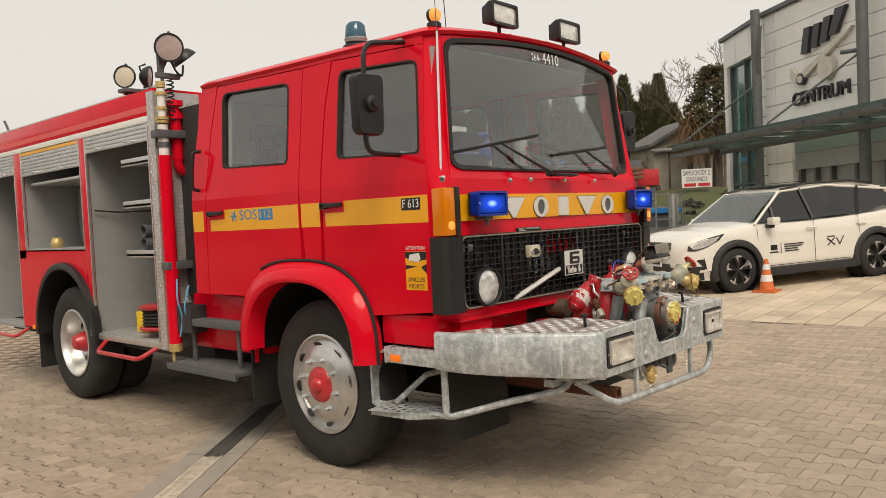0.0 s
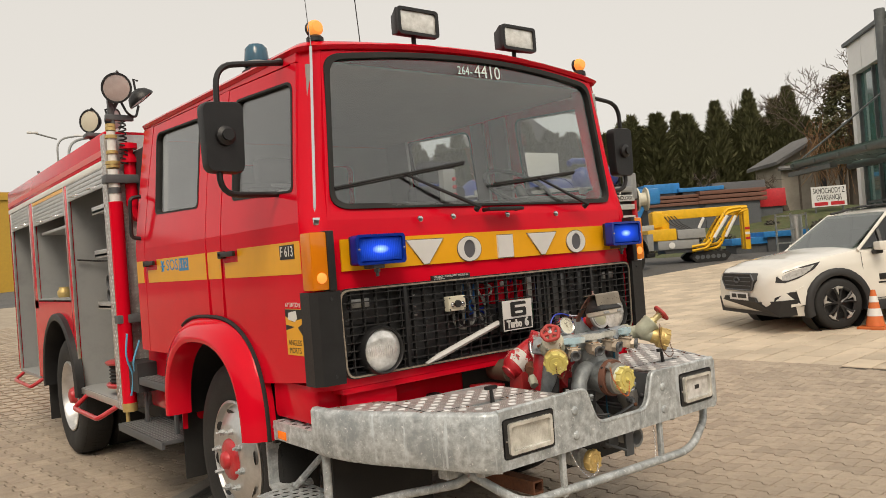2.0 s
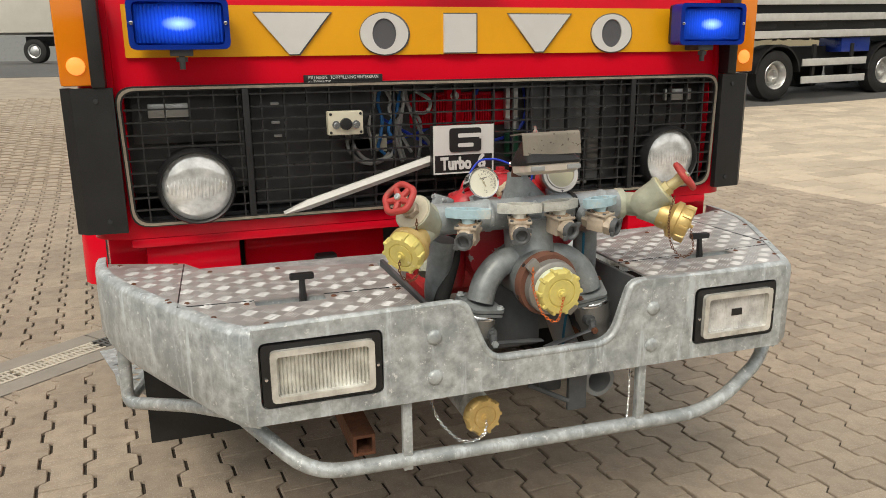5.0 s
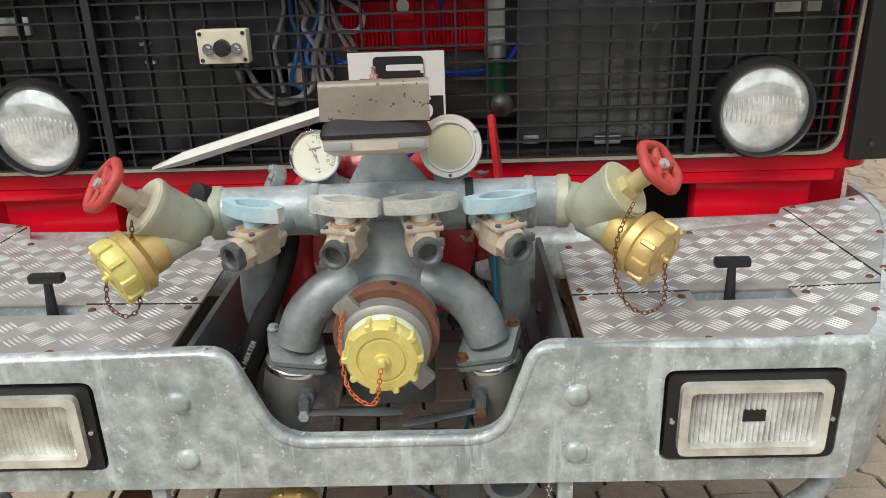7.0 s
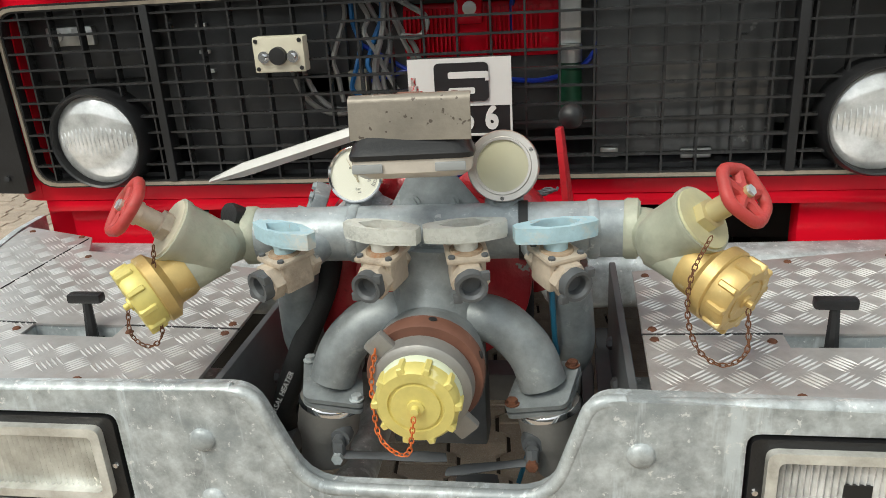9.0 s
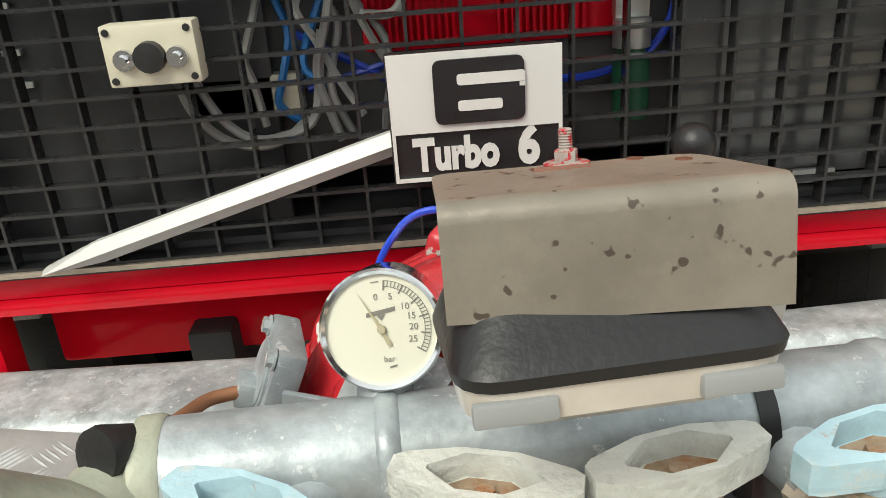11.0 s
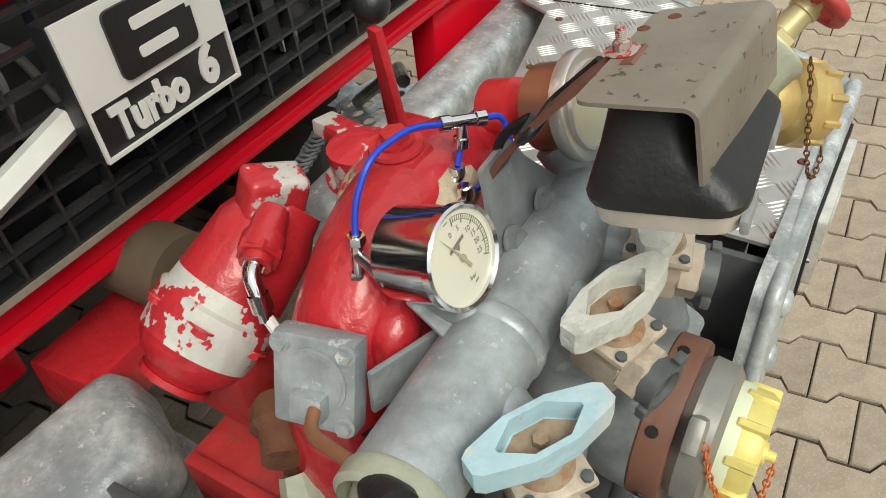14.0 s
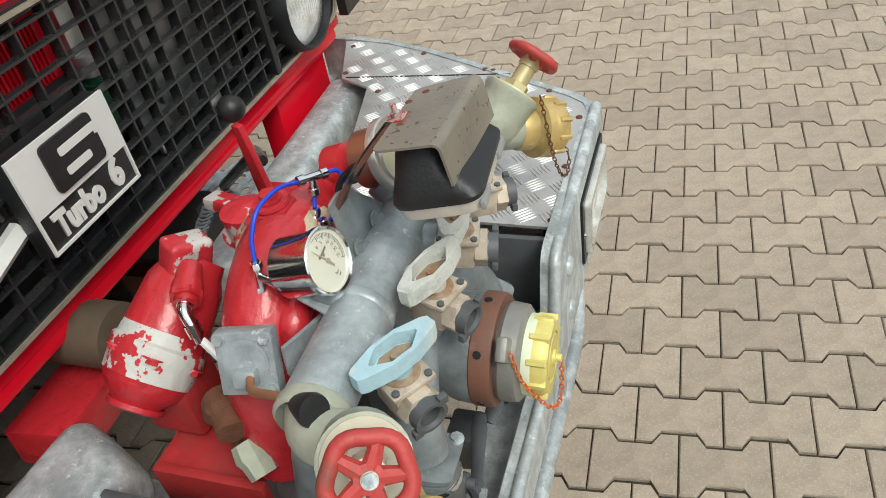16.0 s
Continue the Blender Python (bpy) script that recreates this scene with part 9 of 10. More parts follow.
wbox("fascia", M1, -0.15, L1, -0.12, 0.3, TOP - 0.12, TOP, STEELG, bld)
wn_ = wbox("tall_window", M1, gx0, gx1, 0.20, 0.24, BZ, gz1, TEALGL, bld, "tall green tinted glazing")
for x in (gx0 + 0.05, gx0 + (gx1 - gx0) * 0.48, gx1 - 0.05):
    wbox("mullion", M1, x - 0.035, x + 0.035, 0.10, 0.22, BZ, gz1, STEELG, wn_)
for z in (2.2, 3.4):
    wbox("transom", M1, gx0, gx1, 0.12, 0.21, z - 0.04, z + 0.04, STEELG, wn_)
for k in range(10):
    z = BZ + 0.2 + k * 0.62
    wbox("pier_joint", M1, gx1 - 0.003, L1 + 0.0, -0.003, 0.02, z, z + 0.02, INK, bld)
# right wall, clad in long panels
cols = [0.0, 0.55, 4.4, 8.3, L2]
row = 0.56
z = 3.93
rows = []
while z < TOP - 0.1:
    rows.append((z, min(z + row, TOP - 0.12)))
    z += row
for a, b in zip(cols, cols[1:]):
    for z0, z1 in rows:
        wbox("cladding_panel", M2, a + 0.01, b - 0.01, 0.0, 0.24, z0 + 0.01, z1 - 0.01, CLADW, bld)
for z0, z1 in ((BZ, 0.9), (0.9, 1.5), (1.5, 2.1), (2.1, 2.7), (2.7, 3.3), (3.3, 3.93)):
    wbox("cladding_panel", M2, 0.01, 0.54, 0.0, 0.24, z0 + 0.01, z1 - 0.01, CLADW, bld)
    wbox("cladding_panel", M2, 0.56, 1.3, 0.0, 0.24, z0 + 0.01, z1 - 0.01, CLADW, bld)
wbox("fascia", M2, 0, L2, -0.12, 0.3, TOP - 0.12, TOP, STEELG, bld)
wbox("joint_backing", M2, 0, L2, 0.10, 0.26, 3.92, TOP - 0.12, INK, bld)
wbox("band_window", M2, 1.35, L2, 0.06, 0.24, 2.93, 3.90, SKYGL, bld)
ent = wbox("entrance", M2, 1.6, L2, 0.30, 0.35, BZ, 2.85, SKYGL, bld, "glazed entrance")
wbox("entrance_head", M2, 1.4, L2, 0.05, 0.40, 2.45, 2.92, GREYPL, ent)
for x in (1.5, 2.2, 2.9, 3.9, 5.0, 6.1, 7.5, 9.0, 10.5):
    wbox("door_frame", M2, x - 0.05, x + 0.05, 0.10, 0.32, BZ, 2.6, STEELG, ent)
# steel posts, canopy and stays
for x in (0.12, 4.85, 9.6):
    bm = B()
    p = M2 @ Vector((x, -0.35, 0))
    cy(bm, (p.x, p.y, BZ), (p.x, p.y, 7.5 if x < 1 else 8.5), 0.14, n=14)
    part("steel_post", bm, STEELG, bld, "grey round steel post")
bm = B()
for o, z in ((-0.6, 3.30), (-2.3, 3.42)):
    a, b = M2 @ Vector((-1.6, o, z)), M2 @ Vector((L2, o, z))
    cy(bm, a, b, 0.11, n=12)
moved(bx(bm, -1.8, 0.8, -2.4, -2.2, 3.12, 3.24), M2)
can = part("canopy", bm, STEELG, bld, "steel and glass entrance canopy")
for k in range(10):
    x = -1.4 + k * 1.35
    wbox("canopy_rib", M2, x - 0.05, x + 0.05, -2.45, -0.4, 3.36, 3.46, STEELG, can)
wbox("canopy_pane", M2, -1.8, L2, -2.5, -0.35, 3.50, 3.53, CANGL, can)
for x in (0.12, 4.85):
    bm = B()
    tube(bm, [M2 @ Vector((x, -0.4, 5.2)), M2 @ Vector((x - 1.3, -2.2, 3.6))], 0.03, 6)
    part("canopy_stay", bm, STEELG, can)
    bm = B()
    tube(bm, [M2 @ Vector((x, -0.35, 5.25)), M2 @ Vector((x + (0.5 if x < 1 else -0.6), -0.5, 5.3 if x > 1 else 6.9))], 0.06, 6)
    part("stay_bracket", bm, STEELG, can)
# emblem and word on the wall
SIGN = mat("dark_sign_letter", (0.03, 0.03, 0.035), 0.35)
SIGNP = mat("pale_sign_disc", (0.62, 0.58, 0.50), 0.35)


def on_wall(x, z, y=-0.06):
    return M2 @ pose(x, y, z, 90, 0, 0)


def wall_x(px, py):
    return (M2.inverted() @ Vector((px, py, 0))).x


el = thing("building_sign", "raised dark and cream emblem above the word on the facade", "sign")
wx0, wx1 = wall_x(20.03, 4.88), wall_x(18.59, 2.89)
text("sign_word", "CENTRUM", 0.55, on_wall((wx0 + wx1) / 2, 4.47, -0.05), SIGN, el, 0.04, fit=abs(wx1 - wx0))
for pts, m in (([(0.55, 5.72), (0.85, 5.72), (1.0, 6.42), (0.72, 6.42)], SIGN), ([(1.02, 5.80), (1.28, 5.80), (1.45, 6.42), (1.18, 6.42)], SIGN), ([(1.42, 5.86), (1.70, 5.86), (1.92, 6.50), (1.62, 6.50)], SIGN), ([(1.82, 5.98), (2.10, 5.98), (2.52, 6.62), (2.10, 6.62)], SIGN),
               ([(0.05, 5.45), (0.30, 5.20), (0.55, 5.22), (2.75, 6.02), (2.60, 5.90), (0.55, 4.98), (0.20, 4.95), (0.0, 5.15)], SIGNP)):
    bm = B()
    moved(prism(bm, [(wx0 + p[0] * 0.98, p[1]) for p in pts], "y", -0.14, -0.02), M2)
    part("emblem_shape", bm, m, el)
for x, z, r, m in ((0.50, 5.02, 0.17, SIGN), (0.50, 5.02, 0.11, SIGNP), (1.62, 5.12, 0.33, SIGNP)):
    bm = B()
    p = M2 @ Vector((wx0 + x, -0.02, z))
    lathe(bm, [(0, r), (0.13 if m is SIGN else 0.15, r), (0.13 if m is SIGN else 0.15, 0)], p, M2.to_3x3() @ Vector((0, -1, 0)), 24)
    part("emblem_disc", bm, m, el)

# ---- grassy bank, shed, sign board ----
bm = B()
bank = [[(19.6, 15.6), (23.0, 16.6), (28, 20), (34, 27), (40, 38)], [(21.5, 13.4), (24.6, 14.2), (30, 17), (37, 22), (46, 30)], [(23.6, 11.6), (26.6, 11.6), (31.5, 13.6), (40, 17.5), (50, 22)], [(25.6, 9.6), (28.5, 9.2), (33.5, 10.6), (43, 13), (54, 15)]]
zz = [0.72, 1.15, 2.35, 2.5, 2.6]
vv = [[bm.verts.new((p[0], p[1], z if k else gz(*p) - 0.05)) for k, (p, z) in enumerate(zip(r, zz))] for r in bank]
for i in range(3):
    for j in range(4):
        bm.faces.new((vv[i][j], vv[i + 1][j], vv[i + 1][j + 1], vv[i][j + 1]))
bmesh.ops.subdivide_edges(bm, edges=bm.edges[:], cuts=6, use_grid_fill=True)
for v in bm.verts:
    v.co.z += noise.noise(v.co * 0.7) * 0.12
tagged(part("grass_bank", bm, GRASS), "grassy bank with low shrubs and stones", "bank", kind="structure")
SHRUB = mat("grey_shrub", (0.07, 0.065, 0.05), 0.95, var=0.4, scale=9, bump=1.0, bscale=25)
random.seed(3)


def clump(bm, c, r, n, flat=0.7, size=0.12):
    for k in range(n):
        d = Vector((random.gauss(0, 1), random.gauss(0, 1), random.gauss(0, 1)))
        d.normalize()
        p = Vector(c) + Vector((d.x * r, d.y * r, abs(d.z) * r * flat)) * random.uniform(0.55, 1.0)
        q, u, w = basis((random.gauss(0, 1), random.gauss(0, 1), random.gauss(0, 1)))
        s1, s2 = size * random.uniform(0.5, 1.2), size * random.uniform(0.3, 0.8)
        bm.faces.new([bm.verts.new(p + u * s1), bm.verts.new(p + w * s2), bm.verts.new(p - u * s1), bm.verts.new(p - w * s2)])


for k in range(26):
    f, g = random.uniform(0, 3), random.uniform(0.2, 1.9)
    i, j = int(f), int(g)
    a = Vector(bank[i][j]).lerp(Vector(bank[min(i + 1, 3)][j]), f - i)
    b = Vector(bank[i][j + 1]).lerp(Vector(bank[min(i + 1, 3)][j + 1]), f - i)
    p = a.lerp(b, g - j)
    z = zz[j] + (zz[j + 1] - zz[j]) * (g - j)
    bm = B()
    clump(bm, (p.x, p.y, z - 0.1), random.uniform(0.25, 0.55), 140, 0.75, 0.09)
    tagged(part("low_shrub", bm, SHRUB, flat=True), "low grey-brown leafless shrub on the bank", "shrub", group="shrubs on the bank")
shed = thing("old_shed", "weathered grey shed with a pitched roof behind the bank", "shed")
BARK_WOOD = mat("old_timber", (0.15, 0.12, 0.095), 0.9, var=0.25, scale=9)
SHW = mat("weathered_wall", (0.34, 0.30, 0.25), 0.9, var=0.2, scale=1.5, bump=0.2, bscale=20)
SHR = mat("old_roof", (0.14, 0.137, 0.135), 0.8, var=0.3, scale=2)
MS, LS = wall_at(Vector((35.6, 17.6)), Vector((38.5, 11.7)))
MS = MS @ Matrix.Translation((2.3, 0, 0)) @ Matrix.Rotation(radians(25), 4, "Z") @ Matrix.Translation((-2.3, 0, 0))
bm = B()
moved(prism(bm, [(0.1, 2.0), (5.4, 2.0), (5.4, 4.55), (2.35, 6.10), (0.1, 4.95)], "y", 0, 3.2), MS)
part("shed_wall", bm, SHW, shed)
bm = B()
moved(prism(bm, [(-0.25, 4.78), (2.35, 6.14), (5.8, 4.36), (5.8, 4.52), (2.35, 6.32), (-0.25, 4.95)], "y", -0.4, 3.5), MS)
part("shed_roof", bm, SHR, shed)
for x0, x1, z in ((-0.05, 5.3, 4.62), (-0.05, 5.3, 4.50)):
    wbox("shed_band", MS, x0, x1, -0.06 - (4.62 - z) * 2, -0.004, z, z + 0.10, PALE if z > 4.6 else SHR, shed)
wbox("shed_door", MS, 2.05, 2.33, -0.05, 0.02, 3.45, 4.40, INK, shed)
for x in (0.95, 3.3, 4.2):
    wbox("wall_post", MS, x, x + 0.09, -0.03, 0.02, 2.2, 4.48, BARK_WOOD, shed)
bm = B()
MB, LB = wall_at(Vector((30.35, 13.25)), Vector((31.28, 12.20)))
moved(bx(bm, 0, LB, -0.02, 0.02, 2.38, 3.25), MB)
sgb = tagged(part("sign_board", bm, PALE), "white advertising board with dark lettering on the bank", "sign")
text("sign_line", "SAMOCHODY Z", 0.34, MB @ pose(LB / 2, -0.025, 3.05, 90, 0, 0), INK, sgb, 0.004, fit=LB * 0.9)
text("sign_line", "GWARANCJĄ", 0.32, MB @ pose(LB / 2, -0.025, 2.76, 90, 0, 0), INK, sgb, 0.004, fit=LB * 0.72)
bm = B()
moved(bx(bm, 0.1, LB * 0.46, -0.026, -0.02, 2.43, 2.58), MB)
moved(bx(bm, LB * 0.54, LB - 0.1, -0.026, -0.02, 2.43, 2.58), MB)
part("sign_bar", bm, REDPUMP, sgb)
bm = B()
for x in (0.15, LB - 0.15):
    moved(bx(bm, x - 0.03, x + 0.03, 0.02, 0.07, 1.9, 3.2), MB)
part("sign_leg", bm, STEELG, sgb)

# ---- trees ----
CONI = mat("conifer_foliage", (0.125, 0.125, 0.055), 0.9, var=0.5, scale=3, dirt=((0.14, 0.11, 0.06), 1.3, 0.56, 0.14, 5, 0.6))
IVY = mat("ivy_foliage", (0.085, 0.085, 0.035), 0.8, var=0.5, scale=3, dirt=((0.10, 0.06, 0.03), 0.8, 0.5, 0.15, 4, 0.8))
BARK = mat("bark", (0.07, 0.055, 0.042), 0.95, var=0.35, scale=9, bump=0.6, bscale=30)
TWIG = mat("twigs", (0.10, 0.075, 0.055), 0.95, var=0.3)


def conifer(seed, h):
    random.seed(seed)
    root = thing("conifer", "dense dark green columnar conifer in a tall hedge row", "tree", group="conifer hedge", at=pose(0, 0, 0))
    bm = B()
    tube(bm, [(0, 0, 0), (0, 0, h * 0.5), (0, 0, h * 0.96)], [0.16, 0.10, 0.02], 7)
    part("trunk", bm, BARK, root)
    bm = B()
    n = int(h * 620)
    for k in range(n):
        f = random.random() ** 0.8
        z = 0.2 + f * (h - 0.2)
        full = 0.06 + 1.85 * (1 - f) ** 0.86
        r = full * random.uniform(0.45, 1.0) ** 0.6 * (1 + 0.22 * math.sin(z * 4.3 + seed + 2.0 * math.sin(k * 0.7)))
        a = random.random() * math.tau
        p = Vector((math.cos(a) * r, math.sin(a) * r, z))
        d = Vector((math.cos(a) * 0.7, math.sin(a) * 0.7, random.uniform(0.25, 1.2))).normalized()
        u = d.cross(Vector((random.gauss(0, 0.4), random.gauss(0, 0.4), 1))).normalized() * random.uniform(0.04, 0.11)
        L = random.uniform(0.18, 0.46)
        bm.faces.new([bm.verts.new(p - d * L * 0.4), bm.verts.new(p + u), bm.verts.new(p + d * L), bm.verts.new(p - u)])
    part("crown", bm, CONI, root, flat=True)
    return root


protos = [conifer(k, h) for k, h in ((11, 7.4), (12, 6.6), (13, 7.9), (14, 7.0))]
random.seed(21)
spots = []
for a, b, n in (((30, 37.5), (46, 21.2), 40), ((19.0, 43.0), (29.5, 38.0), 16), ((31, 40), (47, 25), 28)):
    for k in range(n):
        p = Vector(a).lerp(Vector(b), k / (n - 1))
        spots.append((p.x + random.uniform(-0.4, 0.4), p.y + random.uniform(-0.4, 0.4)))
for k, (x, y) in enumerate(spots):
    m = pose(x, y, 2.0, 0, 0, random.uniform(0, 360)) @ Matrix.Diagonal((*[random.uniform(0.9, 1.2)] * 2, random.uniform(0.84, 1.14), 1))
    if k < 4:
        protos[k].matrix_world = m
    else:
        copy_thing(protos[k % 4], m)


def bare_tree(name, x, y, z, h, seed, label, spread=0.55, depth=5, thick=0.16):
    random.seed(seed)
    root = thing(name, label, "tree", at=pose(x, y, z))
    bm = B()
    twig = B()

    def grow(p, d, length, r, level):
        r = max(r, 0.011)
        q = p + d * length * 0.5 + Vector((random.gauss(0, 0.05), random.gauss(0, 0.05), 0)) * length
        e = q + (d + Vector((random.gauss(0, 0.15), random.gauss(0, 0.15), 0.1))).normalized() * length * 0.5
        tube(bm if level < 2 else twig, [p, q, e], [r, r * 0.8, r * 0.6], 6 if level < 2 else 3)
        if level < depth:
            for k in range(random.choice((2, 3, 3))):
                nd = (d + Vector((random.gauss(0, spread), random.gauss(0, spread), random.gauss(0.1, 0.3)))).normalized()
                grow(q.lerp(e, random.uniform(0.3, 1.0)), nd, length * random.uniform(0.6, 0.85), r * 0.55, level + 1)

    grow(Vector((0, 0, -0.2)), Vector((0, 0, 1)), h * 0.34, thick, 0)
    part("trunk", bm, BARK, root)
    part("branch", twig, TWIG, root, "fine leafless twigs")
    return root


bare_tree("bare_tree", 27.3, 20.0, 1.6, 3.2, 5, "small leafless tree with spreading branches", 0.75)
bare_tree("bare_tree", 28.2, 16.6, 2.0, 3.0, 6, "small leafless tree with spreading branches", 0.75)
bare_tree("bare_tree", 31.6, 15.0, 2.3, 3.2, 8, "small leafless tree with spreading branches", 0.75)
bare_tree("bare_tree", 34.75, 13.75, 2.2, 7.4, 9, "broad leafless tree round the ivy beside the building", 0.52, 7, 0.15)
bare_tree("bare_tree", 48, 28, 2.4, 8.6, 14, "tall leafless tree beyond the hedge", 0.22, 6, 0.08)
random.seed(31)
ivy = thing("ivy_clad_tree", "tree wrapped in dark ivy with brown hanging twigs", "tree")
bm = B()
tube(bm, [(34.95, 13.4, 2.2), (34.9, 13.4, 5), (34.95, 13.4, 8.2)], [0.3, 0.22, 0.05], 8)
part("trunk", bm, BARK, ivy)
bm = B()
for k in range(330):
    f = random.random() ** 0.9
    z = 4.3 + f * 4.1
    r = (0.30 + 1.15 * math.sin(math.pi * min(1, 0.18 + f * 0.80)) ** 0.8) * random.uniform(0.3, 1.0) ** 0.5
    a = random.random() * math.tau
    clump(bm, (34.95 + math.cos(a) * r, 13.4 + math.sin(a) * r, z), 0.34, 40, 1.0, 0.085)
part("crown", bm, IVY, ivy, flat=True)
bm = B()
for k in range(160):
    a, z = random.random() * math.tau, random.uniform(5.0, 6.8)
    p = Vector((34.45 + math.cos(a) * 0.9, 14.1 + math.sin(a) * 0.9, z))
    tube(bm, [p, p + Vector((random.gauss(0, 0.25), random.gauss(0, 0.25), -0.6)), p + Vector((random.gauss(0, 0.4), random.gauss(0, 0.4), -random.uniform(0.9, 2.2)))], 0.014, 3)
part("twig", bm, mat("brown_twigs", (0.20, 0.11, 0.05), 0.95, var=0.3), ivy, "brown hanging twigs")

# ---- street lamps ----
def street_lamp(x, y, z, h, arm, label, both=False):
    root = thing("street_lamp", label, "street lamp", group="street lamps")
    bm = B()
    pts = arc([(x, y, z), (x, y, z + h), (x + arm[0], y + arm[1], z + h + 0.35)], 1.0, 6)
    tube(bm, pts, 0.07, 8)
    if both:
        tube(bm, [(x, y, z + h), (x - arm[0], y - arm[1], z + h + 0.35)], 0.06, 8)
    part("lamp_post", bm, GREYPL, root)
    for s in ((1, -1) if both else (1,)):
        bm = B()
        bx(bm, x + s * arm[0] - 0.35, x + s * arm[0] + 0.35, y + s * arm[1] - 0.12, y + s * arm[1] + 0.12, z + h + 0.28, z + h + 0.42, 0.04)
        part("lamp_head", bm, PALE, root)


street_lamp(28.95, 23.6, 1.9, 6.3, (-1.1, 0.9), "pale curved street lamp before the hedge")
street_lamp(7.0, 40.3, 1.5, 7.4, (1.4, 0.3), "distant curved street lamp")
street_lamp(10.0, 57.0, 1.5, 10.4, (1.6, 0.3), "distant street lamp with two heads", True)

# ---- tank lorry ----
TBLUE = mat("blue_tank_paint", (0.012, 0.035, 0.24), 0.28, var=0.12, coat=0.3)
RAIL = mat("silver_rail", (0.60, 0.60, 0.58), 0.45, metal=0.2, var=0.1)
lorry = thing("tank_lorry", "blue vacuum tank lorry with striped side guards", "lorry", at=pose(15.85, 11.42, gz(15.2, 11.4) - 0.03, 0, -1, 4.0) @ Matrix.Diagonal((1.02, 1.02, 1.02, 1)))
# x runs to the rear from the last axle, y away from the seen flank


def lp(name, x0, x1, y0, y1, z0, z1, m, parent=None, bev=0.01, label=""):
    bm = B()
    bx(bm, x0, x1, y0, y1, z0, z1, bev)
    return part(name, bm, m, parent or lorry, label)


def ltube(name, pts, r, m, parent=None, label="", n=8):
    bm = B()
    tube(bm, pts, r, n)
    return part(name, bm, m, parent or lorry, label)


lp("chassis", -8.0, 0.8, 0.5, 1.9, 0.62, 1.05, DARK)
for x in (-4.55, -1.35, 0.0):
    for side in (0, 1):
        y0, dy = (0.05, 1) if side == 0 else (2.45, -1)
        bm = B()
        lathe(bm, [(0.03, 0.26), (0.0, 0.30), (-0.005, 0.42), (0.03, 0.5), (0.30, 0.5), (0.33, 0.4), (0.33, 0)], (x, y0, 0.5), (0, dy, 0), 30)
        w_ = part("lorry_wheel", bm, RUBBER, lorry, "dark lorry wheel with a bright rim")
        bm = B()
        lathe(bm, [(0.16, 0), (0.16, 0.10), (0.08, 0.11), (0.08, 0.15), (0.17, 0.17), (0.16, 0.22), (0.03, 0.255), (-0.004, 0.28), (0.02, 0.30)], (x, y0, 0.5), (0, dy, 0), 24)
        part("rim", bm, ALU, w_, "bright deep-dished rim")
        if side == 0:
            bm = B()
            loft(bm, [[(x + math.cos(radians(a)) * rr, yy, 0.5 + math.sin(radians(a)) * rr) for rr, yy in ((0.58, 0.0), (0.62, 0.0), (0.62, 0.45), (0.58, 0.45))] for a in range(5, 176, 10)])
            part("mudguard", bm, BLACK, lorry, "black round mudguard")
for z in (0.30, 0.66):
    lp("side_guard", -3.85, -2.0, 0.02, 0.06, z, z + 0.15, RAIL)
for x in (-3.5, -2.4):
    lp("guard_post", x - 0.04, x + 0.04, 0.06, 0.12, 0.25, 1.1, BLACK)
lp("blue_locker", -2.7, -1.85, 0.10, 0.7, 0.92, 1.22, TBLUE, None, 0.02, "small blue locker")
lp("side_body", -6.4, 0.1, 0.12, 0.6, 1.22, 2.16, INK, None, 0.01, "black open side body")
for z, x1 in ((1.24, 1.0), (1.58, 0.1), (1.90, 0.1)):
    lp("side_rail", -6.6, x1, 0.02, 0.10, z, z + 0.15, RAIL, None, 0.01, "long silver side rail")
for x in (-5.0, -3.6, -2.2, -0.9):
    lp("hose_tube", x - 0.5, x + 0.45, 0.11, 0.3, 1.42, 1.55, BLACK, None, 0.05)
brd = lp("sign_strip", -6.4, 0.1, 0.0, 0.08, 2.14, 2.32, RAIL, None, 0.01, "silver strip with dark lettering")
text("strip_letter", "AUTOMATED TANK CLEANING TECHNOLOGY", 0.15, pose(-1.85, -0.004, 2.23, 90, 0, 0), INK, brd, 0.003, fit=3.7)
lp("walkway", -6.4, 0.1, 0.02, 0.9, 2.40, 2.45, RAIL)
lp("walkway_edge", -6.4, 0.1, 0.0, 0.04, 2.42, 2.56, GREYPL)
for k in range(6):
    x = -5.6 + k * 1.0
    ltube("rail_strut", [(x, 0.02, 2.34), (x + 0.18, 0.02, 2.58)], 0.02, RAIL, None, "", 5)
for x in (-3.9, -3.4):
    bm = B()
    moved(bx(bm, -0.16, 0.16, -0.005, 0.005, -0.16, 0.16), pose(x, -0.01, 2.42, 0, 45, 0))
    part("hazard_plate", bm, GREYPL, lorry, "grey diamond plate")
bm = B()
lathe(bm, [(0, 0), (0.08, 0.4), (0.25, 0.62), (5.0, 0.62), (5.2, 0.4), (5.25, 0)], (-0.2, 1.25, 2.32), (-1, 0, 0), 28)
tk = part("tank", bm, TBLUE, lorry, "blue cylindrical tank")
for x in (-1.8, -3.2, -4.6):
    bm = B()
    lathe(bm, [(0, 0.62), (0, 0.65), (0.08, 0.65), (0.08, 0.62)], (x, 1.25, 2.32), (1, 0, 0), 28)
    part("tank_band", bm, TBLUE, tk)
bm = B()
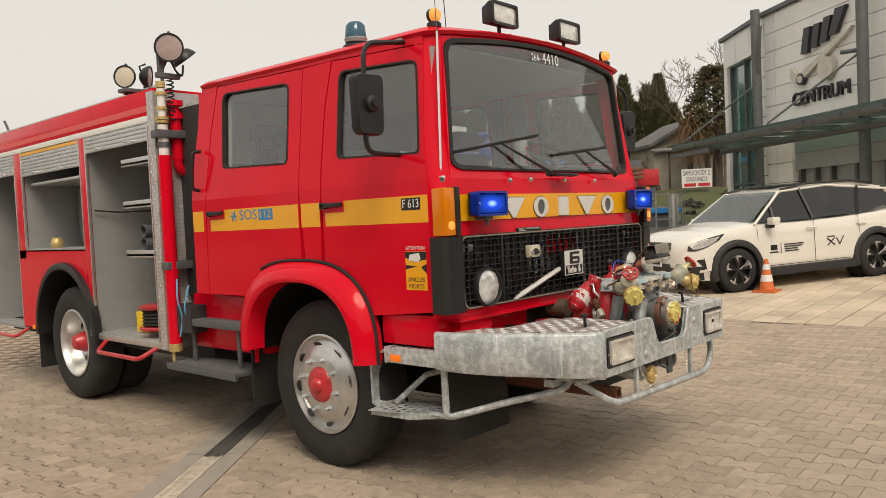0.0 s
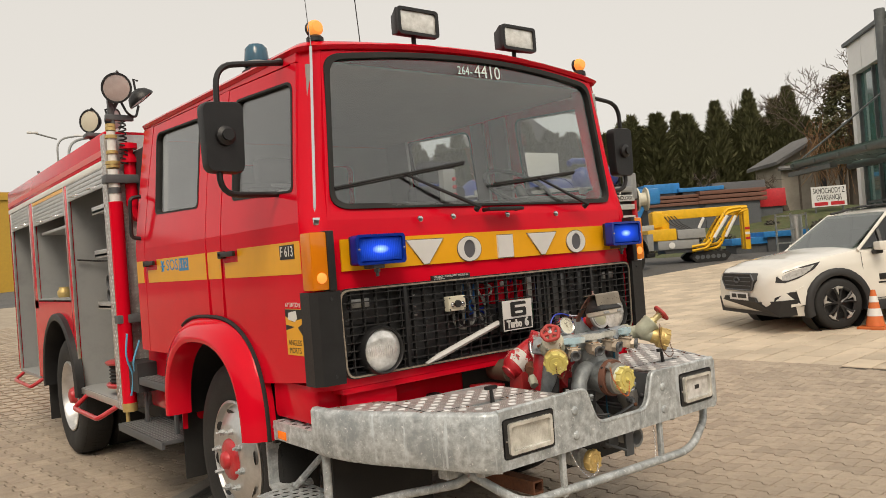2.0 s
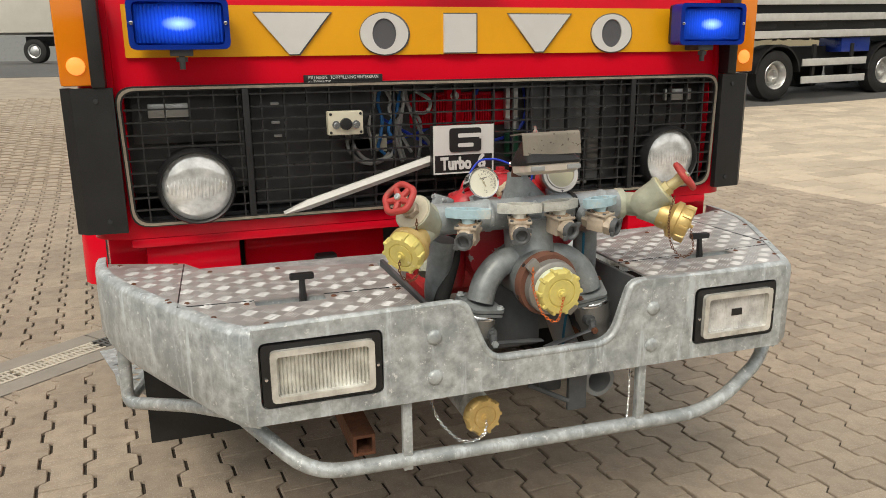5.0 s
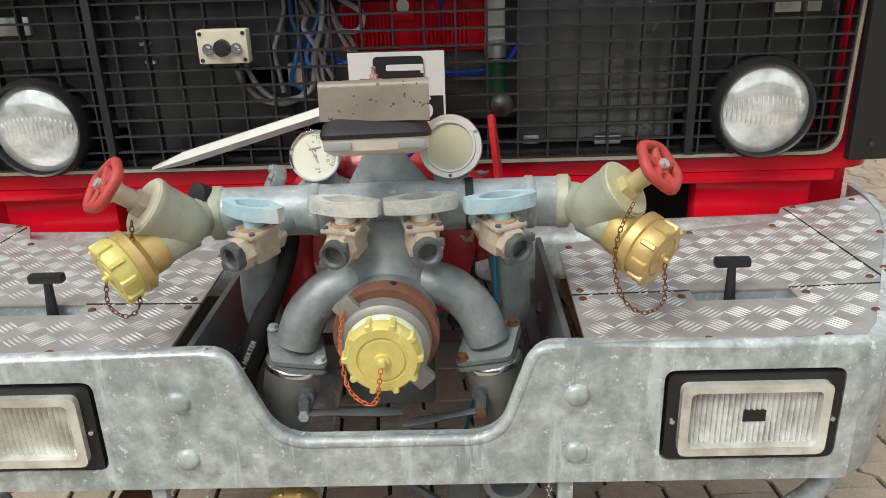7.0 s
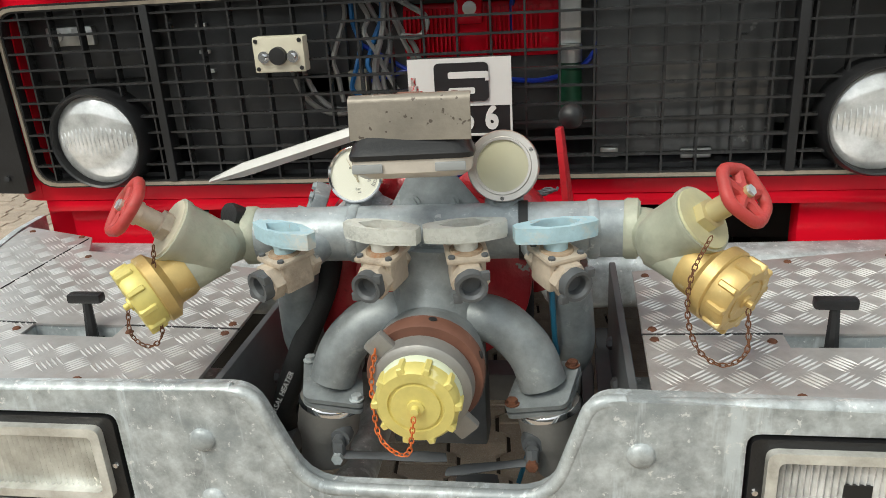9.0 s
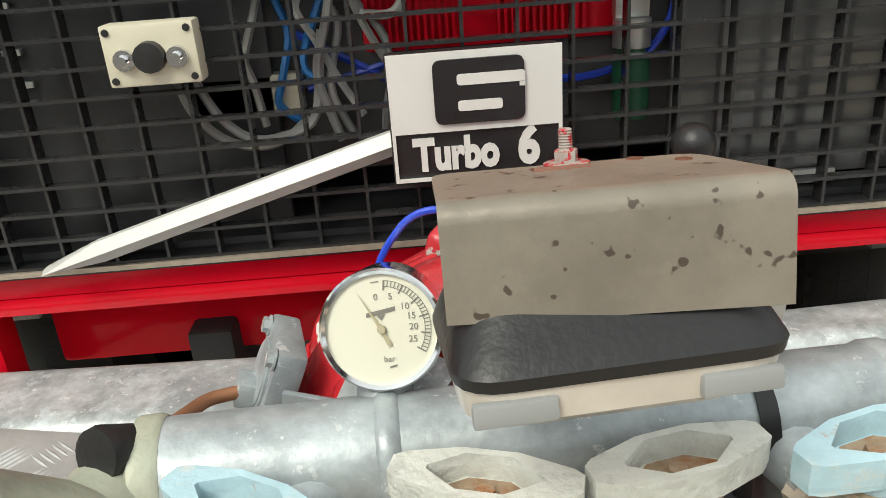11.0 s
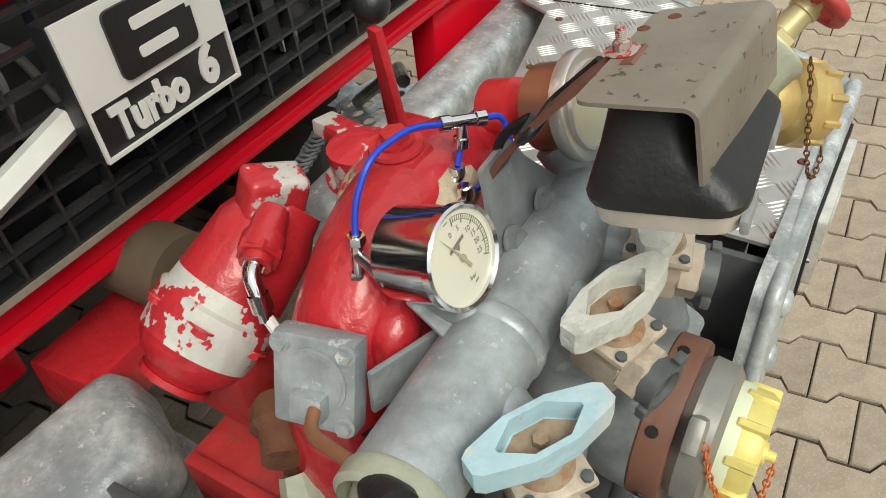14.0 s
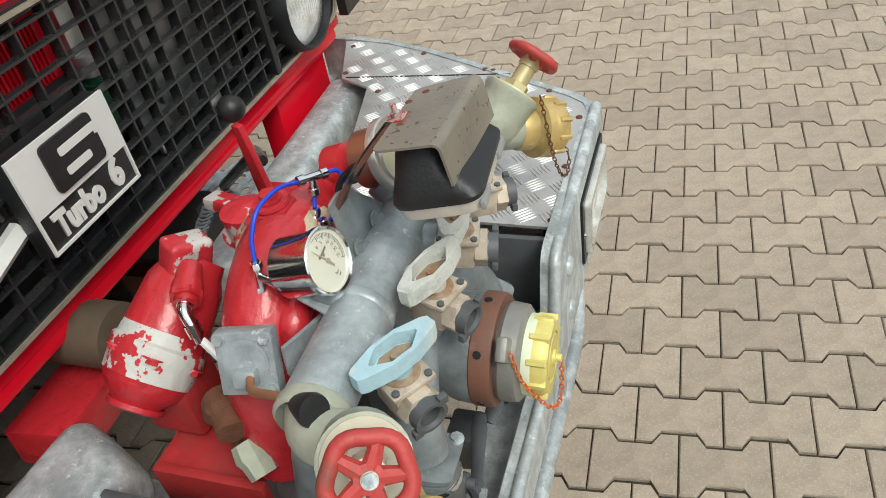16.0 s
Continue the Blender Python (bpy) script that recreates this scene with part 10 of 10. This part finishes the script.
lathe(bm, [(0, 0), (0.03, 0.15), (0.12, 0.25), (0.25, 0.29), (1.55, 0.29), (1.68, 0.25), (1.77, 0.15), (1.8, 0)], (-1.85, 0.55, 2.90), (1, 0, 0), 24)
part("air_vessel", bm, TBLUE, lorry, "smaller blue vessel on the tank")
ltube("suction_pipe", arc([(-0.5, 0.7, 3.1), (-0.6, 0.7, 3.38), (-1.75, 0.7, 3.38), (-1.9, 0.7, 3.3)], 0.15, 4), 0.09, TBLUE, None, "blue bent suction pipe", 10)
lp("white_case", -4.05, -2.1, 0.9, 1.3, 2.95, 3.62, PALE, None, 0.02, "white case on the tank")
ltube("boom_pipe", arc([(-0.5, 1.1, 3.2), (0.2, 1.0, 3.25), (0.55, 0.9, 2.9), (0.6, 0.9, 2.2)], 0.3, 5), 0.13, mat("dark_blue_pipe", (0.012, 0.018, 0.08), 0.4, var=0.3), None, "dark blue bent boom pipe", 10)
ltube("black_hose", arc([(0.3, 0.6, 3.05), (0.75, 0.6, 2.9), (0.8, 0.6, 2.3), (0.35, 0.3, 1.5)], 0.25, 5), 0.05, RUBBER)
ltube("black_hose", arc([(0.1, 0.5, 2.7), (0.5, 0.4, 2.5), (0.45, 0.3, 1.9), (0.2, 0.3, 1.4)], 0.2, 5), 0.045, RUBBER)
lp("valve_tower", 0.0, 0.26, 0.0, 0.3, 2.2, 2.95, GREYPL, None, 0.03, "grey valve tower")
lp("red_marker", 0.1, 0.22, 0.02, 0.2, 1.5, 2.15, REDPUMP)
lp("rear_body", 0.15, 0.75, 0.6, 2.2, 1.1, 2.7, BLACK, None, 0.06, "dark rear machinery")
rl = B()
lathe(rl, [(0, 0.1), (0, 0.34), (0.05, 0.35), (0.06, 0.2), (0.26, 0.2), (0.27, 0.35), (0.32, 0.34), (0.32, 0)], (0.62, 0.30, 2.18), (0.75, -0.66, 0), 26)
part("hose_reel", rl, mat("cream_reel", (0.60, 0.58, 0.48), 0.4, var=0.1), lorry, "cream hose reel with a teal face")
rl = B()
lathe(rl, [(0.0, 0.25), (0.02, 0.24), (0.03, 0.08), (0.06, 0.07), (0.06, 0)], Vector((0.62, 0.30, 2.18)) + Vector((0.75, -0.66, 0)).normalized() * 0.322, (0.75, -0.66, 0), 20)
part("reel_face", rl, mat("teal_reel", (0.10, 0.36, 0.30), 0.4, var=0.1), lorry, "teal reel face")
lp("beacon_post", 0.30, 0.36, 0.6, 0.66, 2.7, 3.12, BLACK)
bm = B()
lathe(bm, [(0, 0.08), (0.2, 0.075), (0.26, 0.04), (0.27, 0)], (0.33, 0.63, 3.1), (0, 0, 1), 14)
part("amber_beacon", bm, AMBER, lorry, "amber beacon")
lp("rear_case", 0.72, 1.05, 0.1, 0.6, 0.62, 1.12, GREYPL, None, 0.02, "grey rear box")
lp("rear_bumper", 0.72, 1.15, 0.15, 2.3, 0.42, 0.56, BLACK, None, 0.03)
lp("lorry_cab", -8.8, -6.9, 0.05, 2.45, 0.9, 3.1, TBLUE, None, 0.15)

# ---- tracked lift ----
LY = mat("lift_yellow", (0.80, 0.46, 0.02), 0.4, var=0.1)
lift = thing("tracked_lift", "yellow tracked boom lift with folded outriggers", "lift", at=pose(18.6, 11.75, gz(18.6, 11.75), 0, 0, -38))


def fp(name, x0, x1, y0, y1, z0, z1, m, bev=0.02, label=""):
    bm = B()
    bx(bm, x0, x1, y0, y1, z0, z1, bev)
    return part(name, bm, m, lift, label)


bm = B()
for y in (0.0, 0.9):
    prism(bm, [tuple(p) for p in arc([(0.40, 0.0), (1.35, 0.0), (1.55, 0.20), (1.38, 0.32), (0.40, 0.32), (0.22, 0.18)], 0.08, 4, True)], "y", y, y + 0.25)
part("track", bm, RUBBER, lift, "rubber crawler track")
fp("base", -0.55, 1.25, 0.1, 1.0, 0.34, 0.62, GREYST)
fp("grey_belly", -0.80, 0.55, 0.0, 1.05, 0.46, 0.78, GREYPL, 0.06)
fp("battery_case", -0.15, 0.75, -0.04, 0.9, 0.78, 1.08, GREYPL, 0.03, "pale grey battery case")
fp("counterweight", -1.10, -0.17, -0.02, 1.0, 0.76, 1.14, LY, 0.05)
fp("turret", -0.80, -0.30, 0.25, 0.75, 1.12, 1.62, LY, 0.04)
fp("boom", -0.80, 2.25, 0.28, 0.60, 1.44, 1.74, LY, 0.03, "yellow telescopic boom")
fp("boom_lug", -0.86, -0.52, 0.18, 0.70, 1.20, 1.70, LY, 0.05)
bm = B()
cy(bm, (-0.35, -0.02, 0.60), (-0.35, 0.03, 0.60), 0.10, n=16)
part("cover_disc", bm, PALE, lift)
for y, dx in ((-0.12, 0.0), (0.02, 0.42), (0.85, 0.2)):
    for off in (0.0, 0.13):
        bm = B()
        tube(bm, arc([(0.25 + dx, y, 0.38 + off), (0.75 + dx, y, 0.44 + off), (1.05 + dx, y, 0.95 + off), (1.45 + dx, y, 1.50 + off), (1.9 + dx * 0.6, y, 1.58 + off * 0.6)], 0.12, 4), 0.045, 4)
        part("outrigger", bm, LY, lift, "folded yellow outrigger")
    for k in range(4):
        bm = B()
        x, z = 0.85 + dx + k * 0.17, 0.62 + k * 0.25
        cy(bm, (x, y - 0.01, z), (x - 0.03, y - 0.01, z + 0.16), 0.02, n=6)
        part("outrigger_link", bm, GREYST, lift)
for x in (2.02, 2.24):
    fp("support_leg", x, x + 0.17, 0.0 if x < 2.1 else 0.8, 0.16 if x < 2.1 else 0.96, 0.30, 1.62, LY, 0.02, "upright yellow support leg")
for k in range(3):
    fp("foot_stripe", 2.03, 2.18, -0.008, -0.001, 0.62 + k * 0.16, 0.70 + k * 0.16, REDPUMP if k % 2 == 0 else PALE, 0.001)
for pts in ([(0.95, -0.2, 0.75), (1.42, -0.2, 1.42)], [(1.35, -0.1, 0.75), (1.72, -0.1, 1.40)], [(0.62, 0.2, 1.10), (0.80, 0.2, 1.42)]):
    bm = B()
    tube(bm, pts, 0.05, 8)
    part("hydraulic_ram", bm, PALE, lift)
for k in range(6):
    bm = B()
    cy(bm, (0.44 + k * 0.17, -0.01, 0.16), (0.44 + k * 0.17, 0.03, 0.16), 0.07, n=12)
    part("track_roller", bm, GREYST, lift)
for k in range(4):
    bm = B()
    tube(bm, arc([(-0.45 + k * 0.1, 0.24, 1.55), (-0.30 + k * 0.12, 0.16, 1.28), (0.05 + k * 0.1, 0.1, 1.10)], 0.08, 3), 0.016, 6)
    part("hydraulic_hose", bm, BLACK, lift)
# blue machines and stacks behind
BLUEM = mat("bright_blue_machine", (0.02, 0.20, 0.50), 0.45, var=0.15)
bm = B()
vs = bx(bm, -0.25, 0.25, -0.2, 0.2, 0, 2.4, 0.03)
for v in vs:
    v.co.x += v.co.z * 0.55
vs2 = bx(bm, -0.9, 1.0, -0.4, 0.4, 0.0, 0.9, 0.03) + bx(bm, 0.9, 1.8, -0.3, 0.3, 1.95, 2.5, 0.1)
mb = pose(18.2, 14.4, gz(18.2, 14.4), 0, 0, -40)
moved(vs + vs2, mb)
tagged(part("blue_machine", bm, BLUEM), "bright blue machine with a slanting arm", "machine")
for (x, y, z, dx, dz, m, lab) in ((26.7, 17.4, 2.9, 1.9, 0.5, BROWN, "stack of rusty red planks"), (28.4, 16.0, 2.9, 1.5, 0.6, BROWN, "stack of rusty red planks"), (26.4, 18.2, 3.5, 0.8, 0.55, BLUEM, "bright blue machine on the planks"), (27.6, 17.0, 3.5, 1.0, 0.22, BLUEM, "blue steel section on the planks"), (29.6, 16.4, 2.8, 1.2, 1.3, GREYST, "grey machine beyond the planks"), (30.4, 15.4, 2.6, 0.7, 1.0, REDPUMP, "red machine part beyond the planks"), (22.9, 11.9, 1.1, 0.9, 0.3, BLUEM, "blue machine part beside the lift"), (23.6, 11.2, 1.3, 0.8, 0.25, BLUEM, "blue machine part beside the lift")):
    stack = thing("steel_stack", lab, "stack", group="stacks beyond the lift")
    n = 3 if m is BROWN else 1
    for k in range(n):
        bm = B()
        moved(bx(bm, -dx, dx, -0.6, 0.6 - k * 0.1, k * dz / n, (k + 0.8) * dz / n, 0.02), pose(x, y, z, 0, 0, -38 + k * 2))
        part("plank" if m is BROWN else "machine_body", bm, m, stack)
    bm = B()
    moved(bx(bm, -dx * 0.8, dx * 0.8, -0.5, 0.5, gz(x, y) - z - 0.3, 0.0), pose(x, y, z, 0, 0, -38))
    part("support", bm, GREYST, stack)
bm = B()
for x in (0, 0.5, 1.0):
    moved(bx(bm, x, x + 0.05, -0.02, 0.03, 0, 1.3), pose(21.9, 10.4, gz(21.9, 10.4), 0, 0, -40))
    moved(bx(bm, 0, 1.05, -0.02, 0.03, 0.3 + x * 0.9, 0.35 + x * 0.9), pose(21.9, 10.4, gz(21.9, 10.4), 0, 0, -40))
moved(lathe(bm, [(0, 0.17), (1.2, 0.17), (1.2, 0)], (0.75, 0.1, 0), (0, 0, 1), 14), pose(21.9, 10.4, gz(21.9, 10.4), 0, 0, -40))
tagged(part("metal_stand", bm, ALU), "silver tubular stand beside the lift", "stand")

# ---- lorries on the other side ----
TEALP = mat("teal_lorry_paint", (0.02, 0.24, 0.36), 0.3, var=0.05, coat=0.3)


def box_lorry(name, m, paint, label, box_material, deflector, rear=-5.2):
    root = thing(name, label, "lorry", group="lorries at the back", at=m)
    # x to the front, y to its left; the cab's front is at x = 0
    def q(n, x0, x1, y0, y1, z0, z1, mm, bev=0.02, lab=""):
        bm = B()
        bx(bm, x0, x1, y0, y1, z0, z1, bev, 3)
        return part(n, bm, mm, root, lab)
    bm = B()
    prism(bm, [(-1.75, 0.75), (0.0, 0.75), (0.0, 1.35), (-0.12, 2.25), (-0.30, 2.42), (-1.75, 2.48)], "y", -1.1, 1.1)
    bmesh.ops.bevel(bm, geom=bm.edges[:], offset=0.06, segments=3, affect="EDGES")
    cabp = part("cab", bm, paint, root, "cab-over driver's cab")
    bm = B()
    prism(bm, [(0.012, 1.42), (-0.10, 2.16), (-0.14, 2.16), (-0.03, 1.42)], "y", -0.98, 0.98)
    part("cab_windscreen", bm, CARGL, cabp)
    for s in (-1, 1):
        bm = B()
        prism(bm, [(-0.25, 1.42), (-0.32, 2.12), (-1.05, 2.12), (-1.1, 1.55), (-0.85, 1.42)], "y", s * 1.105, s * 1.08)
        part("cab_window", bm, CARGL, cabp)
        for x in (-0.95, rear):
            bm = B()
            lathe(bm, [(0, 0), (0.02, 0.2), (0.0, 0.24), (0.0, 0.33), (0.03, 0.38), (0.26, 0.38), (0.28, 0.3), (0.28, 0)], (x, s * 1.1, 0.38), (0, -s, 0), 24)
            w2 = part("lorry_wheel", bm, RUBBER, root)
            bm = B()
            lathe(bm, [(-0.02, 0), (-0.02, 0.1), (0.03, 0.17), (-0.004, 0.22)], (x, s * 1.105, 0.38), (0, -s, 0), 18)
            part("rim", bm, ALU, w2)
        q("mirror", -0.05, 0.10, s * 1.12, s * 1.30, 1.6, 2.1, BLACK)
        q("cab_lamp", -0.15, 0.03, s * 0.7, s * 1.05, 0.62, 0.80, HEADGL)
    q("front_bumper", -1.7, 0.03, -1.1, 1.1, 0.35, 0.82, BLACK if not deflector else GREYST)
    q("cab_grille", -0.05, 0.035, -0.55, 0.55, 0.85, 1.25, BLACK)
    q("chassis", rear - 0.6, -1.5, -0.5, 0.5, 0.55, 0.85, DARK)
    if deflector:
        bm = B()
        prism(bm, [(-1.75, 2.45), (-0.35, 2.45), (-0.75, 2.85), (-1.35, 3.15), (-1.75, 3.2)], "y", -0.95, 0.95)
        bmesh.ops.bevel(bm, geom=bm.edges[:], offset=0.1, segments=3, affect="EDGES")
        part("roof_deflector", bm, paint, root, "white roof air deflector")
    if box_material:
        q("cargo_box", -7.4, -1.95, -1.25, 1.25, 0.95, 3.5, box_material, 0.02)
    return root


BOXW = mat("pale_box_body", (0.55, 0.52, 0.46), 0.5, var=0.06, scale=2)
wl_ = box_lorry("white_lorry", pose(0.44, 30.8, gz(0, 30.8), 0, 0, -22) @ Matrix.Diagonal((1.2, 1.2, 1.2, 1)), WHITE, "white box lorry with a roof deflector", BOXW, True)
for s in (-1, 1):
    bm = B()
    loops = [[(-0.95 + math.cos(radians(a)) * rr, s * yy, 0.38 + math.sin(radians(a)) * rr) for rr, yy in ((0.43, 1.0), (0.43, 1.115), (0.62, 1.115), (0.62, 1.0))] for a in range(0, 181, 15)]
    loft(bm, loops)
    part("mudguard", bm, BLACK, wl_, "dark wheel arch and lower cab")
box_lorry("teal_lorry", pose(-2.92, 26.3, gz(-3, 26.3), 0, 0, -95) @ Matrix.Diagonal((1.1, 1.1, 1.1, 1)), TEALP, "teal lorry with a dark grille", None, False, -2.55)
hall = thing("yellow_hall", "low yellow and grey hall in the distance", "building")
for x0, x1, y, z1, m in ((-1.2, 7.5, 46, 6.9, mat("ochre_wall", (0.50, 0.30, 0.04), 0.7, var=0.08)), (-40, -0.5, 58, 8.6, GREYPL), (-30, 14, 80, 9.5, mat("pale_grey_wall", (0.45, 0.45, 0.44), 0.7, var=0.06))):
    bm = B()
    bx(bm, x0, x1, y, y + 8, 1.0, z1)
    bx(bm, x0 - 0.1, x1 + 0.1, y - 0.1, y, z1 - 0.45, z1 - 0.15)
    part("hall_wall", bm, m, hall)
far = thing("far_house", "pale yellow house beyond the hedge", "house")
bm = B()
bx(bm, 40, 49, 44, 52, 1.5, 10.2)
part("wall", bm, mat("pale_yellow_render", (0.42, 0.36, 0.24), 0.85, var=0.08), far)
bm = B()
prism(bm, [(39.5, 10.1), (49.5, 10.1), (44.5, 12.6)], "y", 43.5, 52.5)
part("roof", bm, SHR, far)
for k in range(4):
    bm = B()
    bx(bm, 40.8 + k * 2.1, 41.7 + k * 2.1, 43.97, 44.05, 7.6, 9.2)
    part("window", bm, CARGL, far)

# ---- unseen plain walls added to close the yard and darken reflections, behind the camera ----
YARDW = mat("plain_yard_wall", (0.16, 0.145, 0.12), 0.85, var=0.3, scale=0.5, bump=0.2, bscale=8)
for name, x0, x1, y0, y1, lab in (("wall_west", -17.0, -16.7, -22.0, 13.0, "plain grey-brown wall added unseen along the yard"), ("wall_south", -17.0, 26.0, -22.3, -22.0, "plain grey-brown wall added unseen across the yard")):
    bm = B()
    bx(bm, x0, x1, y0, y1, -0.1, 5.5, 0.02)
    tagged(part(name, bm, YARDW), lab, "wall", kind="structure")

# ---- loose pieces become parts of their own ----
def split_loose(names):
    for ob in [o for o in scene.objects if o.type == "MESH" and o.name.split(".")[0] in names]:
        bm = bmesh.new()
        bm.from_mesh(ob.data)
        seen, groups = set(), []
        for v in bm.verts:
            if v in seen:
                continue
            todo, isle = [v], []
            seen.add(v)
            while todo:
                w = todo.pop()
                isle.append(w)
                for e in w.link_edges:
                    o = e.other_vert(w)
                    if o not in seen:
                        seen.add(o)
                        todo.append(o)
            groups.append([(q.index) for q in isle])
        bm.free()
        if len(groups) < 2:
            continue
        me = ob.data
        polys = [(list(p.vertices), p.use_smooth) for p in me.polygons]
        cos = [v.co.copy() for v in me.vertices]
        for k, isle in enumerate(groups):
            at = {q: n for n, q in enumerate(isle)}
            m2 = bpy.data.meshes.new(me.name)
            m2.from_pydata([cos[q] for q in isle], [], [[at[q] for q in p] for p, _ in polys if p[0] in at])
            for mm in me.materials:
                m2.materials.append(mm)
            m2.shade_smooth()
            m2.set_sharp_from_angle(angle=radians(38))
            if k == 0:
                ob.data = m2
            else:
                o2 = new(ob.name.split(".")[0], m2)
                o2.parent = ob.parent
                if "label" in ob:
                    o2["label"] = ob["label"]


split_loose({"radiator_recess", "rubber_flap", "lower_apron", "locker", "locker_post", "gauge_post", "mud_flap", "step_tube", "red_cooler", "chassis", "washer_jet", "screw", "pump_frame", "rim_spoke", "rim_hole", "rusty_tube", "air_hose", "radiator_sheet", "lens_clip", "bracket", "shutter_rail", "mast_clamp", "window_post", "roof_pillar", "door_gap", "plate_mark", "sign_leg", "locker_shelf", "under_plate", "step_bar", "mirror_bracket", "mast_collar", "step_hole", "strip_letter", "lid_seam", "step_hanger", "sign_number"})

# ---- paving stones, last ----
LX, LYP = 0.1577, 0.2215
PU, PV = Vector((0.1577, 0.0075)), Vector((-0.0200, 0.2206))     # the two ways of the bond


def stone_outline(gx=0.0058, gy=0.0019):
    hx, hy, b = LX / 2 - gx, LYP / 2 - gy, 0.0175
    right = [(hx + b, -hy), (hx + b, -0.0665), (hx - b, -0.0443), (hx - b, 0.0443), (hx + b, 0.0665), (hx + b, hy)]
    flat = right + [(-p[0], p[1]) for p in reversed(right)]
    return [tuple(PU * (p[0] / LX) + PV * (p[1] / LYP)) for p in flat]


so = stone_outline()
bm = B()
c = 0.0038
loft(bm, [[(p[0], p[1], -0.05) for p in so], [(p[0], p[1], -c) for p in so], [(p[0] * (1 - 1.6 * c / LX), p[1] * (1 - 1.6 * c / LYP), 0.0) for p in so]], (False, True))
bmesh.ops.recalc_face_normals(bm, faces=bm.faces[:])
stone_mesh = bpy.data.meshes.new("paving_stone")
bm.to_mesh(stone_mesh)
bm.free()
stone_mesh.materials.append(PAVER)
random.seed(5)
verts, faces = [], []
tilted = [(p[0], p[1], -0.03) for p in so] + [(p[0], p[1], -c) for p in so] + [(p[0] * (1 - 1.6 * c / LX), p[1] * (1 - 1.6 * c / LYP), 0.0) for p in so]
n = len(so)
for i in range(-62, 32):
    for j in range(-32, 84):
        p = Vector((2.0483, -0.9117)) + PU * (i + 0.5) + PV * (j + (0.5 if i % 2 else 0.0))
        x, y = p
        if not (-7.5 < x < 5.6 and -6.5 < y < 16):
            continue
        if near_drain(x, y, 0.25) or x > 5.47 - (y + 0.4) * 0.02 - (0.0 if y < 1.5 else (y - 1.5) * 0.08):
            continue
        dz, ax_, ay_ = random.uniform(-0.0015, 0.0015), random.gauss(0, 0.004), random.gauss(0, 0.004)
        if 0.30 < x < 2.6 and -2.3 < y < 0.3:
            st_ = new("paving_stone", stone_mesh)
            st_.parent = pavement
            st_.matrix_world = Matrix.Translation((x, y, gz(x, y) + dz)) @ Euler((ax_, ay_, random.gauss(0, 0.004))).to_matrix().to_4x4()
            continue
        b0 = len(verts)
        verts += [(x + p[0], y + p[1], gz(x + p[0], y) + dz + p[2] + ax_ * p[1] + ay_ * p[0]) for p in tilted]
        for r_ in (0, 1):
            faces += [(b0 + r_ * n + k, b0 + r_ * n + (k + 1) % n, b0 + (r_ + 1) * n + (k + 1) % n, b0 + (r_ + 1) * n + k) for k in range(n)]
        faces.append(tuple(b0 + 2 * n + k for k in range(n)))
me = bpy.data.meshes.new("paving_field")
me.from_pydata(verts, [], faces)
me.materials.append(PAVER2)
ob = new("paving_field", me)
ob.parent = pavement
tagged(ob, kind="stuff")
verts, faces = [], []
for i in range(-1, 36):
    for j in range(-18, 36):
        w, l = 0.42, 0.315
        if i < 0 and j % 2 == 0:
            continue
        x, y = 5.55 + i * w + (w / 2 if j % 2 else 0), j * l
        edge = 5.50 - (y + 0.4) * 0.02 - (0.0 if y < 1.5 else (y - 1.5) * 0.08)
        x = x - 5.55 + edge
        if y > 10.2 or x > 19.5:
            continue
        dz = random.uniform(-0.002, 0.003)
        b0 = len(verts)
        for q, z in ((0.008, -0.03), (0.008, -0.006), (0.014, 0.0)):
            q0 = q + (w / 2 if i < 0 else 0)
            for a, b in ((q0, q), (w - q, q), (w - q, l - q), (q0, l - q)):
                verts.append((x + a, y + b, gz(x + a, y + b) + z + dz))
        for r_ in (0, 1):
            faces += [(b0 + r_ * 4 + k, b0 + r_ * 4 + (k + 1) % 4, b0 + (r_ + 1) * 4 + (k + 1) % 4, b0 + (r_ + 1) * 4 + k) for k in range(4)]
        faces.append((b0 + 8, b0 + 9, b0 + 10, b0 + 11))
me = bpy.data.meshes.new("slab_field")
me.from_pydata(verts, [], faces)
me.materials.append(SLAB)
ob = new("slab_field", me)
ob.parent = pavement_slabs
tagged(ob, kind="stuff")
